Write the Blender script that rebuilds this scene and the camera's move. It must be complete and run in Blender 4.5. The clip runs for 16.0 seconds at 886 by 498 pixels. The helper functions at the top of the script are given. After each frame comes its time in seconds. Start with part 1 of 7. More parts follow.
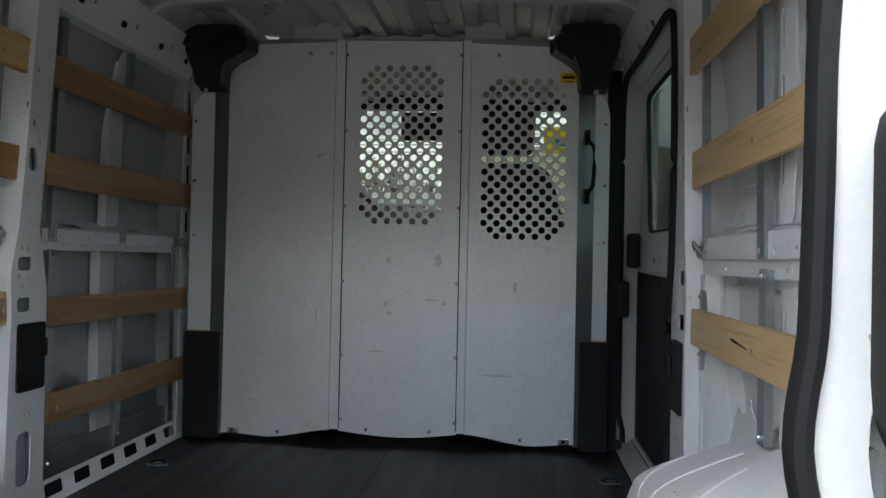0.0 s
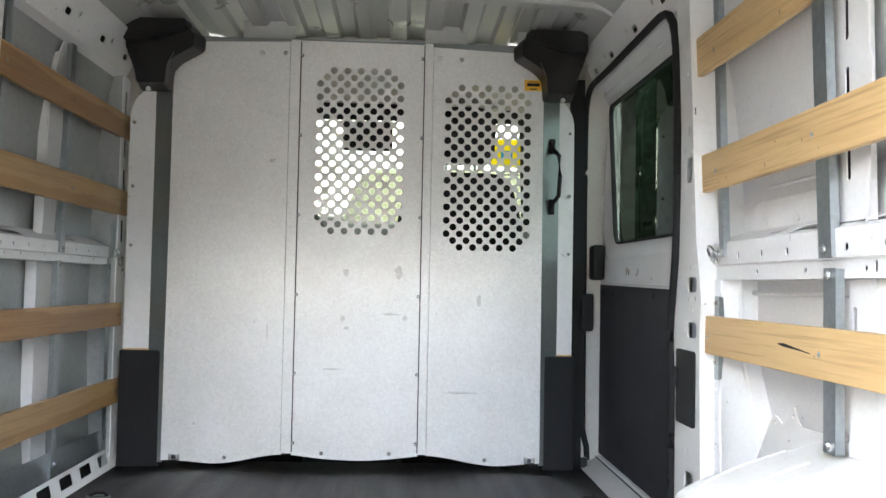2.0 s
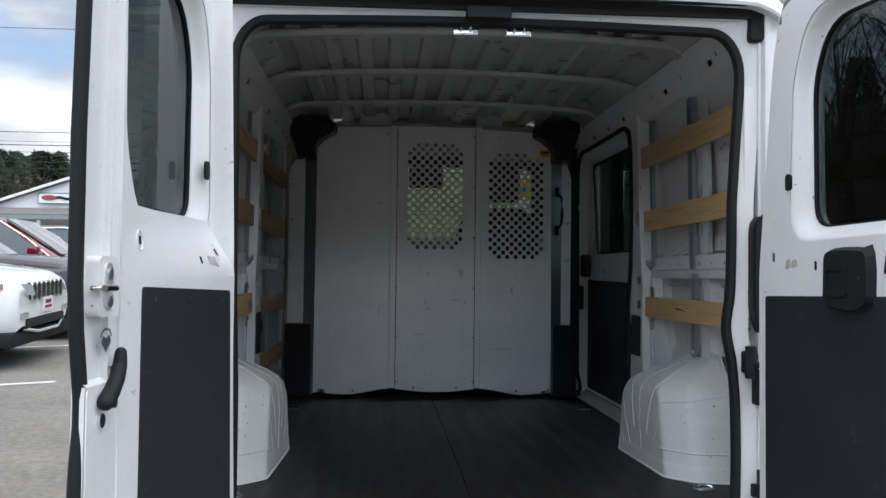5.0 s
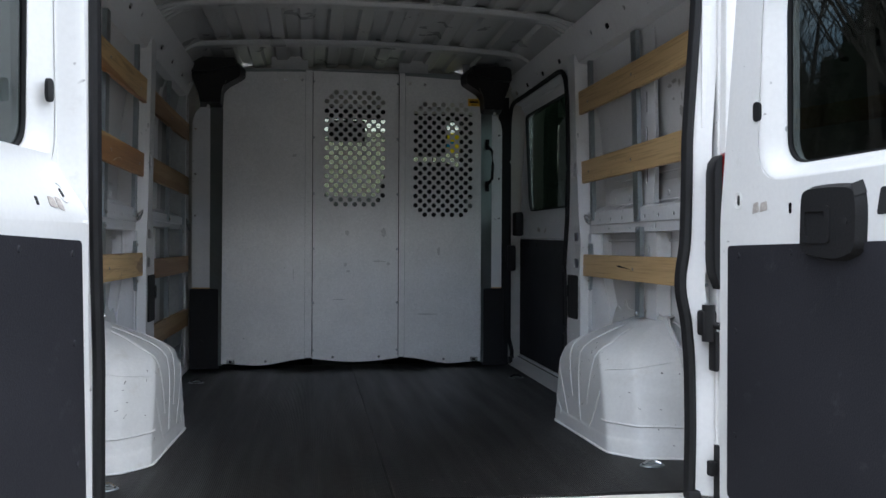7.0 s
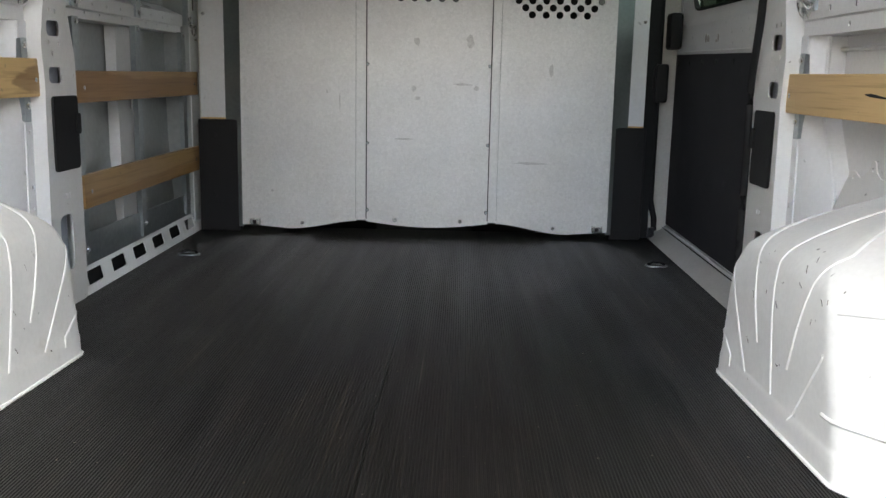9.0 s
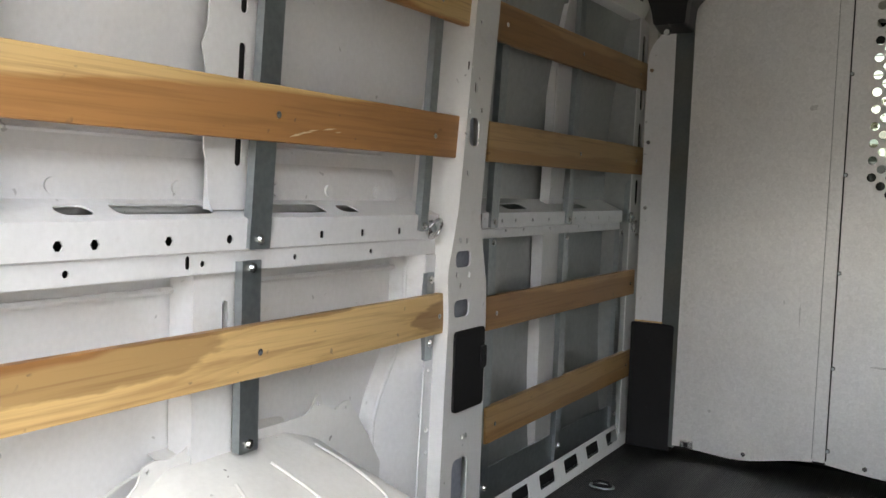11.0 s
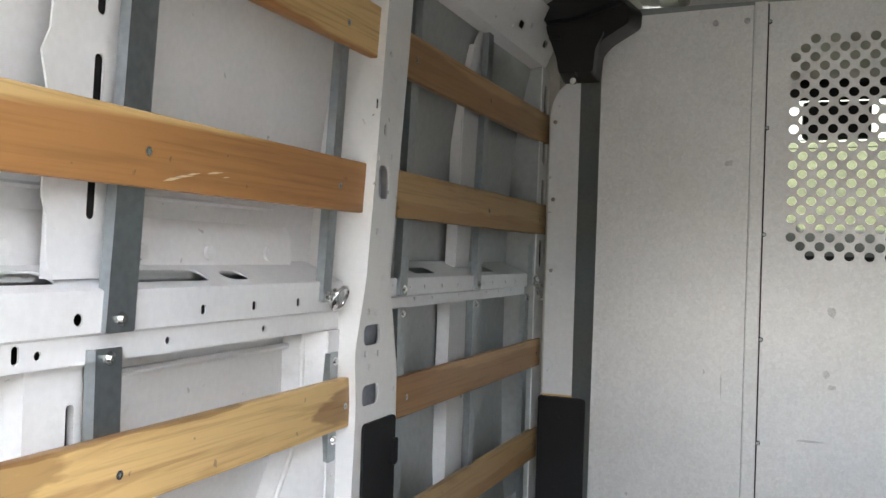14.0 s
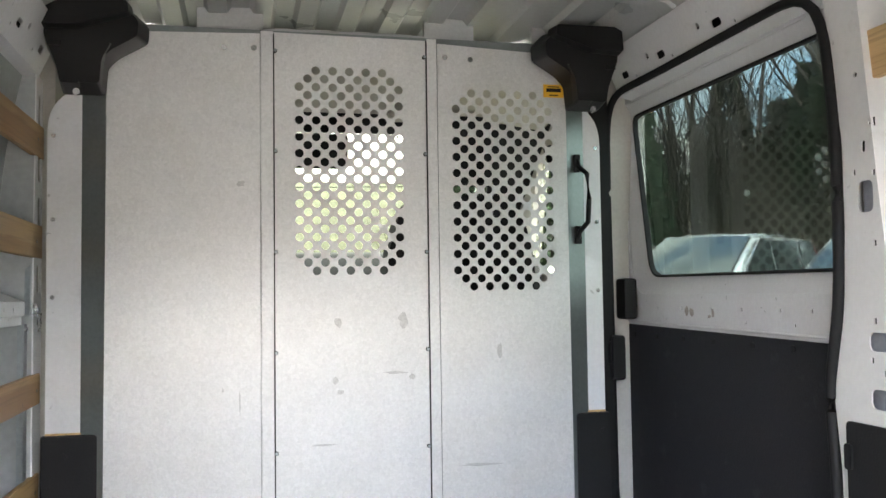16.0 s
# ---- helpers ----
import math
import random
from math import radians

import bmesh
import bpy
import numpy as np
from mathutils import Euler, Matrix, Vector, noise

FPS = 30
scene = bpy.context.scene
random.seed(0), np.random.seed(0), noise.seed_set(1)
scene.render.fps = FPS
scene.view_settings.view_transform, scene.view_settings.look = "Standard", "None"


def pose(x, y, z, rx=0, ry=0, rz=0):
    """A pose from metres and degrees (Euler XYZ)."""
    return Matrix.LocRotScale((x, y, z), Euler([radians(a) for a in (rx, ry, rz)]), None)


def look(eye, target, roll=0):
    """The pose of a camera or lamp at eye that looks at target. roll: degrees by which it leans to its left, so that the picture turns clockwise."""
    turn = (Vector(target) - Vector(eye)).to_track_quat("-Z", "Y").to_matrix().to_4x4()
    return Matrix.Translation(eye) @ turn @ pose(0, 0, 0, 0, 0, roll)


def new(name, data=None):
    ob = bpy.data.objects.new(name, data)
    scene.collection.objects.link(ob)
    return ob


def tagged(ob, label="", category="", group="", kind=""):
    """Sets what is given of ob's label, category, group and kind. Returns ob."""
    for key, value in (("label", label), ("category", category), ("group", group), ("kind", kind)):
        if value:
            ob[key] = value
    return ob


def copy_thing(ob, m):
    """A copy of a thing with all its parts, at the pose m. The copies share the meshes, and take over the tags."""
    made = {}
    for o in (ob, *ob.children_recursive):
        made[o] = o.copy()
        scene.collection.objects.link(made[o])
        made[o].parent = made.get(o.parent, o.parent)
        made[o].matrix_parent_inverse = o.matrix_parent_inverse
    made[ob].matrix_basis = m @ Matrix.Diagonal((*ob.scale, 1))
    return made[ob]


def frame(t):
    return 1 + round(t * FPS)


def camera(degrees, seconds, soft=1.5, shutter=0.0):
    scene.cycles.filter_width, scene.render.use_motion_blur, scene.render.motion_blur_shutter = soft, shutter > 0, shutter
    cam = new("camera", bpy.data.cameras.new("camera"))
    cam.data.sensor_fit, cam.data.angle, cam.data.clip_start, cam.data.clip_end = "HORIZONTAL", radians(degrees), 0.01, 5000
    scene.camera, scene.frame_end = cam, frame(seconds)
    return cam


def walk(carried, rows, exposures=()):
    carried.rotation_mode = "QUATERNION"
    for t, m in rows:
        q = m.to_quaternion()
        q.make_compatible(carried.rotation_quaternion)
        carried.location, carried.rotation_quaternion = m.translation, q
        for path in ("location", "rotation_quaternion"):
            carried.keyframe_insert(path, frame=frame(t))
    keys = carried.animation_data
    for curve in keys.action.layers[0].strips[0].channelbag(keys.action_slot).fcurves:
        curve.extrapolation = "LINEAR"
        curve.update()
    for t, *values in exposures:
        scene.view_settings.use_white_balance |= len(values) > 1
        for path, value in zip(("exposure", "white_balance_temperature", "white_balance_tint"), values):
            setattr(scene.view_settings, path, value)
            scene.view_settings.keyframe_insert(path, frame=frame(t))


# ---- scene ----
cam = camera(52.4, 16.0)
PATH = [
    (0, (0.478, 0.288, 0.772), (0.312, 2.281, 0.793), 1.2),
    (0.5, (0.41, 0.602, 0.749), (0.249, 2.595, 0.758), 1.4),
    (1, (0.378, 0.842, 0.688), (0.315, 2.841, 0.718), 1.2),
    (1.5, (0.319, 0.788, 0.712), (0.369, 2.786, 0.778), 1.0),
    (2, (0.168, 0.443, 0.722), (0.257, 2.44, 0.8), 1.1),
    (2.5, (-0.068, 0.178, 0.717), (0.033, 2.174, 0.788), 1.2),
    (3, (-0.27, -0.027, 0.684), (-0.157, 1.968, 0.751), 1.0),
    (3.2, (-0.303, -0.111, 0.678), (-0.193, 1.885, 0.745), 0.9),
    (5.3, (-0.324, -1.776, 0.743), (-0.179, 0.218, 0.802), 0.5),
    (5.5, (-0.321, -1.854, 0.733), (-0.148, 0.138, 0.787), 0.5),
    (6, (-0.312, -1.843, 0.695), (-0.061, 0.141, 0.727), 0.4),
    (6.5, (-0.292, -1.54, 0.686), (-0.013, 0.44, 0.7), 0.4),
    (7, (-0.242, -1.137, 0.69), (0.044, 0.842, 0.683), 0.3),
    (7.5, (-0.093, -0.684, 0.682), (0.188, 1.293, 0.577), 0.4),
    (8, (-0.018, -0.27, 0.68), (0.239, 1.691, 0.383), 0.8),
    (8.5, (0.088, 0.108, 0.648), (0.24, 2.065, 0.265), 0.9),
    (9, (0.134, 0.407, 0.638), (0.096, 2.37, 0.257), 1.2),
    (9.5, (0.107, 0.633, 0.714), (-0.157, 2.589, 0.391), 1.4),
    (10, (0.082, 0.806, 0.792), (-0.422, 2.727, 0.554), 1.6),
    (10.2, (0.087, 0.863, 0.826), (-0.519, 2.756, 0.609), 1.7),
    (12.3, (0.147, 0.907, 0.927), (-1.197, 2.386, 0.871), 2.4),
    (12.5, (0.112, 0.919, 0.922), (-1.223, 2.407, 0.869), 2.4),
    (13, (-0.004, 0.957, 0.909), (-1.224, 2.542, 0.879), 2.1),
    (13.5, (-0.098, 1.031, 0.903), (-1.087, 2.769, 0.885), 2.3),
    (14, (-0.147, 1.149, 0.897), (-0.88, 3.01, 0.905), 1.8),
    (14.5, (-0.198, 1.199, 0.895), (-0.629, 3.152, 0.934), 1.3),
    (15, (-0.25, 1.188, 0.893), (-0.349, 3.185, 0.955), 0.6),
    (15.5, (-0.3, 1.17, 0.886), (-0.091, 3.158, 0.962), -0.2),
    (16, (-0.35, 1.149, 0.84), (0.091, 3.097, 0.943), -0.8),
]
EXPOSURES = [
    (0.0, 2.1, 6500, 5), (0.5, 2.75, 6800, 6), (1.0, 3.4, 7300, 8), (1.5, 3.7, 7150, 8), (2.0, 4.05, 6950, 7), (2.5, 3.74, 7100, 7), (3.0, 3.3, 7000, 6),
    (5.3, 0.9, 6350, 7), (6.0, 0.85, 6350, 7), (6.5, 1.0, 6300, 6), (7.0, 1.5, 6250, 7), (7.5, 1.82, 6400, 8), (8.0, 2.15, 6500, 8), (8.5, 2.5, 7250, 7), (9.0, 3.0, 7250, 7), (9.5, 3.4, 7250, 7), (10.0, 3.25, 7500, 8),
    (12.5, 3.1, 7350, 8), (13.5, 3.2, 7250, 8), (14.0, 3.6, 7100, 8), (15.0, 4.05, 7100, 9), (16.0, 4.27, 7100, 9),
]
walk(cam, [(t, look(eye, target, roll)) for t, eye, target, roll in PATH], EXPOSURES)

# ---- world, sun, exposure ----
SKY = bpy.data.worlds.new("sky")
scene.world = SKY
SKY.use_nodes = True


def build_sky():
    nt = SKY.node_tree
    nt.nodes.clear()
    out = nt.nodes.new("ShaderNodeOutputWorld")
    bg = nt.nodes.new("ShaderNodeBackground")
    sky = nt.nodes.new("ShaderNodeTexSky")
    sky.sky_type = "NISHITA"
    sky.sun_disc = False
    sky.sun_elevation = radians(70)
    sky.sun_rotation = radians(SUN_TURN)
    tc = nt.nodes.new("ShaderNodeTexCoord")
    mp = nt.nodes.new("ShaderNodeMapping")
    mp.inputs["Scale"].default_value = (1.0, 1.0, 3.2)
    nz = nt.nodes.new("ShaderNodeTexNoise")
    nz.inputs["Scale"].default_value = 2.3
    nz.inputs["Detail"].default_value = 7
    nz.inputs["Roughness"].default_value = 0.55
    cover = nt.nodes.new("ShaderNodeValToRGB")
    cover.color_ramp.elements[0].position = 0.38
    cover.color_ramp.elements[1].position = 0.50
    nz2 = nt.nodes.new("ShaderNodeTexNoise")
    nz2.inputs["Scale"].default_value = 4.0
    nz2.inputs["Detail"].default_value = 6
    shade = nt.nodes.new("ShaderNodeValToRGB")
    shade.color_ramp.elements[0].position = 0.35
    shade.color_ramp.elements[0].color = (2.5, 2.6, 3.1, 1)
    shade.color_ramp.elements[1].position = 0.62
    shade.color_ramp.elements[1].color = (6.2, 6.3, 6.6, 1)
    mix = nt.nodes.new("ShaderNodeMixRGB")
    lk = nt.links.new
    lk(tc.outputs["Generated"], mp.inputs["Vector"])
    lk(mp.outputs["Vector"], nz.inputs["Vector"])
    lk(mp.outputs["Vector"], nz2.inputs["Vector"])
    lk(nz.outputs["Fac"], cover.inputs["Fac"])
    lk(nz2.outputs["Fac"], shade.inputs["Fac"])
    lk(cover.outputs["Color"], mix.inputs["Fac"])
    lk(sky.outputs["Color"], mix.inputs["Color1"])
    lk(shade.outputs["Color"], mix.inputs["Color2"])
    # the cloud cover is brighter on the sun's side
    toward = nt.nodes.new("ShaderNodeVectorMath")
    toward.operation = "DOT_PRODUCT"
    toward.inputs[1].default_value = (0.24, -0.90, 0.36)
    lk(tc.outputs["Generated"], toward.inputs[0])
    level = nt.nodes.new("ShaderNodeMapRange")
    level.interpolation_type = "SMOOTHSTEP"
    level.inputs["From Min"].default_value = -0.7
    level.inputs["From Max"].default_value = 0.9
    level.inputs["To Min"].default_value = 0.62
    level.inputs["To Max"].default_value = 1.65
    lk(toward.outputs["Value"], level.inputs["Value"])
    glow = nt.nodes.new("ShaderNodeVectorMath")
    glow.operation = "SCALE"
    lk(mix.outputs["Color"], glow.inputs[0])
    lk(level.outputs["Result"], glow.inputs["Scale"])
    lk(glow.outputs["Vector"], bg.inputs["Color"])
    bg.inputs["Strength"].default_value = 0.15
    lk(bg.outputs["Background"], out.inputs["Surface"])


SUN_TURN = 165.2
build_sky()
sun = new("sun", bpy.data.lights.new("sun", "SUN"))
sun.data.energy, sun.data.angle, sun.data.color = 0.8, radians(55), (1.0, 0.98, 0.955)
sun.matrix_world = look((1.27, -4.8, 14), (0, 0, 0))


# ---- materials ----
def material(name, color, rough=0.5, metal=0.0, vary=0.12, scale=6.0, fine=90.0, bump=0.15, stretch=(1, 1, 1), dirt=None, dirt_amount=0.0, dirt_scale=9.0, coat=0.0, rough_vary=0.1, nicks=0.0, spangle=0.0, spec=0.5):
    """A painted, metal, rubber or plastic surface with broad and fine variation, fine relief and, where given, stains."""
    m = bpy.data.materials.new(name)
    m.use_nodes = True
    nt = m.node_tree
    lk = nt.links.new
    b = nt.nodes["Principled BSDF"]
    b.inputs["Metallic"].default_value = metal
    b.inputs["Specular IOR Level"].default_value = spec
    b.inputs["Coat Weight"].default_value = coat
    b.inputs["Coat Roughness"].default_value = 0.08
    tc = nt.nodes.new("ShaderNodeTexCoord")
    mp = nt.nodes.new("ShaderNodeMapping")
    mp.inputs["Scale"].default_value = stretch
    lk(tc.outputs["Object"], mp.inputs["Vector"])
    big = nt.nodes.new("ShaderNodeTexNoise")
    big.inputs["Scale"].default_value = scale
    big.inputs["Detail"].default_value = 5
    small = nt.nodes.new("ShaderNodeTexNoise")
    small.inputs["Scale"].default_value = fine
    small.inputs["Detail"].default_value = 3
    for n in (big, small):
        lk(mp.outputs["Vector"], n.inputs["Vector"])
    add = nt.nodes.new("ShaderNodeMath")
    add.operation = "ADD"
    lk(big.outputs["Fac"], add.inputs[0])
    lk(small.outputs["Fac"], add.inputs[1])
    ramp = nt.nodes.new("ShaderNodeMapRange")
    ramp.inputs["From Min"].default_value = 0.65
    ramp.inputs["From Max"].default_value = 1.35
    ramp.inputs["To Min"].default_value = 1.0 - vary
    ramp.inputs["To Max"].default_value = 1.0 + vary * 0.5
    lk(add.outputs[0], ramp.inputs["Value"])
    col = nt.nodes.new("ShaderNodeMixRGB")
    col.blend_type = "MULTIPLY"
    col.inputs["Fac"].default_value = 1.0
    col.inputs["Color1"].default_value = (*color, 1)
    lk(ramp.outputs["Result"], col.inputs["Color2"])
    last = col.outputs["Color"]
    if dirt:
        dn = nt.nodes.new("ShaderNodeTexNoise")
        dn.inputs["Scale"].default_value = dirt_scale
        dn.inputs["Detail"].default_value = 9
        dn.inputs["Roughness"].default_value = 0.7
        lk(mp.outputs["Vector"], dn.inputs["Vector"])
        dr = nt.nodes.new("ShaderNodeValToRGB")
        dr.color_ramp.elements[0].position = 0.60
        dr.color_ramp.elements[1].position = 0.78
        dr.color_ramp.elements[1].color = (dirt_amount, dirt_amount, dirt_amount, 1)
        lk(dn.outputs["Fac"], dr.inputs["Fac"])
        mx = nt.nodes.new("ShaderNodeMixRGB")
        mx.inputs["Color2"].default_value = (*dirt, 1)
        lk(dr.outputs["Color"], mx.inputs["Fac"])
        lk(last, mx.inputs["Color1"])
        last = mx.outputs["Color"]
    if nicks:
        last = scratched(nt, tc, last, nicks)
    if spangle:
        vo = nt.nodes.new("ShaderNodeTexVoronoi")
        vo.inputs["Scale"].default_value = 95.0
        lk(tc.outputs["Object"], vo.inputs["Vector"])
        bw = nt.nodes.new("ShaderNodeRGBToBW")
        lk(vo.outputs["Color"], bw.inputs["Color"])
        sr = nt.nodes.new("ShaderNodeMapRange")
        sr.inputs["To Min"].default_value = 1.0 - spangle
        sr.inputs["To Max"].default_value = 1.0 + spangle
        lk(bw.outputs["Val"], sr.inputs["Value"])
        sm = nt.nodes.new("ShaderNodeMixRGB")
        sm.blend_type = "MULTIPLY"
        sm.inputs["Fac"].default_value = 1.0
        lk(last, sm.inputs["Color1"])
        lk(sr.outputs["Result"], sm.inputs["Color2"])
        last = sm.outputs["Color"]
    lk(last, b.inputs["Base Color"])
    rr = nt.nodes.new("ShaderNodeMapRange")
    rr.inputs["To Min"].default_value = max(0.02, rough - rough_vary)
    rr.inputs["To Max"].default_value = min(1.0, rough + rough_vary)
    lk(big.outputs["Fac"], rr.inputs["Value"])
    lk(rr.outputs["Result"], b.inputs["Roughness"])
    if bump:
        bp = nt.nodes.new("ShaderNodeBump")
        bp.inputs["Strength"].default_value = bump
        bp.inputs["Distance"].default_value = 0.002
        lk(small.outputs["Fac"], bp.inputs["Height"])
        lk(bp.outputs["Normal"], b.inputs["Normal"])
    return m


def scratched(nt, tc, last, amount):
    """Sparse dark nicks and short scratches, gathered in places."""
    lk = nt.links.new
    warp = nt.nodes.new("ShaderNodeTexNoise")
    warp.inputs["Scale"].default_value = 30.0
    lk(tc.outputs["Object"], warp.inputs["Vector"])
    add = nt.nodes.new("ShaderNodeVectorMath")
    add.operation = "MULTIPLY_ADD"
    add.inputs[1].default_value = (0.05, 0.05, 0.05)
    lk(warp.outputs["Color"], add.inputs[0])
    lk(tc.outputs["Object"], add.inputs[2])
    vo = nt.nodes.new("ShaderNodeTexVoronoi")
    vo.inputs["Scale"].default_value = 22.0
    lk(add.outputs["Vector"], vo.inputs["Vector"])
    near = nt.nodes.new("ShaderNodeMapRange")
    near.inputs["From Min"].default_value = 0.10
    near.inputs["From Max"].default_value = 0.07
    lk(vo.outputs["Distance"], near.inputs["Value"])
    place = nt.nodes.new("ShaderNodeTexNoise")
    place.inputs["Scale"].default_value = 7.0
    lk(tc.outputs["Object"], place.inputs["Vector"])
    gate = nt.nodes.new("ShaderNodeMapRange")
    gate.inputs["From Min"].default_value = 0.52
    gate.inputs["From Max"].default_value = 0.56
    gate.inputs["To Max"].default_value = amount
    lk(place.outputs["Fac"], gate.inputs["Value"])
    mul = nt.nodes.new("ShaderNodeMath")
    mul.operation = "MULTIPLY"
    lk(near.outputs["Result"], mul.inputs[0])
    lk(gate.outputs["Result"], mul.inputs[1])
    mx = nt.nodes.new("ShaderNodeMixRGB")
    mx.inputs["Color2"].default_value = (0.07, 0.065, 0.06, 1)
    lk(mul.outputs[0], mx.inputs["Fac"])
    lk(last, mx.inputs["Color1"])
    return mx.outputs["Color"]


def glass_material(name, tint, gloss=0.015):
    """Tinted glazing: clear view through the tint, mirror gloss that grows towards grazing angles."""
    m = bpy.data.materials.new(name)
    m.use_nodes = True
    nt = m.node_tree
    nt.nodes.clear()
    lk = nt.links.new
    out = nt.nodes.new("ShaderNodeOutputMaterial")
    tr = nt.nodes.new("ShaderNodeBsdfTransparent")
    tr.inputs["Color"].default_value = (*tint, 1)
    gl = nt.nodes.new("ShaderNodeBsdfGlossy")
    gl.inputs["Roughness"].default_value = gloss
    lw = nt.nodes.new("ShaderNodeLayerWeight")
    lw.inputs["Blend"].default_value = 0.5
    pw = nt.nodes.new("ShaderNodeMath")
    pw.operation = "POWER"
    pw.inputs[1].default_value = 5.0
    ma = nt.nodes.new("ShaderNodeMath")
    ma.operation = "MULTIPLY_ADD"
    ma.inputs[1].default_value = 0.5
    ma.inputs[2].default_value = 0.04
    mx = nt.nodes.new("ShaderNodeMixShader")
    lk(lw.outputs["Facing"], pw.inputs[0])
    lk(pw.outputs[0], ma.inputs[0])
    lk(ma.outputs[0], mx.inputs["Fac"])
    lk(tr.outputs["BSDF"], mx.inputs[1])
    lk(gl.outputs["BSDF"], mx.inputs[2])
    lk(mx.outputs["Shader"], out.inputs["Surface"])
    return m


def wood_material(name, light, heart, level=0.05, slope=0.0, below=True, stains=(), seed=0.0, figure=0.45, knots=0.6):
    """Planed softwood: grain along the board (y), a heartwood edge at a height of the board, knots and stains with soft ragged edges."""
    m = bpy.data.materials.new(name)
    m.use_nodes = True
    nt = m.node_tree
    lk = nt.links.new

    def node(kind, **values):
        n = nt.nodes.new("ShaderNode" + kind)
        for key, val in values.items():
            n.inputs[key.replace("_", " ")].default_value = val
        return n

    def maths(op, a, b):
        n = nt.nodes.new("ShaderNodeMath")
        n.operation = op
        for k, v in enumerate((a, b)):
            if isinstance(v, (int, float)):
                n.inputs[k].default_value = v
            else:
                lk(v, n.inputs[k])
        return n.outputs[0]

    def mapped(scale):
        mp = node("Mapping")
        mp.inputs["Scale"].default_value = scale
        mp.inputs["Location"].default_value = (seed, seed * 1.7, seed * 0.6)
        lk(tc.outputs["Object"], mp.inputs["Vector"])
        return mp.outputs["Vector"]

    def blend(fac, a, color):
        mx = nt.nodes.new("ShaderNodeMixRGB")
        lk(fac, mx.inputs["Fac"])
        lk(a, mx.inputs["Color1"])
        mx.inputs["Color2"].default_value = (*color, 1)
        return mx.outputs["Color"]

    def ramp(v, a, b, top=1.0):
        n = node("MapRange", From_Min=a, From_Max=b, To_Max=top)
        lk(v, n.inputs["Value"])
        return n.outputs["Result"]

    b = nt.nodes["Principled BSDF"]
    tc = nt.nodes.new("ShaderNodeTexCoord")
    sp = nt.nodes.new("ShaderNodeSeparateXYZ")
    lk(tc.outputs["Object"], sp.inputs["Vector"])
    base = nt.nodes.new("ShaderNodeRGB")
    base.outputs[0].default_value = (*light, 1)
    wander = node("TexNoise", Scale=9.0, Detail=4.0, Distortion=0.5)
    lk(mapped((1.0, 0.16, 1.0)), wander.inputs["Vector"])
    # heartwood
    edge = maths("ADD", maths("SUBTRACT", sp.outputs["Z"], level), maths("MULTIPLY", sp.outputs["Y"], -slope))
    edge = maths("ADD", edge, maths("MULTIPLY", maths("SUBTRACT", wander.outputs["Fac"], 0.5), 0.085))
    c = blend(ramp(edge, 0.004, -0.004, 0.9) if below else ramp(edge, -0.004, 0.004, 0.9), base.outputs[0], heart)
    # broad figure
    fig = node("TexNoise", Scale=14.0, Detail=5.0, Distortion=1.2)
    lk(mapped((1.0, 0.10, 1.6)), fig.inputs["Vector"])
    c = blend(ramp(fig.outputs["Fac"], 0.52, 0.64, figure), c, [v * 0.72 for v in heart])
    # year rings as fine long lines
    gr = node("TexNoise", Scale=150.0, Detail=4.0)
    lk(mapped((1.0, 0.02, 1.0)), gr.inputs["Vector"])
    lines = ramp(gr.outputs["Fac"], 0.5, 0.7, 0.4)
    c = blend(lines, c, [v * 0.55 for v in heart])
    # knots
    kn = node("TexVoronoi", Scale=5.5)
    lk(mapped((1.0, 0.75, 2.2)), kn.inputs["Vector"])
    c = blend(ramp(kn.outputs["Distance"], 0.065, 0.03, knots), c, (0.13, 0.06, 0.024))
    # stains
    rag = node("TexNoise", Scale=16.0, Detail=6.0)
    lk(mapped((1.0, 0.22, 1.0)), rag.inputs["Vector"])
    for y, z, ry, rz, amount in stains:
        dy = maths("DIVIDE", maths("SUBTRACT", sp.outputs["Y"], y), ry)
        dz = maths("DIVIDE", maths("SUBTRACT", sp.outputs["Z"], z), rz)
        d = maths("ADD", maths("MULTIPLY", dy, dy), maths("MULTIPLY", dz, dz))
        d = maths("ADD", d, maths("MULTIPLY", maths("SUBTRACT", rag.outputs["Fac"], 0.5), 5.0))
        c = blend(ramp(d, 1.0, 0.7, amount), c, (0.17, 0.075, 0.025))
    c = scratched(nt, tc, c, 0.5)
    lk(c, b.inputs["Base Color"])
    b.inputs["Roughness"].default_value = 0.48
    bp = nt.nodes.new("ShaderNodeBump")
    bp.inputs["Strength"].default_value = 0.12
    bp.inputs["Distance"].default_value = 0.001
    lk(gr.outputs["Fac"], bp.inputs["Height"])
    lk(bp.outputs["Normal"], b.inputs["Normal"])
    return m


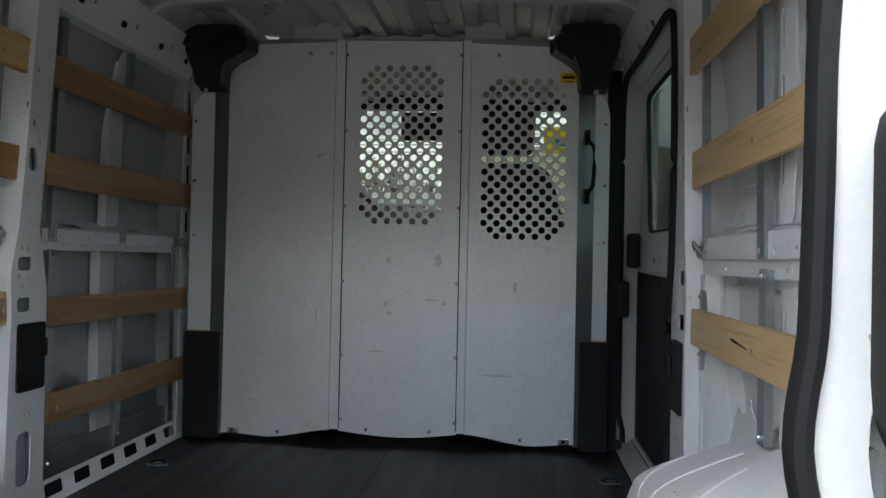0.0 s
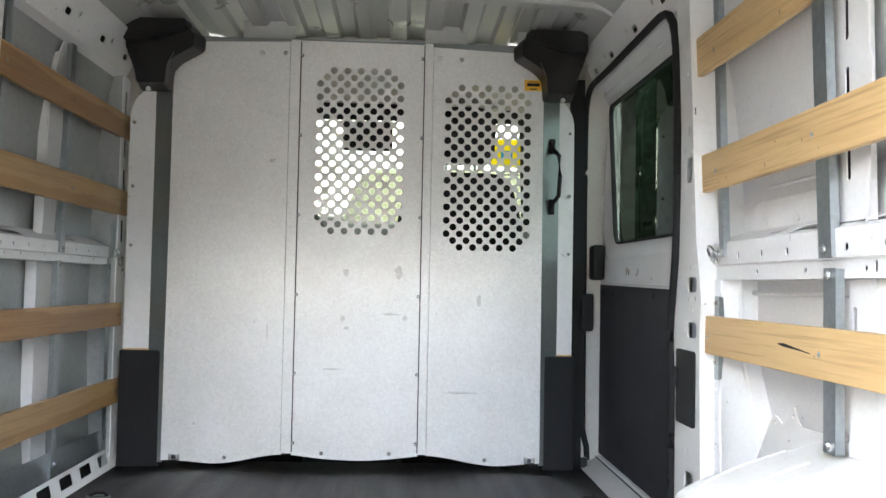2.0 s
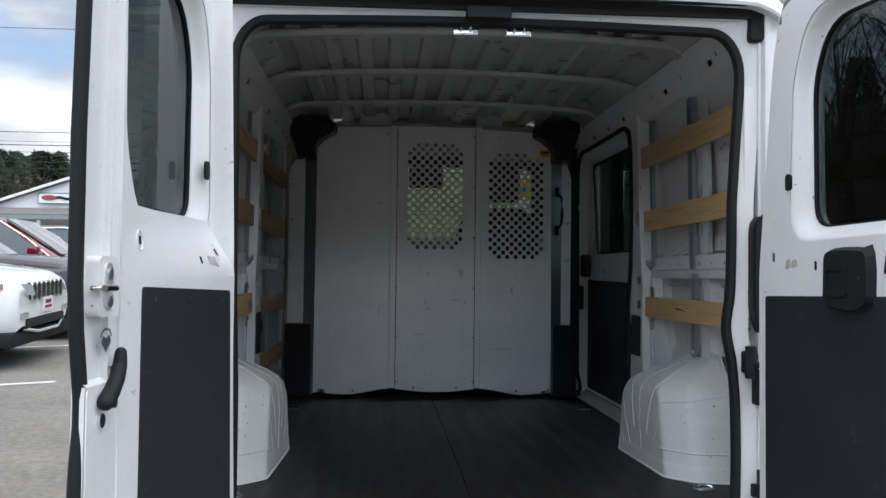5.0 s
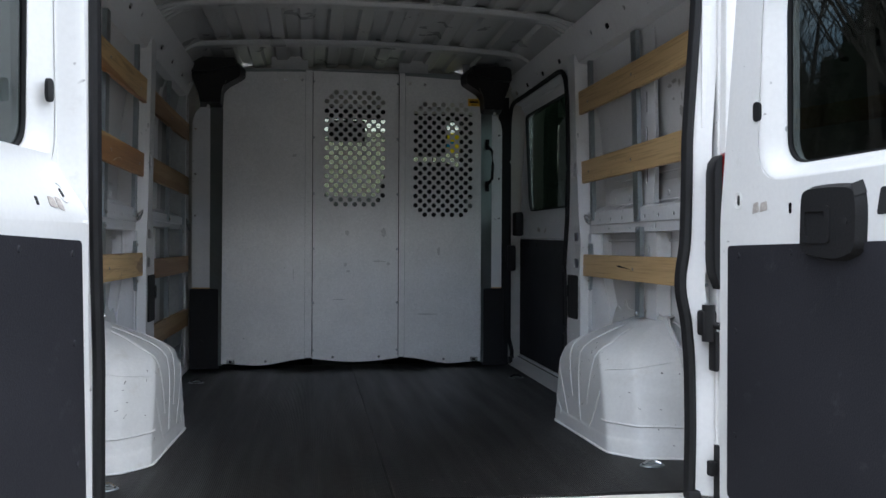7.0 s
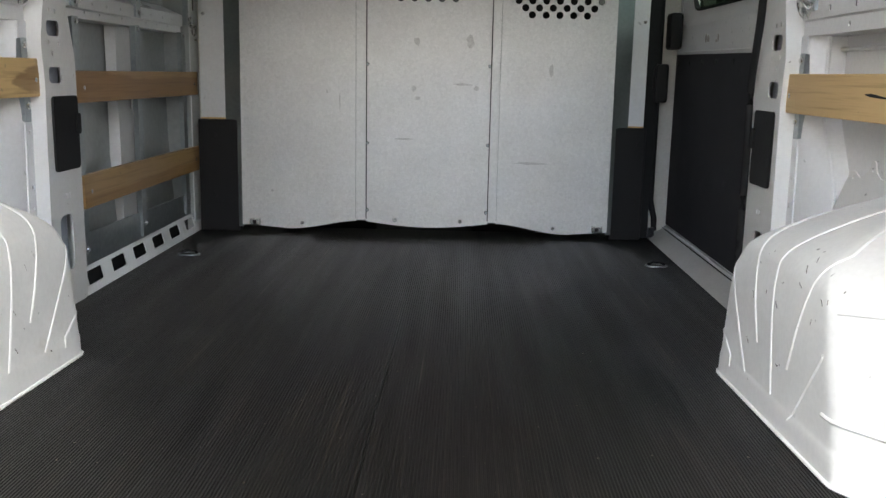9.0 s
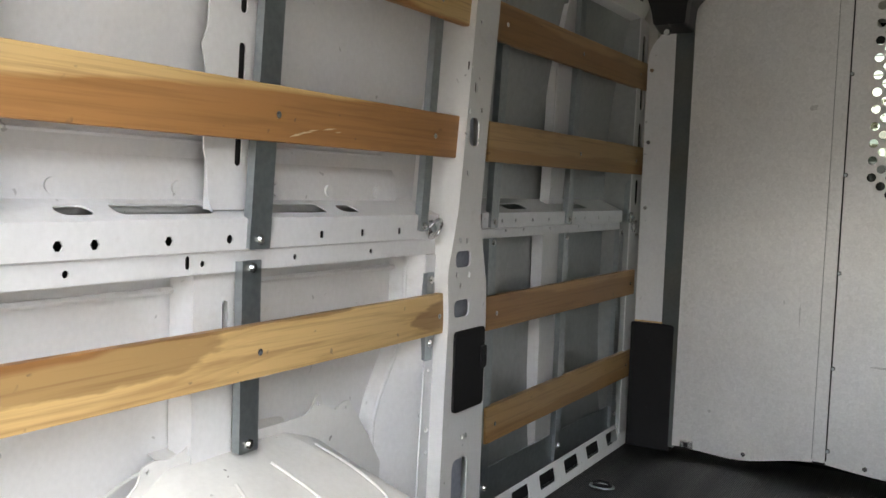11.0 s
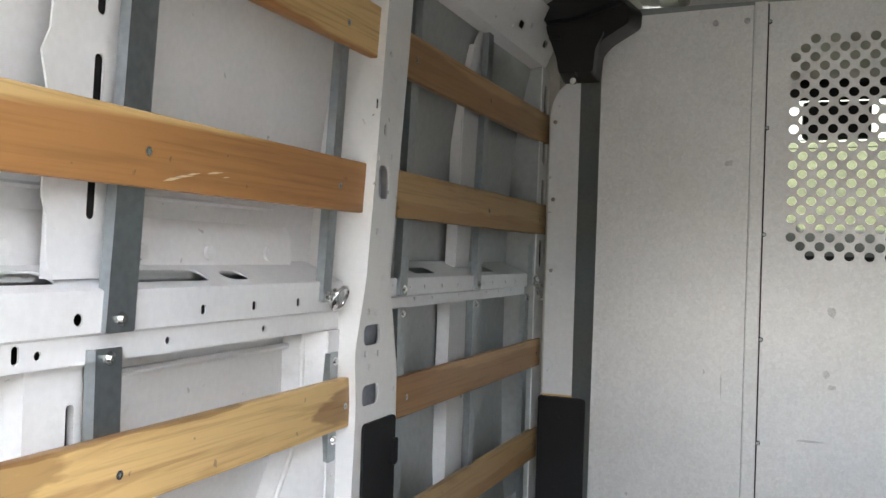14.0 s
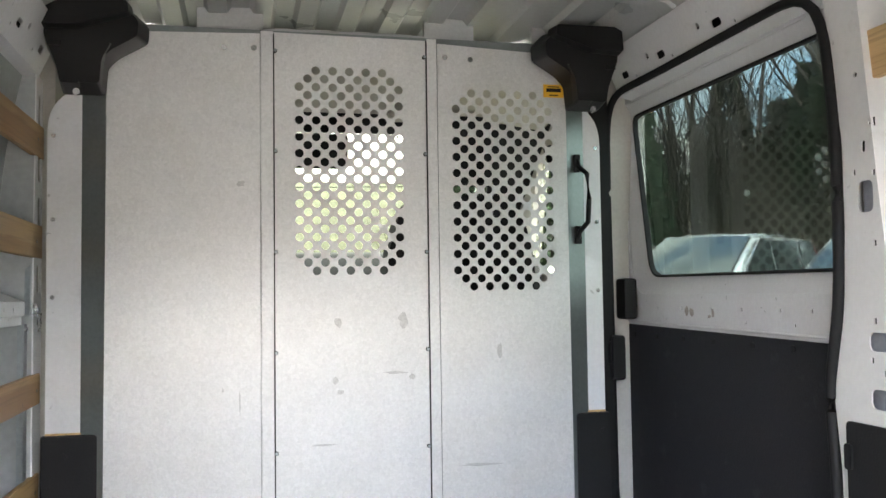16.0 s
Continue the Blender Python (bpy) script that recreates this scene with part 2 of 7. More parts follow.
def mat_material(name):
    """Ribbed black rubber: fine ribs along the length with shade painted into the grooves, dust and scuffs."""
    m = material(name, (0.0050, 0.0040, 0.0037), rough=0.46, vary=0.7, scale=16.0, fine=110, stretch=(1, 0.07, 1), bump=0.0, dirt=(0.036, 0.030, 0.025), dirt_amount=0.4, dirt_scale=26, rough_vary=0.15)
    nt = m.node_tree
    lk = nt.links.new
    b = nt.nodes["Principled BSDF"]
    b.inputs["Specular IOR Level"].default_value = 0.42
    tc = nt.nodes.new("ShaderNodeTexCoord")
    wv = nt.nodes.new("ShaderNodeTexWave")
    wv.bands_direction = "X"
    wv.wave_profile = "SIN"
    wv.inputs["Scale"].default_value = 52.0
    wv.inputs["Distortion"].default_value = 0.15
    lk(tc.outputs["Object"], wv.inputs["Vector"])
    bp = nt.nodes.new("ShaderNodeBump")
    bp.inputs["Strength"].default_value = 0.9
    bp.inputs["Distance"].default_value = 0.003
    lk(wv.outputs["Fac"], bp.inputs["Height"])
    # shade between the ribs, multiplied into the base colour
    groove_shade = nt.nodes.new("ShaderNodeMapRange")
    groove_shade.inputs["To Min"].default_value = 0.15
    lk(wv.outputs["Fac"], groove_shade.inputs["Value"])
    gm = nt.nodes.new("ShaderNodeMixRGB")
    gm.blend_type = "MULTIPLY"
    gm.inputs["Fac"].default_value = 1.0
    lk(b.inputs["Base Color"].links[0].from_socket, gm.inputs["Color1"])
    lk(groove_shade.outputs["Result"], gm.inputs["Color2"])
    # long drag marks along the ribs, gathered in worn patches
    mp = nt.nodes.new("ShaderNodeMapping")
    mp.inputs["Scale"].default_value = (150.0, 1.3, 1.0)
    mp.inputs["Rotation"].default_value = (0, 0, 0.025)
    lk(tc.outputs["Object"], mp.inputs["Vector"])
    st = nt.nodes.new("ShaderNodeTexNoise")
    st.inputs["Scale"].default_value = 1.0
    st.inputs["Detail"].default_value = 3
    lk(mp.outputs["Vector"], st.inputs["Vector"])
    wear = nt.nodes.new("ShaderNodeTexNoise")
    wear.inputs["Scale"].default_value = 3.4
    wear.inputs["Detail"].default_value = 4
    lk(tc.outputs["Object"], wear.inputs["Vector"])
    sr = nt.nodes.new("ShaderNodeMapRange")
    sr.inputs["From Min"].default_value = 0.60
    sr.inputs["From Max"].default_value = 0.74
    lk(st.outputs["Fac"], sr.inputs["Value"])
    wr = nt.nodes.new("ShaderNodeMapRange")
    wr.inputs["From Min"].default_value = 0.36
    wr.inputs["From Max"].default_value = 0.62
    wr.inputs["To Max"].default_value = 0.75
    lk(wear.outputs["Fac"], wr.inputs["Value"])
    both = nt.nodes.new("ShaderNodeMath")
    both.operation = "MULTIPLY"
    lk(sr.outputs["Result"], both.inputs[0])
    lk(wr.outputs["Result"], both.inputs[1])
    mark = nt.nodes.new("ShaderNodeMixRGB")
    mark.inputs["Color2"].default_value = (0.075, 0.058, 0.047, 1)
    lk(both.outputs[0], mark.inputs["Fac"])
    lk(gm.outputs["Color"], mark.inputs["Color1"])
    patch = nt.nodes.new("ShaderNodeMapRange")
    patch.inputs["From Min"].default_value = 0.3
    patch.inputs["From Max"].default_value = 0.7
    patch.inputs["To Min"].default_value = 0.65
    patch.inputs["To Max"].default_value = 1.3
    lk(wear.outputs["Fac"], patch.inputs["Value"])
    pm = nt.nodes.new("ShaderNodeMixRGB")
    pm.blend_type = "MULTIPLY"
    pm.inputs["Fac"].default_value = 1.0
    lk(mark.outputs["Color"], pm.inputs["Color1"])
    lk(patch.outputs["Result"], pm.inputs["Color2"])
    lk(pm.outputs["Color"], b.inputs["Base Color"])
    lk(bp.outputs["Normal"], b.inputs["Normal"])
    return m


WHITE = material("white_body_paint", (0.71, 0.71, 0.70), rough=0.40, vary=0.05, bump=0.03, dirt=(0.42, 0.39, 0.34), dirt_amount=0.35, dirt_scale=17, coat=0.12, nicks=0.6)
# wheel arches: scuffs and dirt, plus a base darkened to offset strong light
ARCH = material("darkened_scuffed_white_paint", (0.63, 0.628, 0.612), rough=0.45, vary=0.08, scale=9, bump=0.04, dirt=(0.40, 0.35, 0.27), dirt_amount=0.5, dirt_scale=6, nicks=0.95)
CHIP = material("chipped_paint", (0.13, 0.12, 0.11), rough=0.7, vary=0.5, scale=60, fine=200, bump=0.1)
SILL_PAINT = material("worn_sill_paint", (0.60, 0.595, 0.57), rough=0.5, vary=0.12, scale=14, bump=0.06, dirt=(0.26, 0.21, 0.15), dirt_amount=0.75, dirt_scale=9, nicks=1.0)
# door step: worn body paint greyed to carry the shadow it lies in
STEP_PAINT = material("shaded_step_paint", (0.44, 0.435, 0.43), rough=0.5, vary=0.1, scale=11, bump=0.05, dirt=(0.27, 0.24, 0.2), dirt_amount=0.5, dirt_scale=8, nicks=0.6)
PRIMER = material("white_inner_paint", (0.72, 0.725, 0.735), rough=0.42, vary=0.07, bump=0.05, dirt=(0.4, 0.38, 0.34), dirt_amount=0.3, dirt_scale=11, nicks=0.35)
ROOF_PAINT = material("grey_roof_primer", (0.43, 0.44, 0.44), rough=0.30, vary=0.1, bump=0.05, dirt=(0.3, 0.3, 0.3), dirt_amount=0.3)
SHEET = material("galvanised_sheet", (0.69, 0.69, 0.685), rough=0.46, metal=0.62, vary=0.12, scale=5.0, fine=140, bump=0.2, dirt=(0.40, 0.39, 0.38), dirt_amount=0.4, dirt_scale=7, spangle=0.055)
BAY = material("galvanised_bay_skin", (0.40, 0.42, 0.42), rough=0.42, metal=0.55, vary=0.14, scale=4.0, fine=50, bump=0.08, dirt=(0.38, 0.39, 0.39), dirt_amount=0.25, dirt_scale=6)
SCUFF = material("scuffed_sheet", (0.54, 0.54, 0.535), rough=0.5, metal=0.74, vary=0.25, scale=60, fine=200, bump=0.1)
STEEL = material("zinc_steel", (0.37, 0.41, 0.425), rough=0.33, metal=0.9, vary=0.2, scale=8, fine=70, bump=0.1)
FLASH = material("grey_flashing", (0.24, 0.265, 0.265), rough=0.38, metal=0.75, vary=0.12, bump=0.08)
CHROME = material("bright_metal", (0.75, 0.75, 0.74), rough=0.2, metal=1.0, vary=0.1, bump=0.05)
BLACK = material("black_plastic", (0.011, 0.011, 0.012), rough=0.6, vary=0.2, fine=200, bump=0.3, spec=0.25)
COVER_BLACK = material("glossy_black_plastic", (0.008, 0.008, 0.009), rough=0.34, vary=0.2, bump=0.05, spec=0.3)
RUBBER = material("black_rubber", (0.010, 0.010, 0.011), rough=0.72, vary=0.25, bump=0.12, spec=0.3)
BOARD = material("black_hardboard", (0.022, 0.022, 0.027), spec=0.22, rough=0.62, vary=0.3, scale=4, fine=240, bump=0.35, dirt=(0.10, 0.10, 0.11), dirt_amount=0.35, dirt_scale=13)
LABEL_GLUE = material("label_glue", (0.46, 0.42, 0.385), rough=0.8, vary=0.4, scale=60, fine=200, bump=0.2)
# plain black for print and cracks, and painted shade for holes and gaps
VOID = material("black_and_hole_shade", (0.012, 0.012, 0.013), rough=0.9, vary=0.2, bump=0.0)
# dim blue-grey painted as the shaded inside of the centre pillars
HOLE_BACK = material("blue_grey_hole_shade", (0.30, 0.32, 0.37), rough=0.7, vary=0.2, bump=0.0)
PALE, AMBER = (0.66, 0.45, 0.20), (0.39, 0.178, 0.060)
WOOD_LIGHT = wood_material("pine_plain", PALE, AMBER, level=0.02, seed=1.3)
WOOD_AMBER = wood_material("pine_heart", PALE, AMBER, level=0.060, slope=0.028, seed=4.1)
WOOD_STAINED = wood_material("pine_stained", PALE, AMBER, level=0.055, slope=0.06, below=False, stains=((0.40, 0.066, 0.26, 0.034, 0.5), (1.33, 0.03, 0.12, 0.05, 0.6), (0.75, 0.10, 0.5, 0.012, 0.6)), seed=2.2)
BARE_WOOD = material("bare_scratched_wood", (0.74, 0.62, 0.45), rough=0.85, vary=0.25, scale=60, fine=200, bump=0.2)
BLOND = (0.62, 0.425, 0.205)
WOOD_SPLIT = wood_material("pine_split", BLOND, AMBER, level=-0.2, figure=0.14, knots=0.0, seed=6.4)
WOOD_BLOND = wood_material("pine_blond", BLOND, AMBER, level=-0.2, figure=0.16, knots=0.12, seed=12.6)
WOOD_PINE = wood_material("pine_even", PALE, AMBER, level=0.035, slope=-0.02, seed=9.7)
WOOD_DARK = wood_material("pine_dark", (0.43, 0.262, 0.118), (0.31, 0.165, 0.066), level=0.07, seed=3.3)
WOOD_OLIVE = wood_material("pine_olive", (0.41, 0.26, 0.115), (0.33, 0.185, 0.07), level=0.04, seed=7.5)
MAT = mat_material("ribbed_rubber_mat")
GLASS_DARK = glass_material("privacy_glass", (0.29, 0.315, 0.31))
GLASS_CLEAR = glass_material("green_glass", (0.68, 0.715, 0.645))
GLASS_SIDE = glass_material("side_glass", (0.30, 0.34, 0.325))
RED = material("red_lens", (0.20, 0.005, 0.008), rough=0.18, vary=0.1, bump=0.05, coat=0.6)
ORANGE = material("orange_lens", (0.75, 0.22, 0.02), rough=0.2, vary=0.1, bump=0.0)
YELLOW = material("yellow_sticker", (0.85, 0.48, 0.03), rough=0.5, vary=0.05, bump=0.0)
LINER = material("pale_headliner", (0.52, 0.505, 0.465), rough=0.9, vary=0.1, bump=0.2)
FABRIC = material("black_seat_cloth", (0.02, 0.02, 0.022), rough=0.9, vary=0.3, bump=0.4)
ASPHALT = material("worn_asphalt", (0.20, 0.183, 0.158), rough=0.9, vary=0.4, scale=1.6, fine=22, bump=0.6, dirt=(0.11, 0.108, 0.105), dirt_amount=0.7, dirt_scale=0.9)


# ---- building tools ----
def weighted_normals(me, limit):
    """Corner normals weighted by face area, so that flat faces stay flat beside small rounded edges."""
    normals = [p.normal.copy() for p in me.polygons]
    areas = [p.area for p in me.polygons]
    at = [[] for _ in me.vertices]
    for p in me.polygons:
        for v in p.vertices:
            at[v].append(p.index)
    res = []
    for p in me.polygons:
        n = normals[p.index]
        for v in p.vertices:
            s = Vector((0, 0, 0))
            for f in at[v]:
                if normals[f].dot(n) >= limit:
                    s += normals[f] * areas[f]
            res.append(s.normalized() if s.length > 1e-12 else n)
    me.normals_split_custom_set(res)


def part(name, bm, mat, parent=None, label="", smooth=40):
    bmesh.ops.recalc_face_normals(bm, faces=bm.faces)
    me = bpy.data.meshes.new(name)
    bm.to_mesh(me)
    bm.free()
    me.materials.append(mat)
    if smooth:
        for p in me.polygons:
            p.use_smooth = True
        if len(me.polygons) < 9000:
            weighted_normals(me, math.cos(radians(smooth)))
        else:
            me.set_sharp_from_angle(angle=radians(smooth))
    ob = new(name, me)
    if parent:
        ob.parent = parent
    if label:
        ob["label"] = label
    return ob


def empty(name, label, category, group="", kind="", at=(0, 0, 0), turn=0):
    ob = new(name)
    ob.empty_display_size = 0.05
    ob.matrix_world = pose(*at, 0, 0, turn)
    return tagged(ob, label, category, group, kind)


def box(bm, x0, x1, y0, y1, z0, z1, bevel=0.0):
    r = bmesh.ops.create_cube(bm, size=1.0)
    vs = r["verts"]
    for v in vs:
        v.co = Vector(((x0 + x1) / 2 + v.co.x * (x1 - x0), (y0 + y1) / 2 + v.co.y * (y1 - y0), (z0 + z1) / 2 + v.co.z * (z1 - z0)))
    if bevel:
        es = {e for v in vs for e in v.link_edges}
        bmesh.ops.bevel(bm, geom=list(es), offset=bevel, segments=2, affect="EDGES", profile=0.5)
    return bm


def boxes(*specs, bevel=0.0):
    bm = bmesh.new()
    for s in specs:
        box(bm, *s, bevel=bevel)
    return bm


def rod(bm, a, b, r, n=10, r2=None):
    a, b = Vector(a), Vector(b)
    m = Matrix.Translation((a + b) / 2) @ (b - a).to_track_quat("Z", "Y").to_matrix().to_4x4()
    bmesh.ops.create_cone(bm, cap_ends=True, segments=n, radius1=r, radius2=r if r2 is None else r2, depth=(b - a).length, matrix=m)
    return bm


def tube(bm, pts, r, n=8, closed=False):
    """A round bar along a line of points."""
    pts = [Vector(p) for p in pts]
    rings = []
    k = len(pts)
    for i, p in enumerate(pts):
        a = pts[(i - 1) % k] if closed or i else p
        c = pts[(i + 1) % k] if closed or i < k - 1 else p
        q = (c - a).to_track_quat("Z", "Y")
        rings.append([bm.verts.new(p + q @ Vector((r * math.cos(2 * math.pi * j / n), r * math.sin(2 * math.pi * j / n), 0))) for j in range(n)])
    for i in range(k if closed else k - 1):
        a, c = rings[i], rings[(i + 1) % k]
        best = 0
        if closed and i == k - 1:
            best = min(range(n), key=lambda o: (a[0].co - c[o].co).length)
        for j in range(n):
            bm.faces.new((a[j], a[(j + 1) % n], c[(j + 1 + best) % n], c[(j + best) % n]))
    if not closed:
        bm.faces.new(rings[0])
        bm.faces.new(rings[-1])
    return bm


def rrect(x0, x1, y0, y1, r=0.0, n=4):
    if r <= 0:
        return [(x0, y0), (x1, y0), (x1, y1), (x0, y1)]
    r = min(r, (x1 - x0) / 2 - 1e-4, (y1 - y0) / 2 - 1e-4)
    pts = []
    for cx, cy, a0 in ((x1 - r, y0 + r, -90), (x1 - r, y1 - r, 0), (x0 + r, y1 - r, 90), (x0 + r, y0 + r, 180)):
        for i in range(n + 1):
            a = radians(a0 + 90 * i / n)
            pts.append((cx + r * math.cos(a), cy + r * math.sin(a)))
    return pts


def rounded(corners, r, n=5):
    """A polygon with its corners rounded: r one radius, or one a corner."""
    pts = []
    k = len(corners)
    for i, c in enumerate(corners):
        ri = r[i] if isinstance(r, (list, tuple)) else r
        c, a, b = Vector(c), Vector(corners[i - 1]), Vector(corners[(i + 1) % k])
        if ri <= 0:
            pts.append(tuple(c))
            continue
        p, q = c + (a - c).normalized() * ri, c + (b - c).normalized() * ri
        for j in range(n + 1):
            t = j / n
            pts.append(tuple(p * (1 - t) ** 2 + c * 2 * t * (1 - t) + q * t * t))
    return pts


def circle(cx, cy, r, n=12):
    return [(cx + r * math.cos(2 * math.pi * i / n), cy + r * math.sin(2 * math.pi * i / n)) for i in range(n)]


def plate(bm, outline, holes, w0, w1, place):
    """A flat plate with real holes, from w0 to w1 in thickness; place maps (u, v, w) into the world."""
    loops = [outline, *holes]
    verts, edges = [], []
    for loop in loops:
        vs = [bm.verts.new((u, v, 0)) for u, v in loop]
        verts += vs
        edges += [bm.edges.new((vs[i], vs[(i + 1) % len(vs)])) for i in range(len(vs))]
    fill = bmesh.ops.triangle_fill(bm, edges=edges, use_beauty=True, use_dissolve=False)
    faces = [g for g in fill["geom"] if isinstance(g, bmesh.types.BMFace)]
    ext = bmesh.ops.extrude_face_region(bm, geom=faces)
    top = [g for g in ext["geom"] if isinstance(g, bmesh.types.BMVert)]
    for v in verts:
        u, q, _ = v.co
        v.co = Vector(place(u, q, w0))
    for v in top:
        u, q, _ = v.co
        v.co = Vector(place(u, q, w1))
    return bm


def sheet(bm, rows):
    """A surface through rows of points."""
    vs = [[bm.verts.new(p) for p in row] for row in rows]
    for a, b in zip(vs, vs[1:]):
        for i in range(len(a) - 1):
            bm.faces.new((a[i], a[i + 1], b[i + 1], b[i]))
    return bm


def side(s, x):
    """Maps (along y, up, into the wall) to the wall on side s whose face lies at x."""
    return lambda u, v, w: (s * (x + w), u, v)


def back(y):
    return lambda u, v, w: (u, y + w, v)


# ---- ground ----
def smooth_step(a, b, v):
    t = max(0.0, min(1.0, (v - a) / (b - a)))
    return t * t * (3 - 2 * t)


def ground_height(x, y):
    far = max(0.0, y - 1.0)
    return -0.56 + min(far, 12.0) * 0.043


def build_ground():
    bm = bmesh.new()
    ys = [-400, -120, -40, -12, -4, 0, 1, 3, 5, 7, 9, 11, 13, 20, 40, 90, 400]
    xs = [-400, -120, -50, -20, -10, -5, 0, 5, 10, 20, 50, 120, 400]
    sheet(bm, [[(x, y, ground_height(x, y)) for x in xs] for y in ys])
    g = part("ground", bm, ASPHALT, smooth=0)
    tagged(g, "grey worn asphalt of a car park", "ground", kind="structure")


build_ground()


def build_bank():
    """A grassy bank ahead of the van, beyond the parking spaces."""
    bm = bmesh.new()
    xs = [-7.0 + 0.75 * i for i in range(36)]
    ys = [21 + 1.2 * i for i in range(34)]
    rows = []
    for y in ys:
        row = []
        for x in xs:
            edge = smooth_step(-0.10 * y, -0.035 * y, x) * smooth_step(19.2, 15, x) * smooth_step(21, 23, y)
            bump = 0.18 * noise.noise(Vector((x * 0.35, y * 0.35, 0))) + 0.05 * noise.noise(Vector((x * 1.7, y * 1.7, 3)))
            row.append((x, y, ground_height(x, y) - 0.03 + edge * (8.0 * smooth_step(22, 60, y) + bump + 0.10)))
        rows.append(row)
    sheet(bm, rows)
    tagged(part("grass_bank", bm, GRASS), "pale green and straw-coloured grass bank beyond the car park", "grass", kind="structure")


GRASS = material("spring_grass", (0.080, 0.078, 0.046), rough=0.9, vary=0.6, scale=0.9, fine=7, bump=0.5, dirt=(0.165, 0.145, 0.095), dirt_amount=0.8, dirt_scale=1.6)
build_bank()

# ---- load floor ----
def build_floor():
    """Two lengths of mat that meet at a seam; the rear edge lies a little uneven."""
    bm = bmesh.new()
    for x0, x1 in ((-0.965, -0.0213), (-0.0187, 0.965)):
        xs = [x0 + (x1 - x0) * i / 24 for i in range(25)]
        wave = lambda x: 1.298 + 0.004 * math.sin(7 * x + 1) + 0.003 * math.sin(23 * x)
        sheet(bm, [[(x, wave(x) if not k else y, 0.0) for x in xs] for k, y in enumerate((1.30, 1.6, 2.4, 3.2, 4.10))])
    ext = bmesh.ops.extrude_face_region(bm, geom=bm.faces[:])
    for v in ext["geom"]:
        if isinstance(v, bmesh.types.BMVert):
            v.co.z -= 0.008
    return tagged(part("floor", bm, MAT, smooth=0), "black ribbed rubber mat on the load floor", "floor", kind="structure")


floor = build_floor()
tagged(part("floor_deck", boxes((-0.965, 0.965, 1.262, 4.10, -0.030, -0.009)), RUBBER), "dark deck under the rubber mat", "floor", kind="structure")
sub = boxes((-1.0, 1.0, 1.16, 4.06, -0.14, -0.034))
tagged(part("underfloor", sub, PRIMER), "white painted steel floor pan under the mat", "floor", kind="structure")


# ---- side walls ----
def skin_x(z):
    return 1.035 - 0.11 * max(0.0, (z - 0.95) / 0.75) ** 2 - 0.03 * max(0.0, (0.6 - z) / 0.6) ** 2


def skin(name, s, y0, y1, parent, z0=-0.25, z1=1.66, mat=None):
    zs = [z0 + (z1 - z0) * i / 26 for i in range(27)]
    ys = [y0 + (y1 - y0) * i / 4 for i in range(5)]
    bm = bmesh.new()
    sheet(bm, [[(s * skin_x(z), y, z) for y in ys] for z in zs])
    ext = bmesh.ops.extrude_face_region(bm, geom=bm.faces[:])
    for v in ext["geom"]:
        if isinstance(v, bmesh.types.BMVert):
            v.co.x += s * 0.03
    return part(name, bm, mat or PRIMER, parent)


def hexagon(u, v, r=0.0085):
    return circle(u, v, r, 6)


def rail(s, parent, y0, y1, z0, z1, holes, slots, name="side_rail"):
    """A pressed box rail: face with holes, top ledge with slots, a step along its lower half."""
    p = side(s, 0.95)
    bm = bmesh.new()
    zs = z0 + 0.42 * (z1 - z0)
    plate(bm, rrect(y0, y1, zs, z1), [h for h in holes if zs < h[0][1] < z1], 0.0, 0.003, p)
    plate(bm, rrect(y0, y1, z0, zs - 0.004), [h for h in holes if h[0][1] < zs], 0.008, 0.011, p)
    for a, b in ((zs - 0.004, zs),):
        sheet(bm, [[p(y0, a, 0.008), p(y1, a, 0.008)], [p(y0, b, 0.0), p(y1, b, 0.0)]])
    # ledge on top, sloping up to the skin
    top = lambda u, v, w: (s * (0.95 + v), u, z1 + 0.42 * v - w)
    plate(bm, rrect(y0, y1, 0.001, 0.085), slots, 0.0, 0.003, top)
    low = lambda u, v, w: (s * (0.961 + v), u, z0 + w)
    plate(bm, rrect(y0, y1, 0.001, 0.075), [], 0.0, 0.003, low)
    r = part(name, bm, PRIMER, parent)
    # black sheet inside the rail, standing for the shade behind its holes
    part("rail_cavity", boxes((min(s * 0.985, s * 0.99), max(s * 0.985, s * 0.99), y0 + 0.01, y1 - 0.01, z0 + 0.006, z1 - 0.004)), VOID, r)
    return r


def upright(s, y, z0, z1, parent, width=0.040, face=0.945, bolts=(), lean=0.0):
    """A zinc-plated steel channel: face strip and two short flanges turned back to the wall."""
    e = empty("steel_upright", "zinc-plated steel upright bolted to the side wall", "bracket", "steel uprights on the side walls", at=(s * face, y, z0))
    bm = bmesh.new()
    p = lambda u, v, w: (s * w, u, v)
    plate(bm, rrect(0, width, 0, z1 - z0, 0.003, 2), [], -0.003, 0.0, p)
    box(bm, min(0, s * 0.014), max(0, s * 0.014), 0.0, 0.003, 0.002, z1 - z0 - 0.002)
    box(bm, min(0, s * 0.009), max(0, s * 0.009), width - 0.003, width, 0.002, z1 - z0 - 0.002)
    for v in bm.verts:
        v.co.y += lean * v.co.z / (z1 - z0)
    part("channel", bm, STEEL, e)
    for zb in bolts:
        b = bmesh.new()
        rod(b, (s * 0.0, width * 0.5, zb - z0), (-s * 0.006, width * 0.5, zb - z0), 0.0095, 6)
        rod(b, (-s * 0.006, width * 0.5, zb - z0), (-s * 0.010, width * 0.5, zb - z0), 0.005, 8)
        part("bolt", b, CHROME, e)
    return e


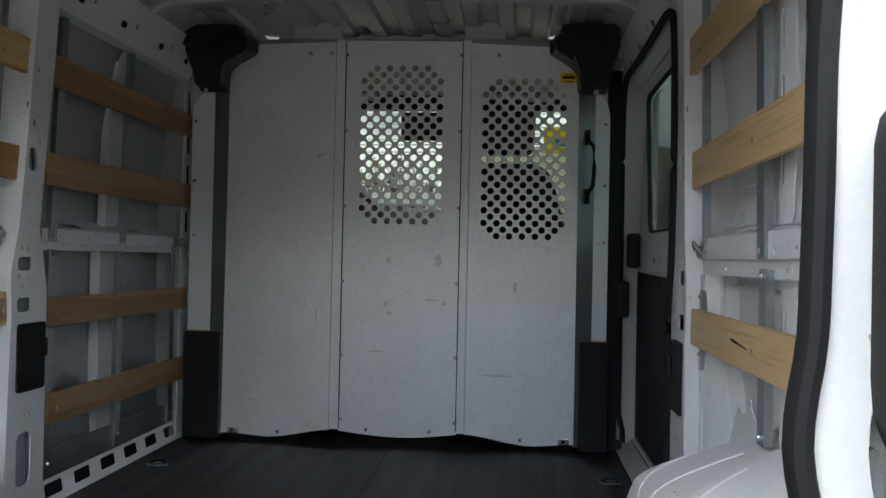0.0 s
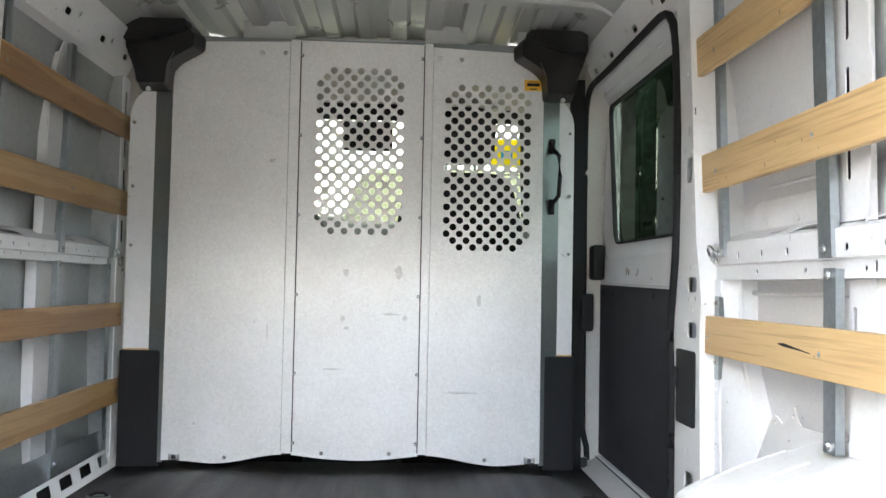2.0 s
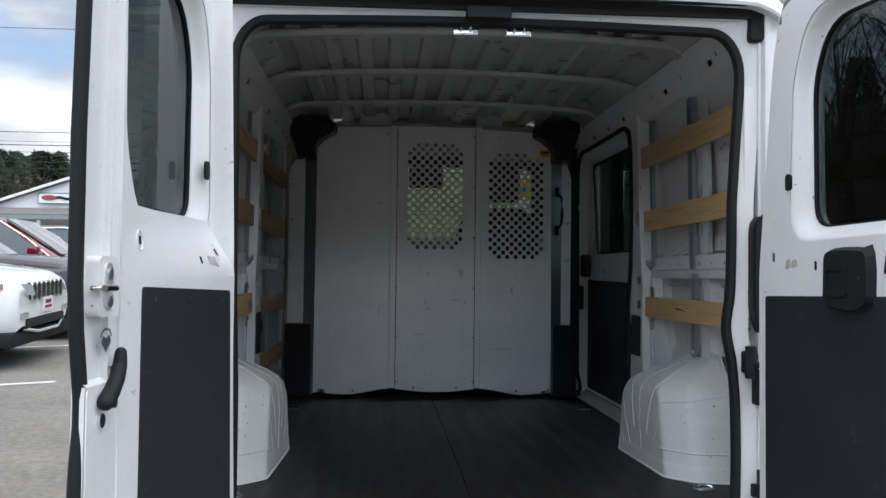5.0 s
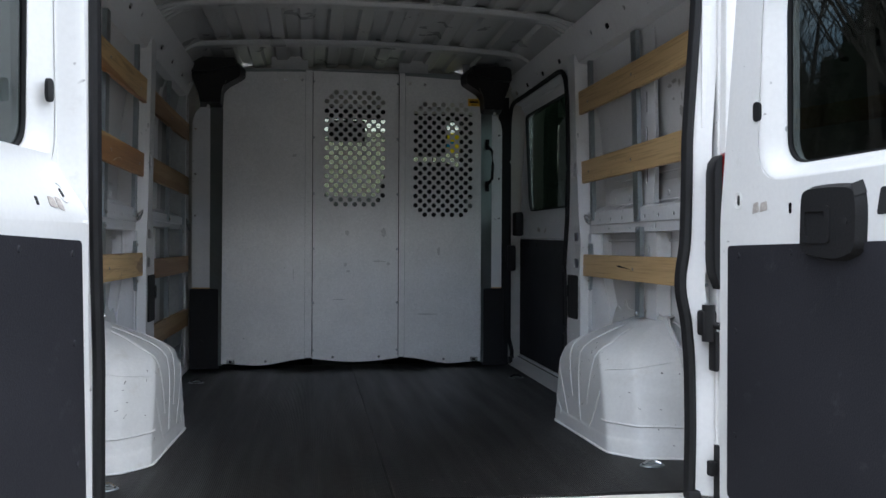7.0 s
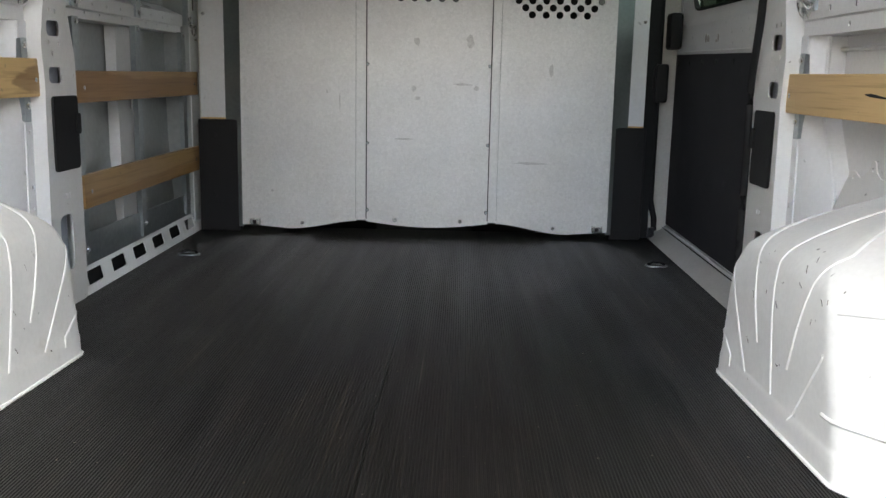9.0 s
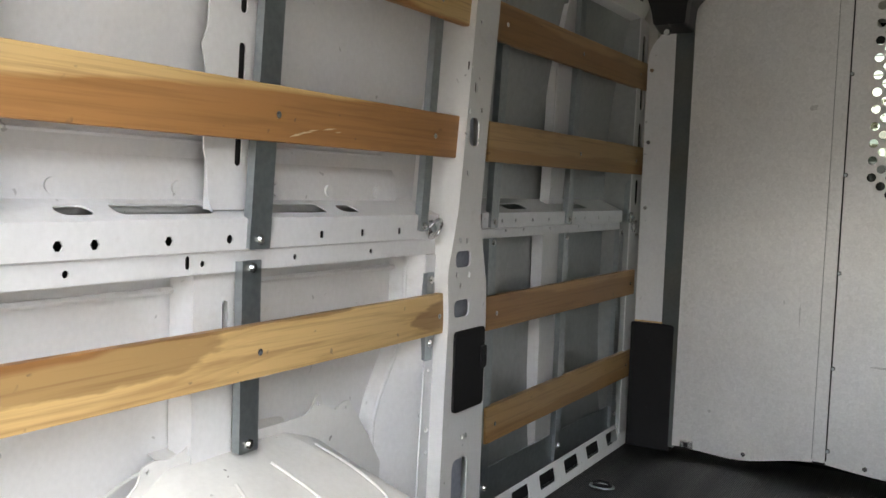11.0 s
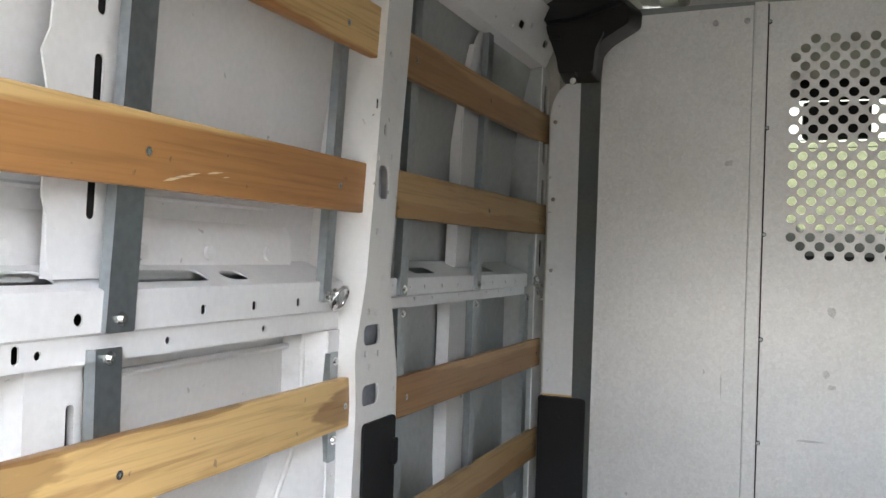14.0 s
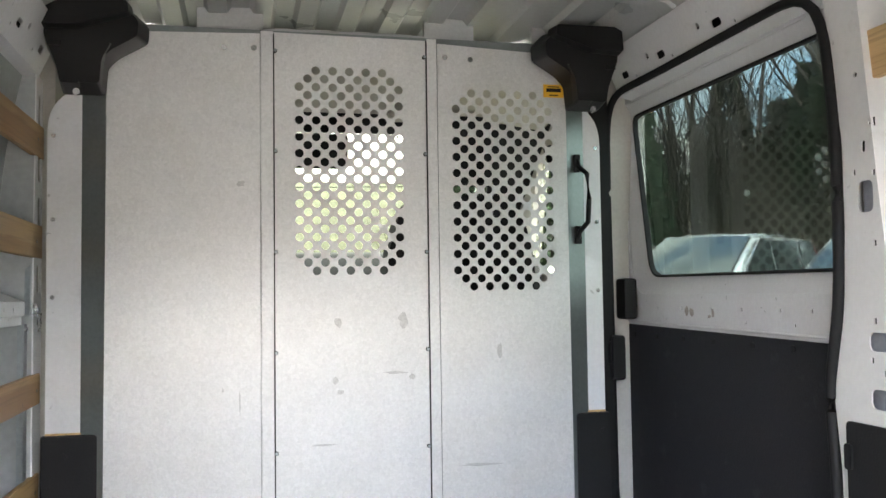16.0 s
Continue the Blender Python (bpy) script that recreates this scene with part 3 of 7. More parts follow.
def slat(s, y0a, y0b, y1a, y1b, z0, z1, mat, label, screws=(), x=0.93):
    """A planed softwood board with eased edges, its ends cut as they stand; y..a at the bottom edge, y..b at the top."""
    e = empty("wooden_slat", label, "slat", "wooden slats along the side walls", at=(s * x, y0a, z0))
    bm = bmesh.new()
    box(bm, -0.009, 0.009, 0, 1, 0, 1)
    for v in bm.verts:
        k = v.co.z
        a, b = y0a + (y0b - y0a) * k - y0a, y1a + (y1b - y1a) * k - y0a
        v.co = Vector((v.co.x + s * 0.009, a + (b - a) * v.co.y, k * (z1 - z0)))
    bmesh.ops.bevel(bm, geom=bm.edges[:], offset=0.003, segments=2, affect="EDGES", profile=0.5)
    bmesh.ops.subdivide_edges(bm, edges=[ed for ed in bm.edges if abs(ed.verts[0].co.y - ed.verts[1].co.y) > 0.5], cuts=6)
    for v in bm.verts:
        v.co.x += s * 0.004 * math.sin(v.co.y * 2.3 + z0 * 5)
    part("board", bm, mat, e)
    for y, z in screws:
        b = bmesh.new()
        at = s * 0.004 * math.sin((y - y0a) * 2.3 + z0 * 5)
        rod(b, (at - s * 0.0012, y - y0a, z - z0), (at + s * 0.004, y - y0a, z - z0), 0.0062, 12)
        sc = part("screw", b, CHROME, e)
        # grey cross laid on the head for the shade of its recess
        a0, a1 = sorted((at - s * 0.0017, at - s * 0.001))
        rec = boxes((a0, a1, y - y0a - 0.0028, y - y0a + 0.0028, z - z0 - 0.0008, z - z0 + 0.0008),
                    (a0 - 0.0002, a1 + 0.0002, y - y0a - 0.0008, y - y0a + 0.0008, z - z0 - 0.0028, z - z0 + 0.0028))
        part("screw_recess", rec, FLASH, sc)
    return e


def wall_ring(s, y, z, x=0.945, raised=False):
    """A wall lashing point: pressed round plate with bolt and a D ring, hanging or raised round the plate."""
    e = empty("lashing_ring", "bright zinc lashing ring bolted to the wall rail", "tie-down ring", "lashing rings", at=(s * x, y, z))
    b = bmesh.new()
    rod(b, (0, 0, 0), (-s * 0.005, 0, 0), 0.0195, 20)
    rod(b, (-s * 0.005, 0, 0), (-s * 0.010, 0, 0), 0.014, 16, 0.009)
    part("plate", b, CHROME, e)
    b = bmesh.new()
    rod(b, (-s * 0.010, 0, 0), (-s * 0.015, 0, 0), 0.007, 6)
    part("bolt", b, STEEL, e)
    b = bmesh.new()
    if raised:
        tube(b, [(-s * (0.012 + 0.010 * math.cos(a)), 0.024 * math.sin(a) + 0.004, 0.022 * math.cos(a)) for a in [i * 2 * math.pi / 16 for i in range(16)]], 0.0035, 8, closed=True)
        part("ring", b, CHROME, e)
        return e
    pts = [(-s * 0.010, 0.021 * math.cos(a) + 0.018, -0.032 + 0.018 * math.sin(a)) for a in [i * 2 * math.pi / 16 for i in range(16)]]
    tube(b, pts, 0.0035, 8, closed=True)
    rod(b, (-s * 0.010, -0.006, -0.020), (-s * 0.010, 0.036, -0.014), 0.005, 8)
    part("ring", b, CHROME, e)
    return e


def side_wall(s, name, label):
    w = empty(name, label, "wall", kind="structure")
    skin("outer_skin", s, 1.20, 2.90, w)
    # shallow pressed line and beads on the skin above the rail
    bm = bmesh.new()
    for z in (0.925, 0.965):
        pts = [(s * (skin_x(z) - 0.001), 1.45 + 1.1 * i / 6, z) for i in range(7)]
        tube(bm, pts, 0.0045, 6)
    part("skin_bead", bm, PRIMER, w)
    # clips pressed in the skin
    for y in (1.71, 1.945, 2.19, 2.35, 2.52):
        b = bmesh.new()
        rod(b, (s * (skin_x(0.885) - 0.018), y, 0.885), (s * skin_x(0.885), y, 0.885), 0.012, 14)
        part("pressed_plug", b, PRIMER, w)
    # pressed bracket in the rear lower corner of the bay
    bm = bmesh.new()
    plate(bm, rounded([(1.405, 0.845), (1.535, 0.845), (1.535, 0.905), (1.495, 0.935), (1.405, 0.935)], 0.012, 3), [rrect(1.455, 1.478, 0.892, 0.902, 0.004), circle(1.515, 0.885, 0.008, 10)], 0.0, 0.004, side(s, skin_x(0.89) - 0.007))
    part("corner_bracket", bm, PRIMER, w)
    bm = bmesh.new()
    sheet(bm, [[(s * (skin_x(z) - d), y, z) for z, d in ((0.845, 0.016), (0.872, 0.014), (0.915, 0.012), (0.935, 0.0))] for y in (1.54, 2.0, 2.60)])
    part("skin_step", bm, PRIMER, w)
    # rail across the rear bay
    hx = [hexagon(y, 0.803) for y in (1.67, 1.73, 1.866)] + [circle(1.998, 0.802, 0.008, 10)] + [rrect(y - 0.006, y + 0.006, 0.796, 0.810, 0.003) for y in (2.244, 2.376, 2.512)]
    hx += [circle(y, 0.763, 0.006, 8) for y in (1.688, 1.945, 2.176, 2.418)] + [rrect(1.907, 1.918, 0.755, 0.777, 0.005)]
    slots = [rrect(1.69, 1.75, 0.02, 0.05, 0.014), rrect(1.79, 1.985, 0.02, 0.055, 0.012), rrect(2.10, 2.29, 0.02, 0.055, 0.012), rrect(2.338, 2.396, 0.02, 0.05, 0.014)]
    hx.append(rrect(1.486, 1.499, 0.796, 0.814))
    rail(s, w, 1.345, 2.675, 0.746, 0.836, hx, slots)
    # cove that carries the rear post round into the skin above the rail
    bm = bmesh.new()
    arc = [i * math.pi / 2 / 7 for i in range(8)]
    sheet(bm, [[(s * (0.962 + 0.068 * math.sin(a)), 1.372 + 0.085 * (1 - math.cos(a)), z) for a in arc] for z in (0.84, 1.1, 1.3, 1.5)])
    part("corner_cove", bm, PRIMER, w)
    # plain panel line below the rail
    part("lower_bead", tube(bmesh.new(), [(s * 1.026, 1.45, 0.715), (s * 1.026, 2.62, 0.715)], 0.006, 6), PRIMER, w)
    # middle post, hat section with slots
    p = side(s, 0.975)
    bm = bmesh.new()
    ho = [rrect(2.030, 2.046, 0.925 + 0.13 * i, 1.005 + 0.13 * i, 0.007) for i in range(4)] + [rrect(2.008, 2.022, 0.62, 0.695, 0.006)]
    plate(bm, [(1.942, 0.42), (2.035, 0.42), (2.035, 0.745), (1.942, 0.745)], [h for h in ho if h[0][1] < 0.7], 0, 0.003, p)
    jag = [(1.982, 0.85), (2.078, 0.85), (2.078, 1.52), (1.957, 1.52), (1.95, 1.36), (1.960, 1.33), (1.957, 1.15), (1.945, 1.12), (1.959, 1.07), (1.958, 0.95), (1.966, 0.93), (1.970, 0.87)]
    plate(bm, jag, [h for h in ho if h[0][1] > 0.9], 0, 0.003, p)
    for y in (1.944, 2.032):
        box(bm, min(s * 0.977, s * 1.03), max(s * 0.977, s * 1.03), y - 0.002, y + 0.002, 0.44, 0.745)
    for y in (1.986, 2.074):
        box(bm, min(s * 0.977, s * 1.0), max(s * 0.977, s * 1.0), y - 0.002, y + 0.002, 0.85, 1.5)
    for v in bm.verts:
        v.co.y += 0.035 * max(0.0, v.co.z - 0.9)
    part("middle_post", bm, PRIMER, w)
    # black strips behind the slots, painted as the post's inner shade
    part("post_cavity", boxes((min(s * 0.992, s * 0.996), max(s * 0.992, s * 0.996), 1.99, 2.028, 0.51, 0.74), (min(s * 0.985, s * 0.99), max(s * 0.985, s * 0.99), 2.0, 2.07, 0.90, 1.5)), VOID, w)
    # rear frame: post beside the door opening, with a curved gusset below the rail
    bm = bmesh.new()
    outline = [(0.862, 1.215), (0.862, 1.262), (0.832, 1.268), (0.832, 1.300), (0.87, 1.318), (0.956, 1.338), (0.966, 1.378), (1.05, 1.388), (1.05, 1.215)]
    v0 = [bm.verts.new((s * x, y, -0.10)) for x, y in outline]
    v1 = [bm.verts.new((s * x, y, 1.60)) for x, y in outline]
    bm.faces.new(v0)
    bm.faces.new(v1)
    for i in range(len(outline)):
        j = (i + 1) % len(outline)
        bm.faces.new((v0[i], v0[j], v1[j], v1[i]))
    part("rear_post", bm, WHITE, w, smooth=25)
    bm = bmesh.new()
    gus = [(1.343, 0.832), (1.343, 0.42)] + [(1.40 + 0.10 * (1 - math.cos(a)), 0.45 + 0.27 * math.sin(a)) for a in [i * math.pi / 2 / 8 for i in range(9)]] + [(1.515, 0.752), (1.515, 0.832)]
    plate(bm, gus, [circle(1.425, 0.69, 0.008, 10), rrect(1.486, 1.499, 0.796, 0.814)], -0.002, 0.004, side(s, 0.95))
    part("gusset", bm, PRIMER, w)
    # black sheet for the shade behind the gusset's holes
    part("gusset_cavity", boxes((min(s * 0.958, s * 0.96), max(s * 0.958, s * 0.96), 1.41, 1.50, 0.78, 0.825)), VOID, w)
    # centre pillar: wide pressed face that flares towards the floor
    p = side(s, 0.915)
    front = [(2.862, 0.0), (2.862, 0.45), (2.858, 0.66), (2.812, 0.83), (2.838, 1.07), (2.870, 1.30), (2.905, 1.62)]
    if s > 0:
        front = [(2.872, 0.0), (2.872, 0.45), (2.890, 0.61), (2.846, 0.80), (2.836, 0.98), (2.836, 1.16), (2.862, 1.35), (2.905, 1.62)]
    face = rounded([(2.655, 0.0)] + front + [ (2.79, 1.62), (2.752, 1.27), (2.730, 1.06), (2.704, 0.846), (2.664, 0.70), (2.675, 0.60), (2.668, 0.45)], 0.02, 3)
    flare = lambda z: 0.10 + 0.90 * smooth_step(0.70, 0.82, z)
    holes = [rrect(2.700, 2.772, 0.713, 0.752, 0.014), rrect(2.700, 2.772, 0.595, 0.636, 0.014), rrect(2.744, 2.790, 1.0, 1.066, 0.014), rrect(2.715, 2.79, 0.10, 0.25, 0.02)]
    little = [rrect(y - 0.0045, y + 0.0045, z - 0.006, z + 0.006) for y, z in ((2.719, 0.777), (2.752, 0.775), (2.709, 0.697), (2.765, 0.694), (2.728, 0.670), (2.744, 0.935), (2.741, 1.080), (2.800, 1.087), (2.747, 1.185), (2.76, 0.30), (2.78, 0.30))]
    little += [rrect(2.763, 2.775, 1.125, 1.150, 0.005), circle(2.785, 1.292, 0.006, 8)]
    bm = bmesh.new()
    plate(bm, face, holes + little, 0, 0.004, p)
    k = len(face)
    for i in range(k):
        (a, b), (c, d) = face[i], face[(i + 1) % k]
        rows = []
        for w_, dy in ((0.004, 0.0), (0.010, 0.003), (0.034, 0.005), (0.050, 0.008), (0.070, 0.011), (0.096, 0.014), (0.124, 0.018)):
            rows.append([p(a - (dy * flare(b) if a < 2.77 else 0.0), b, w_), p(c - (dy * flare(d) if c < 2.77 else 0.0), d, w_)])
        sheet(bm, rows)
    bmesh.ops.remove_doubles(bm, verts=bm.verts[:], dist=0.0006)
    part("centre_pillar", bm, WHITE, w)
    # small black plates close behind the little holes, as their shade
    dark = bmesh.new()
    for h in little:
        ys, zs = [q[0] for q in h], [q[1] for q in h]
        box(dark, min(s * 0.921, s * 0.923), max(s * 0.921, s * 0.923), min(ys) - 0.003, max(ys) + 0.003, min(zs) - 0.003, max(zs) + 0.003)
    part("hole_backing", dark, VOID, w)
    # blue-grey sheets carry the shade seen through the large holes
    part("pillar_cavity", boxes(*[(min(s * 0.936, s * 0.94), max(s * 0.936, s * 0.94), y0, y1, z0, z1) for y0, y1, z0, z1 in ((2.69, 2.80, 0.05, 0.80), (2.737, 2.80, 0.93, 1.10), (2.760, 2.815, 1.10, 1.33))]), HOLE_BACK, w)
    bm = bmesh.new()
    plate(bm, rrect(2.702, 2.848, 0.368, 0.562, 0.012), [], -0.006, 0.001, p)
    plate(bm, rrect(2.828, 2.850, 0.46, 0.515, 0.008), [], -0.012, -0.005, p)
    part("pillar_cover", bm, BLACK, w, "black plastic cover on the pillar")
    # flat side of the pillar below the rail, then a hollow panel that sweeps back to a rolled lip
    bm = bmesh.new()
    outline = [(2.668, 0.0), (2.668, 0.745)] + [(2.626 + 0.008 * math.sin((0.745 - z) * 8), z) for z in [0.745 - 0.745 * k / 12 for k in range(13)]]
    plate(bm, outline, [circle(2.650, 0.335, 0.007, 10), circle(2.650, 0.475, 0.004, 8), circle(2.650, 0.28, 0.004, 8)], 0.0, 0.004, side(s, 0.9505))
    part("pillar_side", bm, PRIMER, w)
    lip = lambda z: 2.492 + 0.115 * smooth_step(0.36, 0.60, z)
    bm = bmesh.new()
    zs = [0.02 + 0.725 * k / 16 for k in range(17)]
    sheet(bm, [[(s * (0.9535 + 0.042 * a ** 1.7), 2.632 + 0.008 * math.sin((0.745 - z) * 8) + (lip(z) - 2.632) * a, z) for z in zs] for a in [k / 8 for k in range(9)]])
    sheet(bm, [[(s * (0.9955 + 0.040 * a), lip(z) - 0.004 * a, z) for z in zs] for a in (0.0, 1.0)])
    part("inner_fillet", bm, PRIMER, w)
    part("fillet_lip", tube(bmesh.new(), [(s * 0.995, lip(z), z) for z in zs], 0.0055, 8), PRIMER, w)
    # cant rail under the roof
    bm = bmesh.new()
    q = lambda u, v, w_: (s * (0.955 - 0.45 * (v - 1.47) + w_), u, v)
    y1 = 4.02
    ch = [circle(y, 1.585, 0.010, 8) for y in (1.7, 2.1, 2.5, 3.1, 3.42, 3.74)] + [circle(y, 1.55, 0.005, 6) for y in (1.9, 2.3, 2.99, 3.25, 3.6, 3.85)] + [rrect(y - 0.024, y + 0.024, 1.558, 1.580, 0.009) for y in (1.78, 2.32, 3.02, 3.33, 3.66, 3.92)]
    plate(bm, rrect(1.30, y1, 1.515, 1.655), ch, 0, 0.004, q)
    sheet(bm, [[q(1.30, 1.515, 0.0), q(y1, 1.515, 0.0)], [(s * 1.0, 1.30, 1.50), (s * 1.0, y1, 1.50)]])
    part("cant_rail", bm, PRIMER, w)
    # black strip added behind the cant rail as shade in its holes
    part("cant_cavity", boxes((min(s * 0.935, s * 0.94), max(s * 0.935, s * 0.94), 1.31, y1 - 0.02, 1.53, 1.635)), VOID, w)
    return w


wall_left = side_wall(-1, "wall_left", "white painted steel side wall with pressed rails and pillars")
wall_right = side_wall(1, "wall_right", "white painted steel side wall behind the sliding door")


# blotchy remains of a sticker on the right skin
rs = random.Random(21)
for y, z, w, h in ((1.845, 1.165, 0.022, 0.026), (1.93, 1.265, 0.020, 0.008), (1.885, 1.275, 0.024, 0.010), (1.845, 1.262, 0.012, 0.014), (1.905, 1.215, 0.014, 0.006), (1.835, 1.215, 0.006, 0.018)):
    b = bmesh.new()
    plate(b, [(y + w * rs.uniform(0.55, 1.0) * math.cos(2 * math.pi * i / 13), z + h * rs.uniform(0.55, 1.0) * math.sin(2 * math.pi * i / 13)) for i in range(13)], [], -0.0014, -0.0004, lambda u, v, w_: (skin_x(v) + w_, u, v))
    part("sticker_remains", b, SCUFF, wall_right, "grey remains of a torn sticker")


# ---- front bay of the left wall ----
def front_bay():
    s, w = -1, wall_left
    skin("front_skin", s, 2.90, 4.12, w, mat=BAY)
    hx = [rrect(y - 0.004, y + 0.004, 0.812, 0.822, 0.002) for y in (3.0, 3.08, 3.19, 3.30, 3.50, 3.58, 3.70, 3.80)]
    hx += [rrect(y - 0.004, y + 0.004, 0.786, 0.794, 0.002) for y in (3.04, 3.15, 3.33, 3.55, 3.66, 3.78)]
    rail(s, w, 2.89, 3.93, 0.772, 0.838, hx, [rrect(3.07, 3.20, 0.02, 0.055, 0.012), rrect(3.52, 3.66, 0.02, 0.055, 0.012)])
    # inner posts of the bay
    bm = bmesh.new()
    p = lambda u, v, w_: (s * (min(0.994, skin_x(v) - 0.016) + w_), u, v)
    y0, y1 = 3.362, 3.485
    plate(bm, rounded([(y0, 0.05), (y1, 0.05), (y1, 0.40), (y1 + 0.008, 0.45), (y1, 0.50), (y1, 0.77), (y0, 0.77), (y0 - 0.006, 0.55), (y0, 0.45)], [0, 0, 0.02, 0.02, 0.02, 0, 0, 0.03, 0.02], 3), [rrect(y1 - 0.022, y1 - 0.010, 0.5, 0.6, 0.005)], 0, 0.004, p)
    box(bm, -1.03, -0.998, y0 - 0.001, y0 + 0.003, 0.05, 0.77)
    box(bm, -1.03, -0.998, y1 - 0.003, y1 + 0.001, 0.05, 0.77)
    part("bay_post", bm, PRIMER, w)
    bm = bmesh.new()
    y0, y1 = 3.392, 3.492
    plate(bm, rounded([(y0, 0.86), (y1, 0.86), (y1 + 0.02, 1.0), (y1 + 0.05, 1.30), (y1 + 0.062, 1.46), (y1 + 0.045, 1.50), (y0 + 0.045, 1.50), (y0 + 0.028, 1.46), (y0 + 0.030, 1.30), (y0 + 0.012, 1.0)], [0, 0, 0.02, 0.02, 0.02, 0.01, 0.01, 0.02, 0.02, 0.02], 3), [], 0, 0.004, p)
    for y, top in ((y0, 0.030), (y1, 0.055)):
        sheet(bm, [[p(y + top * k / 6, 0.86 + 0.60 * k / 6, 0.002) for k in range(7)], [p(y + top * k / 6, 0.86 + 0.60 * k / 6, 0.03) for k in range(7)]])
    part("bay_post", bm, PRIMER, w)
    # front pillar with long slots
    bm = bmesh.new()
    p = side(s, 0.935)
    face = rounded([(3.965, 0.0), (4.085, 0.0), (4.105, 0.8), (4.16, 1.30), (4.12, 1.50), (3.99, 1.52), (3.972, 1.0)], 0.02, 3)
    holes = [rrect(4.015, 4.055, 1.04 + 0.155 * i, 1.15 + 0.155 * i, 0.016) for i in range(3)] + [rrect(4.01, 4.045, 0.86, 0.95, 0.014)]
    holes += [circle(4.02 + 0.03 * (i % 2), 0.10 + 0.16 * i, 0.006, 6) for i in range(4)] + [rrect(4.03, 4.075, 0.748, 0.756)]
    plate(bm, face, holes, 0, 0.004, p)
    part("front_pillar", bm, PRIMER, w)
    bm = bmesh.new()
    sheet(bm, [[p(3.965, 0.0, 0.004), p(3.972, 1.0, 0.004), p(3.99, 1.52, 0.004)], [p(3.96, 0.0, 0.1), p(3.967, 1.0, 0.1), p(3.98, 1.52, 0.1)]])
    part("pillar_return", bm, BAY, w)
    # black sheet painted as the shade behind the long slots
    part("front_pillar_cavity", boxes((-0.955, -0.95, 3.99, 4.09, 0.05, 1.48)), VOID, w)
    # zinc strip at the foot and the sloping edge plate with square holes
    bm = bmesh.new()
    plate(bm, [(2.885, 0.055), (4.02, 0.055), (4.02, 0.15), (2.885, 0.165)], [], -0.004, 0.0, side(s, 0.955))
    part("foot_strip", bm, STEEL, w, "dark zinc strip along the foot of the wall")
    bm = bmesh.new()
    q = lambda u, v, w_: (-0.918 - 0.48 * v - w_, u, v)
    holes = [rounded([(2.905 + 0.185 * i, 0.020), (3.015 + 0.185 * i, 0.020), (3.035 + 0.185 * i, 0.056), (2.925 + 0.185 * i, 0.056)], 0.008, 2) for i in range(6)]
    plate(bm, [(2.87, 0.0), (4.06, 0.0), (4.06, 0.068), (2.87, 0.068)], holes, 0, 0.004, q)
    part("sill_plate", bm, WHITE, w)
    # black bar for the shade under the holed edge plate
    part("sill_cavity", boxes((-0.99, -0.965, 2.88, 4.04, 0.001, 0.05)), VOID, w)


front_bay()

# lower fill of the right wall under the sliding door opening
part("door_sill", boxes((0.955, 1.06, 2.86, 4.12, -0.14, 0.012)), PRIMER, wall_right)
bm = bmesh.new()
prof = ((0.893, 0.001), (0.899, 0.006), (0.955, 0.040), (0.966, 0.046), (0.985, 0.048))
sheet(bm, [[(x, y, z) for x, z in prof] for y in (2.885, 3.2, 3.6, 4.05)])
# the step's shade is in its paint colour
part("door_step", bm, STEP_PAINT, wall_right)
part("step_seam", tube(bmesh.new(), [(0.9575, y, 0.0425) for y in (2.885, 3.2, 3.6, 4.05)], 0.0022, 6), RUBBER, wall_right)
part("step_bead", tube(bmesh.new(), [(0.964, y, 0.047) for y in (2.885, 3.2, 3.6, 4.05)], 0.0045, 8), PRIMER, wall_right)
part("step_clip", boxes((0.890, 0.915, 4.005, 4.03, 0.006, 0.046), bevel=0.004), COVER_BLACK, wall_right)
part("front_post", boxes((0.93, 1.02, 4.13, 4.26, -0.1, 1.62)), PRIMER, wall_right)
part("door_header", boxes((0.955, 1.06, 2.88, 4.26, 1.53, 1.62)), PRIMER, wall_right)

# ---- roof ----
def roof_z(x):
    """Lower level of the roof sheet, where it rests on the bows."""
    a = abs(x)
    return 1.737 - 0.030 * (a / 0.80) ** 2 - (0.0 if a < 0.80 else 0.9 * (a - 0.80) ** 1.3)


def build_roof():
    """Roof sheet with trapezoid pressings along its length: lands that touch the bows, shallow channels between them."""
    bm = bmesh.new()
    pitch = 0.138
    flats = ((0.0, 0.0), (0.20, 0.0), (0.30, 1.0), (0.70, 1.0), (0.80, 0.0))
    xs = [(-1.0, 0.0), (-0.93, 0.0), (-0.86, 0.0)]
    for k in range(-6, 6):
        xs += [((k + f) * pitch, up) for f, up in flats]
    xs += [(6 * pitch, 0.0), (0.86, 0.0), (0.93, 0.0), (1.0, 0.0)]
    for y0, y1 in ((1.30, 4.34),):
        ys = [y0, y0 + 0.10, y0 + 0.16, 2.4, 3.2, y1]
        sheet(bm, [[(x, y, roof_z(x) + 0.018 * up * smooth_step(y0 + 0.08, y0 + 0.16, y)) for x, up in xs] for y in ys])
    ext = bmesh.ops.extrude_face_region(bm, geom=bm.faces[:])
    for v in ext["geom"]:
        if isinstance(v, bmesh.types.BMVert):
            v.co.z += 0.035
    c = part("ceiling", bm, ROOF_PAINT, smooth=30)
    return tagged(c, "grey painted bare steel roof with pressed ribs", "ceiling", kind="structure")


ceiling = build_roof()
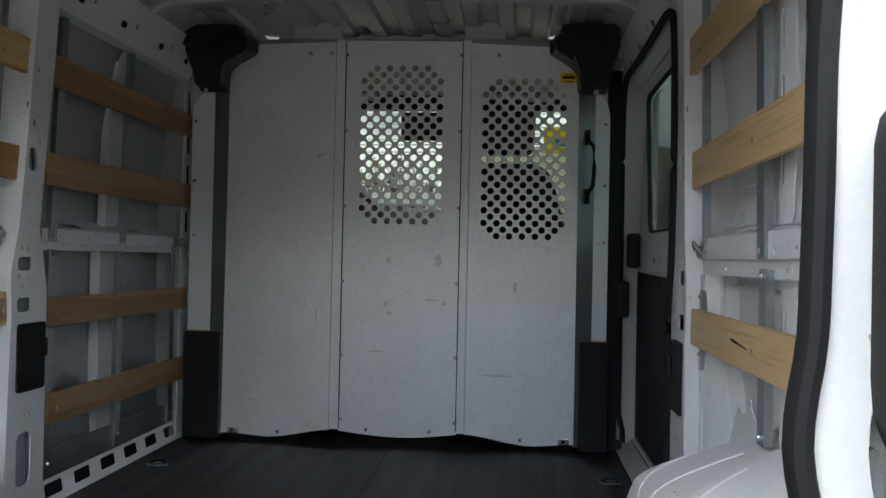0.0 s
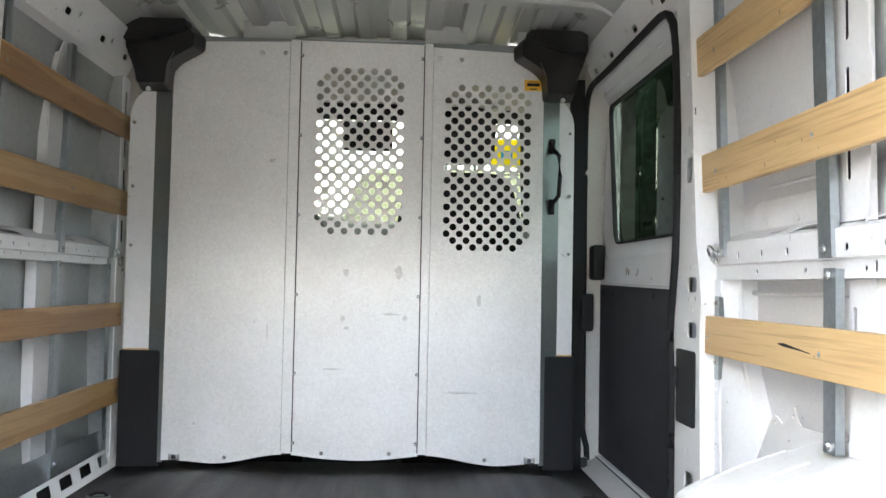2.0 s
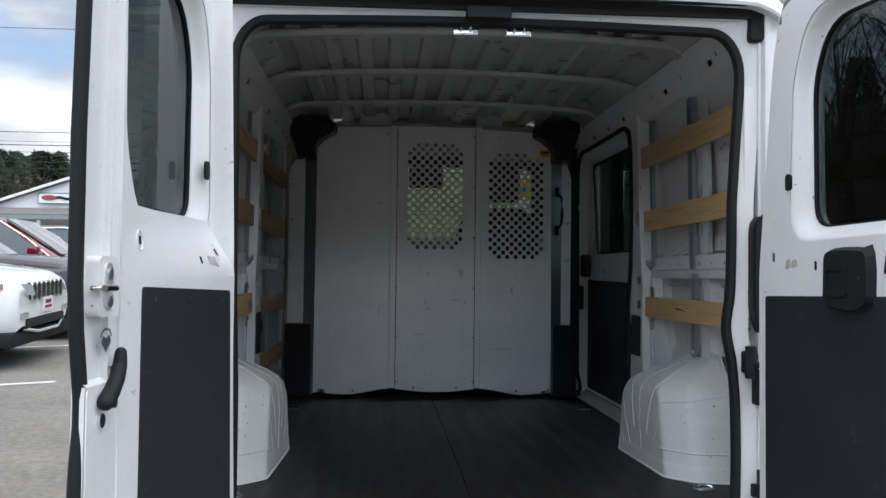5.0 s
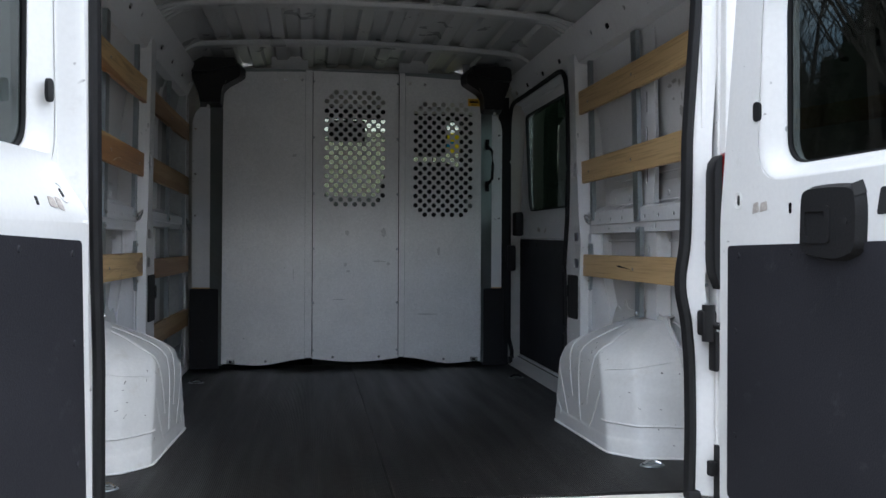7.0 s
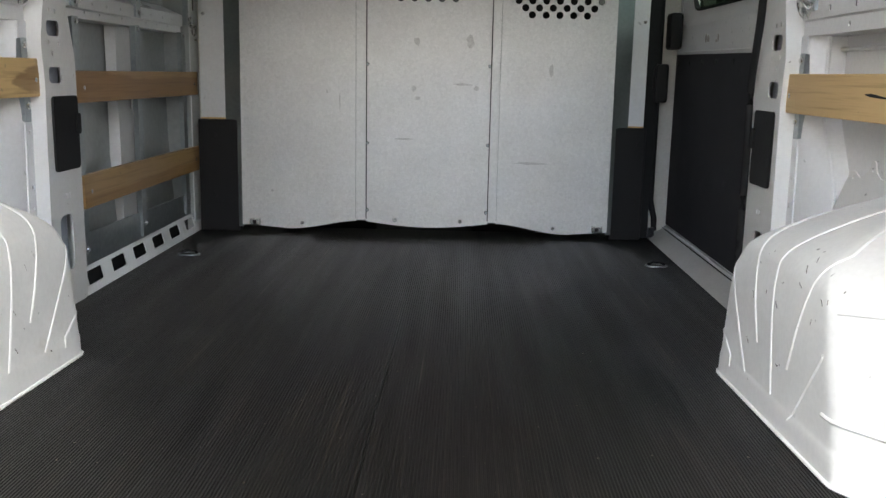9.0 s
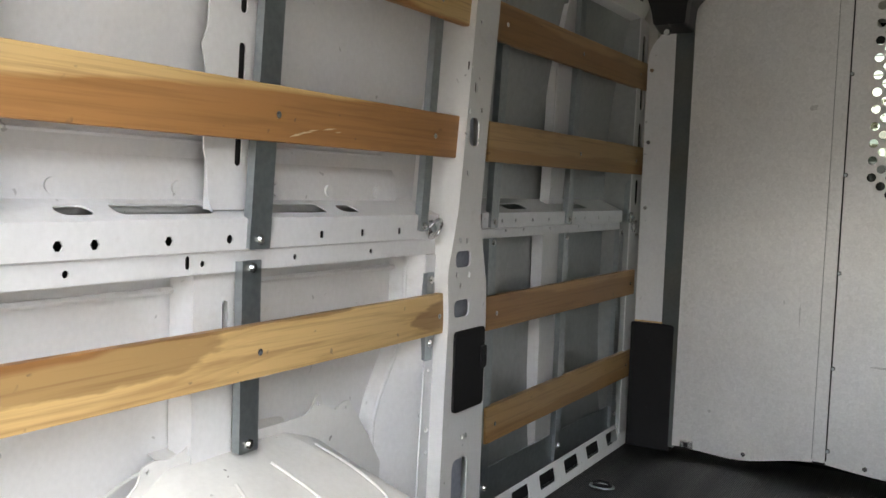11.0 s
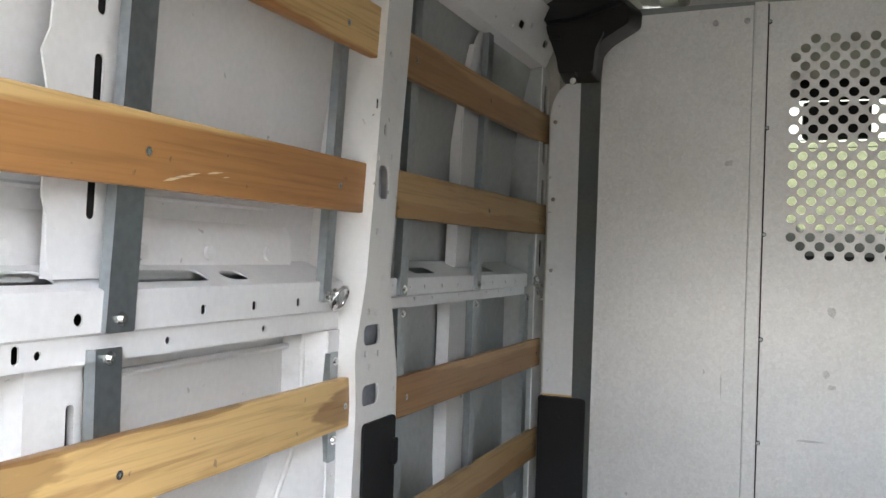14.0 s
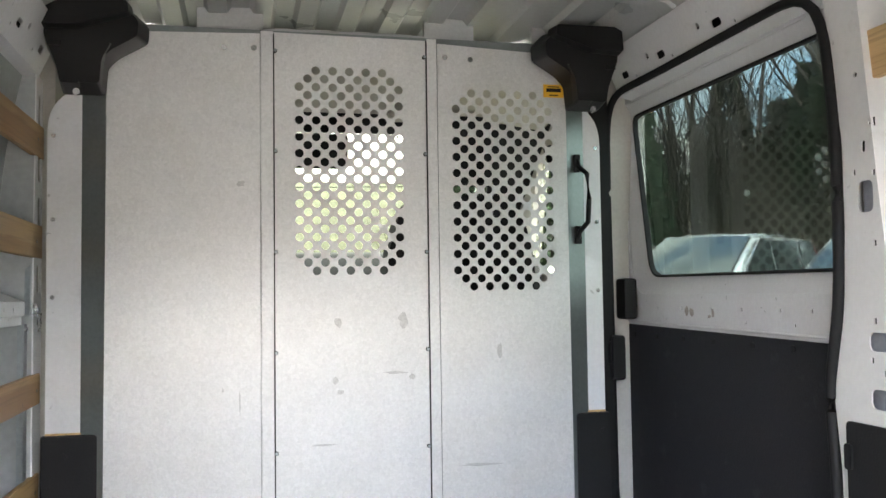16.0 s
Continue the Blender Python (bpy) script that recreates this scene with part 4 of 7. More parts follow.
for s in (-1, 1):
    bm = bmesh.new()
    sheet(bm, [[(s * x, y, z) for x, z in ((0.90, 1.60), (0.955, 1.64), (0.985, 1.70), (1.01, 1.72))] for y in (1.25, 2.6, 4.05)])
    ext = bmesh.ops.extrude_face_region(bm, geom=bm.faces[:])
    for v in ext["geom"]:
        if isinstance(v, bmesh.types.BMVert):
            v.co.x += s * 0.06
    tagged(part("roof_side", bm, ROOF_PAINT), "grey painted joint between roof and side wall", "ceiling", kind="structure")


def front_bow():
    """The low flange above the partition, with closed blocks; between them the lit roof of the cab shows over its edge."""
    bm = bmesh.new()
    drop = lambda x: 0.030 * (x / 0.80) ** 2
    xs = [-0.92 + 1.84 * i / 40 for i in range(41)]
    plate(bm, [(x, 1.655) for x in (-0.92, 0.92)] + [(x, 1.689 - drop(x)) for x in reversed(xs)], [], 0.0, 0.005, back(3.992))
    for a, b in ((-0.92, -0.672), (-0.478, -0.275), (0.242, 0.408), (0.612, 0.92)):
        k = [a + (b - a) * i / 6 for i in range(7)]
        plate(bm, [(a, 1.66), (b, 1.66)] + [(x, roof_z(x) + 0.021) for x in reversed(k)], [], 0.006, 0.030, back(3.992))
    tagged(part("front_roof_bow", bm, ROOF_PAINT), "grey painted roof member above the partition", "roof bow", "bows across the roof", kind="structure")


front_bow()


def bow_low(x):
    """Underside of a roof bow, which turns down in a round corner at both ends."""
    a = abs(x)
    return 1.714 - 0.030 * (a / 0.80) ** 2 - (0.0 if a < 0.80 else 0.115 * (1 - math.sqrt(max(0.0, 1 - ((a - 0.80) / 0.118) ** 2))))


def bow(y, drop=0.0, width=0.070):
    """A slim roof bow: flat rounded underside, low faces, and a lip with punched holes along its front edge."""
    bm = bmesh.new()
    xs = [-0.80 + 1.60 * i / 40 for i in range(41)]
    turn = [0.80 + 0.117 * math.sin(math.pi / 2 * i / 9) for i in range(1, 10)]
    xs = [-a for a in reversed(turn)] + xs + turn
    h = width / 2
    prof = [(-h - 0.016, 0.020), (-h - 0.003, 0.019), (-h, 0.012), (-h + 0.003, 0.004), (-h + 0.010, 0.0), (h - 0.010, 0.0), (h - 0.003, 0.004), (h, 0.012), (h + 0.004, 0.016), (h + 0.045, 0.018)]
    sheet(bm, [[(x, y + dy, bow_low(x) - drop + dz) for dy, dz in prof] for x in xs])
    ext = bmesh.ops.extrude_face_region(bm, geom=bm.faces[:])
    for v in ext["geom"]:
        if isinstance(v, bmesh.types.BMVert):
            v.co.z += 0.003
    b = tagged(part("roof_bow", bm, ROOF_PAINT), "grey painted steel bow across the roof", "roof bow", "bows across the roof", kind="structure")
    # black discs under the lip, painted as the shade in punched holes
    bm = bmesh.new()
    r = random.Random(int(y * 100))
    for i in range(15):
        x = -0.70 + 0.10 * i + r.uniform(-0.02, 0.02)
        k = r.choice((0.004, 0.006, 0.009))
        z = bow_low(x) - drop + 0.0155
        rod(bm, (x, y + h + 0.024, z), (x, y + h + 0.024, z + 0.003), k, 8)
    part("punched_hole", bm, VOID, b)
    return b


bow(2.035, 0.006)
bow(2.765)
bow(3.530)
# ribbed feet, where the middle bow runs into the pillars
for s in (-1, 1):
    bm = bmesh.new()
    for i in range(4):
        dy = -0.060 + 0.040 * i
        tube(bm, [(s * 0.72, 2.765 + dy * 0.7, 1.706), (s * 0.80, 2.765 + dy, 1.690), (s * 0.875, 2.765 + dy * 1.7, 1.655)], 0.009, 6)
    tagged(part("bow_foot", bm, ROOF_PAINT), "grey ribbed foot of the roof bow", "roof bow", kind="structure")


# ---- rear opening: header, sill, seal ----
JAMB_LEFT = [(0.0, 0.777), (0.40, 0.778), (0.50, 0.7815), (0.70, 0.787), (0.85, 0.7885), (1.36, 0.792)]
JAMB_RIGHT = [(0.0, 0.800), (0.19, 0.803), (0.37, 0.799), (0.50, 0.787), (0.555, 0.771), (0.61, 0.769), (0.69, 0.784), (0.87, 0.7875), (0.99, 0.788), (1.18, 0.800), (1.36, 0.812)]


def jamb(points, z):
    """Half width of the rear opening at a height, eased between the given heights."""
    total = 0.0
    for d in (-0.03, -0.015, 0.0, 0.015, 0.03):
        v = max(0.0, min(1.36, z + d))
        for (z0, x0), (z1, x1) in zip(points, points[1:]):
            if v <= z1:
                total += x0 + (x1 - x0) * (v - z0) / (z1 - z0)
                break
    return total / 5


def opening_line():
    """The line of the rubber seal round the rear opening, from the left foot over the top to the right foot."""
    sides = []
    for points in (JAMB_LEFT, JAMB_RIGHT):
        top = jamb(points, 1.40)
        pts = [(jamb(points, z), z) for z in [1.40 * i / 48 for i in range(49)]]
        sides.append(pts + [(top - 0.10 * (1 - math.cos(a)), 1.40 + 0.135 * math.sin(a)) for a in [i * math.pi / 2 / 8 for i in range(1, 9)]])
    x0, x1 = -sides[0][-1][0], sides[1][-1][0]
    over = [(x0 + (x1 - x0) * i / 12, 1.535 + 0.012 * math.sin(math.pi * i / 12)) for i in range(1, 12)]
    return [(-x, z) for x, z in sides[0]] + over + list(reversed(sides[1]))


def build_rear_frame():
    bm = bmesh.new()
    line = opening_line()
    prof = [(-0.012, 0.012), (-0.0145, -0.004), (-0.010, -0.015), (0.0, -0.020), (0.010, -0.017), (0.0155, -0.006), (0.014, 0.012)]
    rows = []
    for i, (x, z) in enumerate(line):
        a, b = line[max(0, i - 1)], line[min(len(line) - 1, i + 1)]
        d = Vector((b[0] - a[0], b[1] - a[1])).normalized()
        nrm = Vector((d.y, -d.x))
        rows.append([(x + nrm.x * u, 1.245 + v, z + nrm.y * u) for u, v in prof])
    sheet(bm, [r + [r[0]] for r in rows])
    bmesh.ops.remove_doubles(bm, verts=bm.verts[:], dist=1e-5)
    tagged(part("door_seal", bm, RUBBER), "black rubber door seal round the rear opening", "seal", kind="structure")
    # inner return of the frame, from the seal to the posts
    bm = bmesh.new()
    rows = []
    for x, z in line:
        k = 1.028 if abs(x) > 0.7 else 1.0
        up = 0.018 if z > 1.5 else 0.0
        wide = abs(x) > 0.7
        rows.append([(x * 1.008, 1.25, z), (x * k, 1.30 if wide else 1.33, z + up), (x * (1.10 if wide else 1.01), 1.322 if wide else 1.36, z + up * 1.5), (x * (1.165 if wide else 1.02), 1.341 if wide else 1.40, z + up * 2.5)])
    sheet(bm, rows)
    tagged(part("opening_return", bm, PRIMER), "white painted inner return of the rear opening", "frame", kind="structure")
    # outer flange of the frame
    bm = bmesh.new()
    rows = []
    for x, z in line:
        side_on = abs(x) > 0.7
        rows.append([(x, 1.244, z), (x + math.copysign(0.062 if side_on else 0.0, x), 1.225, z + (0.055 if z > 1.45 else 0.0))])
    sheet(bm, rows)
    tagged(part("opening_flange", bm, WHITE), "white painted outer flange of the rear opening", "frame", kind="structure")
    # header above the opening
    h = empty("rear_header", "white painted rear roof edge over a black strip drawn as its shadow gap", "header", kind="structure")
    part("inner_header", boxes((-0.84, 0.84, 1.225, 1.36, 1.570, 1.60), bevel=0.006), PRIMER, h)
    # black box over the flange, painted as the shadow under the roof edge
    part("drip_gap", boxes((-0.86, 0.86, 1.205, 1.24, 1.574, 1.625)), VOID, h)
    bm = bmesh.new()
    xs = [-0.93 + 1.86 * i / 40 for i in range(41)]
    rows = []
    for x in xs:
        dz = -0.012 * (x / 0.8) ** 2 - (0 if abs(x) < 0.82 else 2.2 * (abs(x) - 0.82) ** 1.7)
        rows.append([(x, y, z + dz) for y, z in ((1.24, 1.618), (1.155, 1.612), (1.15, 1.622), (1.165, 1.665), (1.21, 1.70), (1.40, 1.78), (1.42, 1.83))])
    sheet(bm, rows)
    part("roof_edge", bm, WHITE, h)
    part("black_trim", boxes((-0.86, 0.86, 1.155, 1.175, 1.600, 1.612), bevel=0.003), RUBBER, h)
    part("latch_pocket", boxes((-0.075, 0.065, 1.19, 1.232, 1.545, 1.585), bevel=0.006), BLACK, h)
    # upper corner fillers beside the header
    for s in (-1, 1):
        part("corner_filler", boxes((min(s * 0.83, s * 0.90), max(s * 0.83, s * 0.90), 1.20, 1.26, 1.50, 1.60), bevel=0.012), RUBBER, h)
    # sill
    sl = empty("rear_sill", "white painted rear door sill with black stops", "sill", kind="structure")
    part("sill_top", boxes((-0.86, 0.86, 1.155, 1.302, -0.034, -0.0085), bevel=0.006), SILL_PAINT, sl)
    bm = boxes((-0.13, 0.13, 1.13, 1.18, -0.036, -0.008), bevel=0.008)
    part("latch_shelf", bm, WHITE, sl)
    part("sill_face", boxes((-0.90, 0.90, 1.14, 1.20, -0.30, -0.036)), RUBBER, sl)
    for x in (-0.305, 0.152):
        part("rubber_stop", boxes((x - 0.034, x + 0.034, 1.215, 1.292, -0.0095, 0.001), bevel=0.003), BLACK, sl)
    for x in (-0.07, 0.0):
        b = bmesh.new()
        tube(b, [(x - 0.018, 1.165, -0.006), (x - 0.018, 1.165, 0.022), (x + 0.018, 1.165, 0.022), (x + 0.018, 1.165, -0.006)], 0.005, 8)
        part("striker", b, CHROME, sl)
    bump = boxes((-0.98, 0.98, 0.93, 1.15, -0.36, -0.125), bevel=0.03)
    tagged(part("rear_bumper", bump, RUBBER), "dark grey ribbed plastic rear bumper step", "bumper", kind="structure")
    # lower outer corners of the body
    for s in (-1, 1):
        tagged(part("body_corner", boxes((min(s * 0.87, s * 1.06), max(s * 0.87, s * 1.06), 1.19, 1.28, -0.3, 1.60), bevel=0.02), WHITE), "white painted rear body corner", "body panel", kind="structure")
    for s in (-1, 1):
        lamp = empty("tail_lamp", "tall red tail lamp in the rear body corner", "tail lamp", "tail lamps", at=(s * 0.872, 1.185, 0.66))
        part("lens", boxes((min(-s * 0.014, s * 0.07), max(-s * 0.014, s * 0.07), -0.022, 0.02, -0.06, 0.29), bevel=0.012), RED, lamp)
        hs = bmesh.new()
        sheet(hs, [[(-s * x, y, z) for x, y in ((0.016, -0.012), (0.016 + w * 0.8, -0.012), (0.016 + w, -0.006), (0.016 + w, 0.038), (0.016, 0.038), (0.016, -0.012))] for z, w in ((-0.085, 0.001), (-0.055, 0.014), (-0.035, 0.021), (0.0, 0.024), (0.235, 0.024), (0.262, 0.019), (0.28, 0.006))])
        part("housing", hs, BLACK, lamp)
        part("lower_housing", boxes((min(-s * 0.030, -s * 0.016), max(-s * 0.030, -s * 0.016), -0.006, 0.038, -0.31, -0.20), bevel=0.005), BLACK, lamp)
        for z in (0.53, 0.585):
            b = bmesh.new()
            rod(b, (s * 0.838, 1.238, z), (s * 0.838, 1.226, z), 0.0055, 10)
            tagged(part("post_screw", b, STEEL), "small grey screw head on the rear post", "screw", "screws on the rear posts", kind="structure")
        # pressed pads and lower guides on the post
        tagged(part("post_pressing", boxes((min(s * 0.822, s * 0.852), max(s * 0.822, s * 0.852), 1.2315, 1.24, 1.02, 1.36), bevel=0.004), WHITE), "white pressed pad on the rear post", "frame", kind="structure")
        tagged(part("lower_guide", boxes((min(s * 0.840, s * 0.862), max(s * 0.840, s * 0.862), 1.20, 1.225, 0.06, 0.10), (min(s * 0.860, s * 0.87), max(s * 0.860, s * 0.87), 1.18, 1.225, -0.14, 0.145), bevel=0.003), RUBBER), "black rubber guide at the foot of the rear post", "trim", kind="structure")
        tagged(part("seal_foot", boxes((min(s * 0.784, s * 0.826), max(s * 0.784, s * 0.826), 1.218, 1.262, -0.012, 0.016), bevel=0.010), RUBBER), "black rubber foot of the door seal", "seal", kind="structure")


build_rear_frame()
for x in (-0.629, -0.243, 0.013, 0.269, 0.655):
    e = empty("clearance_lamp", "small red clearance lamp on the roof edge", "clearance lamp", "red lamps along the roof edge", at=(x, 1.15, 1.648))
    bm = boxes((-0.043, 0.043, -0.022, 0.015, -0.024, 0.024), bevel=0.009)
    part("lens", bm, RED, e)
    part("base", boxes((-0.047, 0.047, 0.004, 0.018, -0.028, 0.028), bevel=0.004), WHITE, e)
    part("ridge", boxes((-0.030, 0.030, -0.026, -0.020, -0.006, 0.006), bevel=0.002), RED, e)
for x in (-0.072, 0.098):
    e = empty("door_striker", "bright metal striker hanging under the rear header", "striker", "strikers under the header", at=(x, 1.275, 1.520))
    part("plate", boxes((-0.040, 0.040, -0.012, 0.02, -0.012, 0.010), bevel=0.004), CHROME, e)
    b = bmesh.new()
    tube(b, [(-0.015, -0.014, 0.002), (-0.015, -0.030, 0.016), (0.015, -0.030, 0.016), (0.015, -0.014, 0.002)], 0.004, 8)
    part("loop", b, CHROME, e)
    b = bmesh.new()
    rod(b, (0.030, -0.0125, -0.002), (0.030, -0.016, -0.002), 0.008, 8)
    part("bolt", b, STEEL, e)


# dark filler added to block the bright gap between partition trim and side door
tagged(part("pillar_filler", boxes((0.838, 0.893, 4.035, 4.072, -0.05, 1.56)), RUBBER), "dark filler added in the gap between partition and side door", "trim", kind="structure")


# ---- partition ----
def wavy(x):
    """Lower edge of the partition, which follows the pressed floor."""
    a = abs(x)
    if a < 0.26:
        return 0.056 - 0.022 * math.cos(x / 0.26 * math.pi / 2)
    if a < 0.55:
        return 0.056 - 0.038 * (0.5 - 0.5 * math.cos((a - 0.26) / 0.29 * math.pi))
    return 0.018 + 0.012 * min(1.0, (a - 0.55) / 0.15)


def grille(cx, cz, px=0.0525, pz=0.0262, r=0.0137):
    holes = []
    for row in range(25):
        n = 6 if row % 2 else (5 if row in (0, 24) else 7)
        z = cz + (12 - row) * pz
        holes += [circle(cx + (i - (n - 1) / 2) * px, z, r, 14) for i in range(n)]
    return holes


def build_partition():
    e = empty("partition", "galvanised steel partition of three panels with two perforated windows", "partition", kind="structure", at=(0, 3.96, 0))
    pl = back(0.0)
    n = 14
    edge = lambda a, b: [(a + (b - a) * i / n, wavy(a + (b - a) * i / n)) for i in range(n + 1)]
    bm = bmesh.new()
    plate(bm, edge(-0.742, -0.285) + [(-0.285, 1.660), (-0.620, 1.650), (-0.735, 1.545)], [], 0.0, 0.003, pl)
    part("panel", bm, SHEET, e, "plain galvanised sheet panel")
    bm = bmesh.new()
    plate(bm, edge(-0.247, 0.240) + [(0.240, 1.662), (-0.247, 1.666)], grille(-0.010, 1.236), 0.0, 0.003, pl)
    part("panel", bm, SHEET, e, "galvanised sheet panel with a perforated window")
    bm = bmesh.new()
    plate(bm, edge(0.272, 0.716) + [(0.712, 1.520), (0.60, 1.640), (0.272, 1.655)], grille(0.493, 1.182), 0.0, 0.003, pl)
    part("panel", bm, SHEET, e, "galvanised sheet panel with a perforated window")
    for a, b in ((-0.286, -0.246), (0.239, 0.273)):
        bm = boxes((a + 0.0012, b - 0.0012, -0.0045, 0.002, 0.060, 1.668), bevel=0.0015)
        part("seam_channel", bm, SHEET, e)
    for x, lines in ((-0.24, (-0.2868, -0.2452)), (0.233, (0.2385, 0.2738))):
        for k, lx in enumerate(lines):
            inner = k == (1 if x < 0 else 0)
            w = 0.0019 if inner else 0.0005
            part("seam_gap", boxes((lx - w, lx + w, -0.0052, 0.000, 0.066, 1.660)), BLACK if inner else FLASH, e)
        for z in (0.10, 0.367, 0.671, 0.98, 1.293, 1.607):
            b = bmesh.new()
            rod(b, (x - 0.001, 0, z), (x - 0.001, -0.007, z), 0.0070, 6)
            bolt = part("bolt", b, BLACK, e)
            b = bmesh.new()
            rod(b, (x - 0.001, -0.007, z), (x - 0.001, -0.0125, z), 0.0050, 8)
            part("bolt_head", b, STEEL, bolt)
    for x, z in ((-0.395, 1.611), (-0.305, 1.613), (0.30, 1.610), (0.385, 1.606)):
        b = bmesh.new()
        rod(b, (x, 0, z), (x, -0.006, z), 0.009, 8)
        part("bolt", b, CHROME, e)
    for x in (-0.50, -0.13, 0.13, 0.50):
        z = wavy(x) + 0.022
        b = bmesh.new()
        rod(b, (x, 0, z), (x, -0.008, z), 0.008, 6)
        part("bolt", b, CHROME, e)
    for x in (-0.690, 0.675):
        b = boxes((x - 0.022, x + 0.022, -0.012, -0.001, 0.030, 0.056), bevel=0.003)
        c = part("foot_clip", b, CHROME, e, "small bright clip at the foot")
        # black block on the clip, drawn for the shade in its gap
        part("clip_gap", boxes((x - 0.008, x + 0.006, -0.0145, -0.011, 0.036, 0.050)), VOID, c)
    # flashing and trims beside the panels
    for s in (-1, 1):
        k = 0.742 if s < 0 else 0.716
        bm = bmesh.new()
        q = lambda u, v, w: (s * u, 0.006 + 0.35 * (u - k) + w, v)
        plate(bm, [(k - 0.004, 0.02), (k + 0.066, 0.02), (k + 0.066, 1.50), (k - 0.004, 1.52)], [], 0, 0.003, q)
        part("flashing", bm, FLASH, e, "dark grey folded flashing")
        bm = bmesh.new()
        o = 0.905 if s < 0 else 0.842
        q2 = lambda u, v, w: (s * u, 0.030 + w, v)
        plate(bm, rounded([(k + 0.064, 0.452), (o, 0.452), (o, 1.455), (k + 0.064, 1.475)], [0, 0, 0.11, 0], 8), [], 0, 0.012, q2)
        part("side_trim", bm, PRIMER, e, "white painted trim strip")
        part("trim_edge", boxes((min(s * (k + 0.064), s * o), max(s * (k + 0.064), s * o), 0.028, 0.044, 0.445, 0.4515)), WOOD_LIGHT, e, "bare lower edge of the trim")
        for z in (0.85, 1.08, 1.33):
            b = bmesh.new()
            rod(b, (s * (o - 0.018), 0.03, z), (s * (o - 0.018), 0.022, z), 0.007, 6)
            part("bolt", b, CHROME, e)
        bm = bmesh.new()
        box(bm, min(s * (k + 0.010), s * (o + 0.01)), max(s * (k + 0.010), s * (o + 0.01)), 0.012, 0.05, 0.0, 0.446, bevel=0.006)
        kp = part("kick_panel", bm, BLACK, e, "black plastic kick panel")
        for z in (0.15, 0.385):
            b = bmesh.new()
            rod(b, (s * (k + 0.11), 0.013, z), (s * (k + 0.11), 0.008, z), 0.011, 12)
            rod(b, (s * (k + 0.11), 0.008, z), (s * (k + 0.11), 0.0065, z), 0.006, 10)
            part("screw_cap", b, RUBBER, kp)
    # backing around the top edge, behind the corner covers
    part("top_flange", boxes((-0.735, 0.71, 0.004, 0.022, 1.640, 1.672)), FLASH, e)
    # pull handle on the flashing of the right panel
    b = bmesh.new()
    pts = [(0.752, 0.010, 1.285), (0.752, -0.004, 1.262), (0.772, -0.028, 1.235), (0.776, -0.032, 1.15), (0.772, -0.028, 1.075), (0.752, -0.004, 1.045), (0.752, 0.010, 1.025)]
    tube(b, pts, 0.0085, 10)
    h = part("pull_handle", b, BLACK, e, "black bent pull handle")
    part("handle_foot", boxes((0.741, 0.763, 0.004, 0.016, 1.245, 1.305), (0.741, 0.763, 0.004, 0.016, 1.005, 1.065), bevel=0.003), BLACK, h)
    # maker's sticker
    st = boxes((0.635, 0.705, -0.0035, -0.0005, 1.492, 1.535))
    stk = part("sticker", st, YELLOW, e, "yellow sticker with dark print")
    part("print_bar", boxes((0.645, 0.695, -0.005, -0.0036, 1.510, 1.522), (0.655, 0.685, -0.005, -0.0036, 1.497, 1.501), (0.65, 0.69, -0.005, -0.0036, 1.526, 1.5285)), VOID, stk)
    # scuffs rubbed into the sheet
    rs = random.Random(8)
    for x, z, w, h in ((-0.051, 0.761, 0.018, 0.022), (0.155, 0.765, 0.020, 0.030), (-0.06, 0.58, 0.014, 0.014), (-0.045, 0.545, 0.016, 0.010), (0.13, 0.60, 0.05, 0.006), (0.18, 0.585, 0.012, 0.012), (-0.40, 0.564, 0.004, 0.010), (-0.345, 1.19, 0.016, 0.012), (-0.10, 0.385, 0.05, 0.004), (0.47, 0.66, 0.010, 0.030), (0.40, 0.30, 0.08, 0.006), (-0.62, 0.17, 0.008, 0.008), (-0.35, 0.52, 0.003, 0.05)):
        b = bmesh.new()
        n = 11
        plate(b, [(x + w * rs.uniform(0.5, 1.0) * math.cos(2 * math.pi * i / n), z + h * rs.uniform(0.5, 1.0) * math.sin(2 * math.pi * i / n)) for i in range(n)], [], -0.0007, -0.0001, pl)
        part("scuff_mark", b, SCUFF, e)
    return e


build_partition()


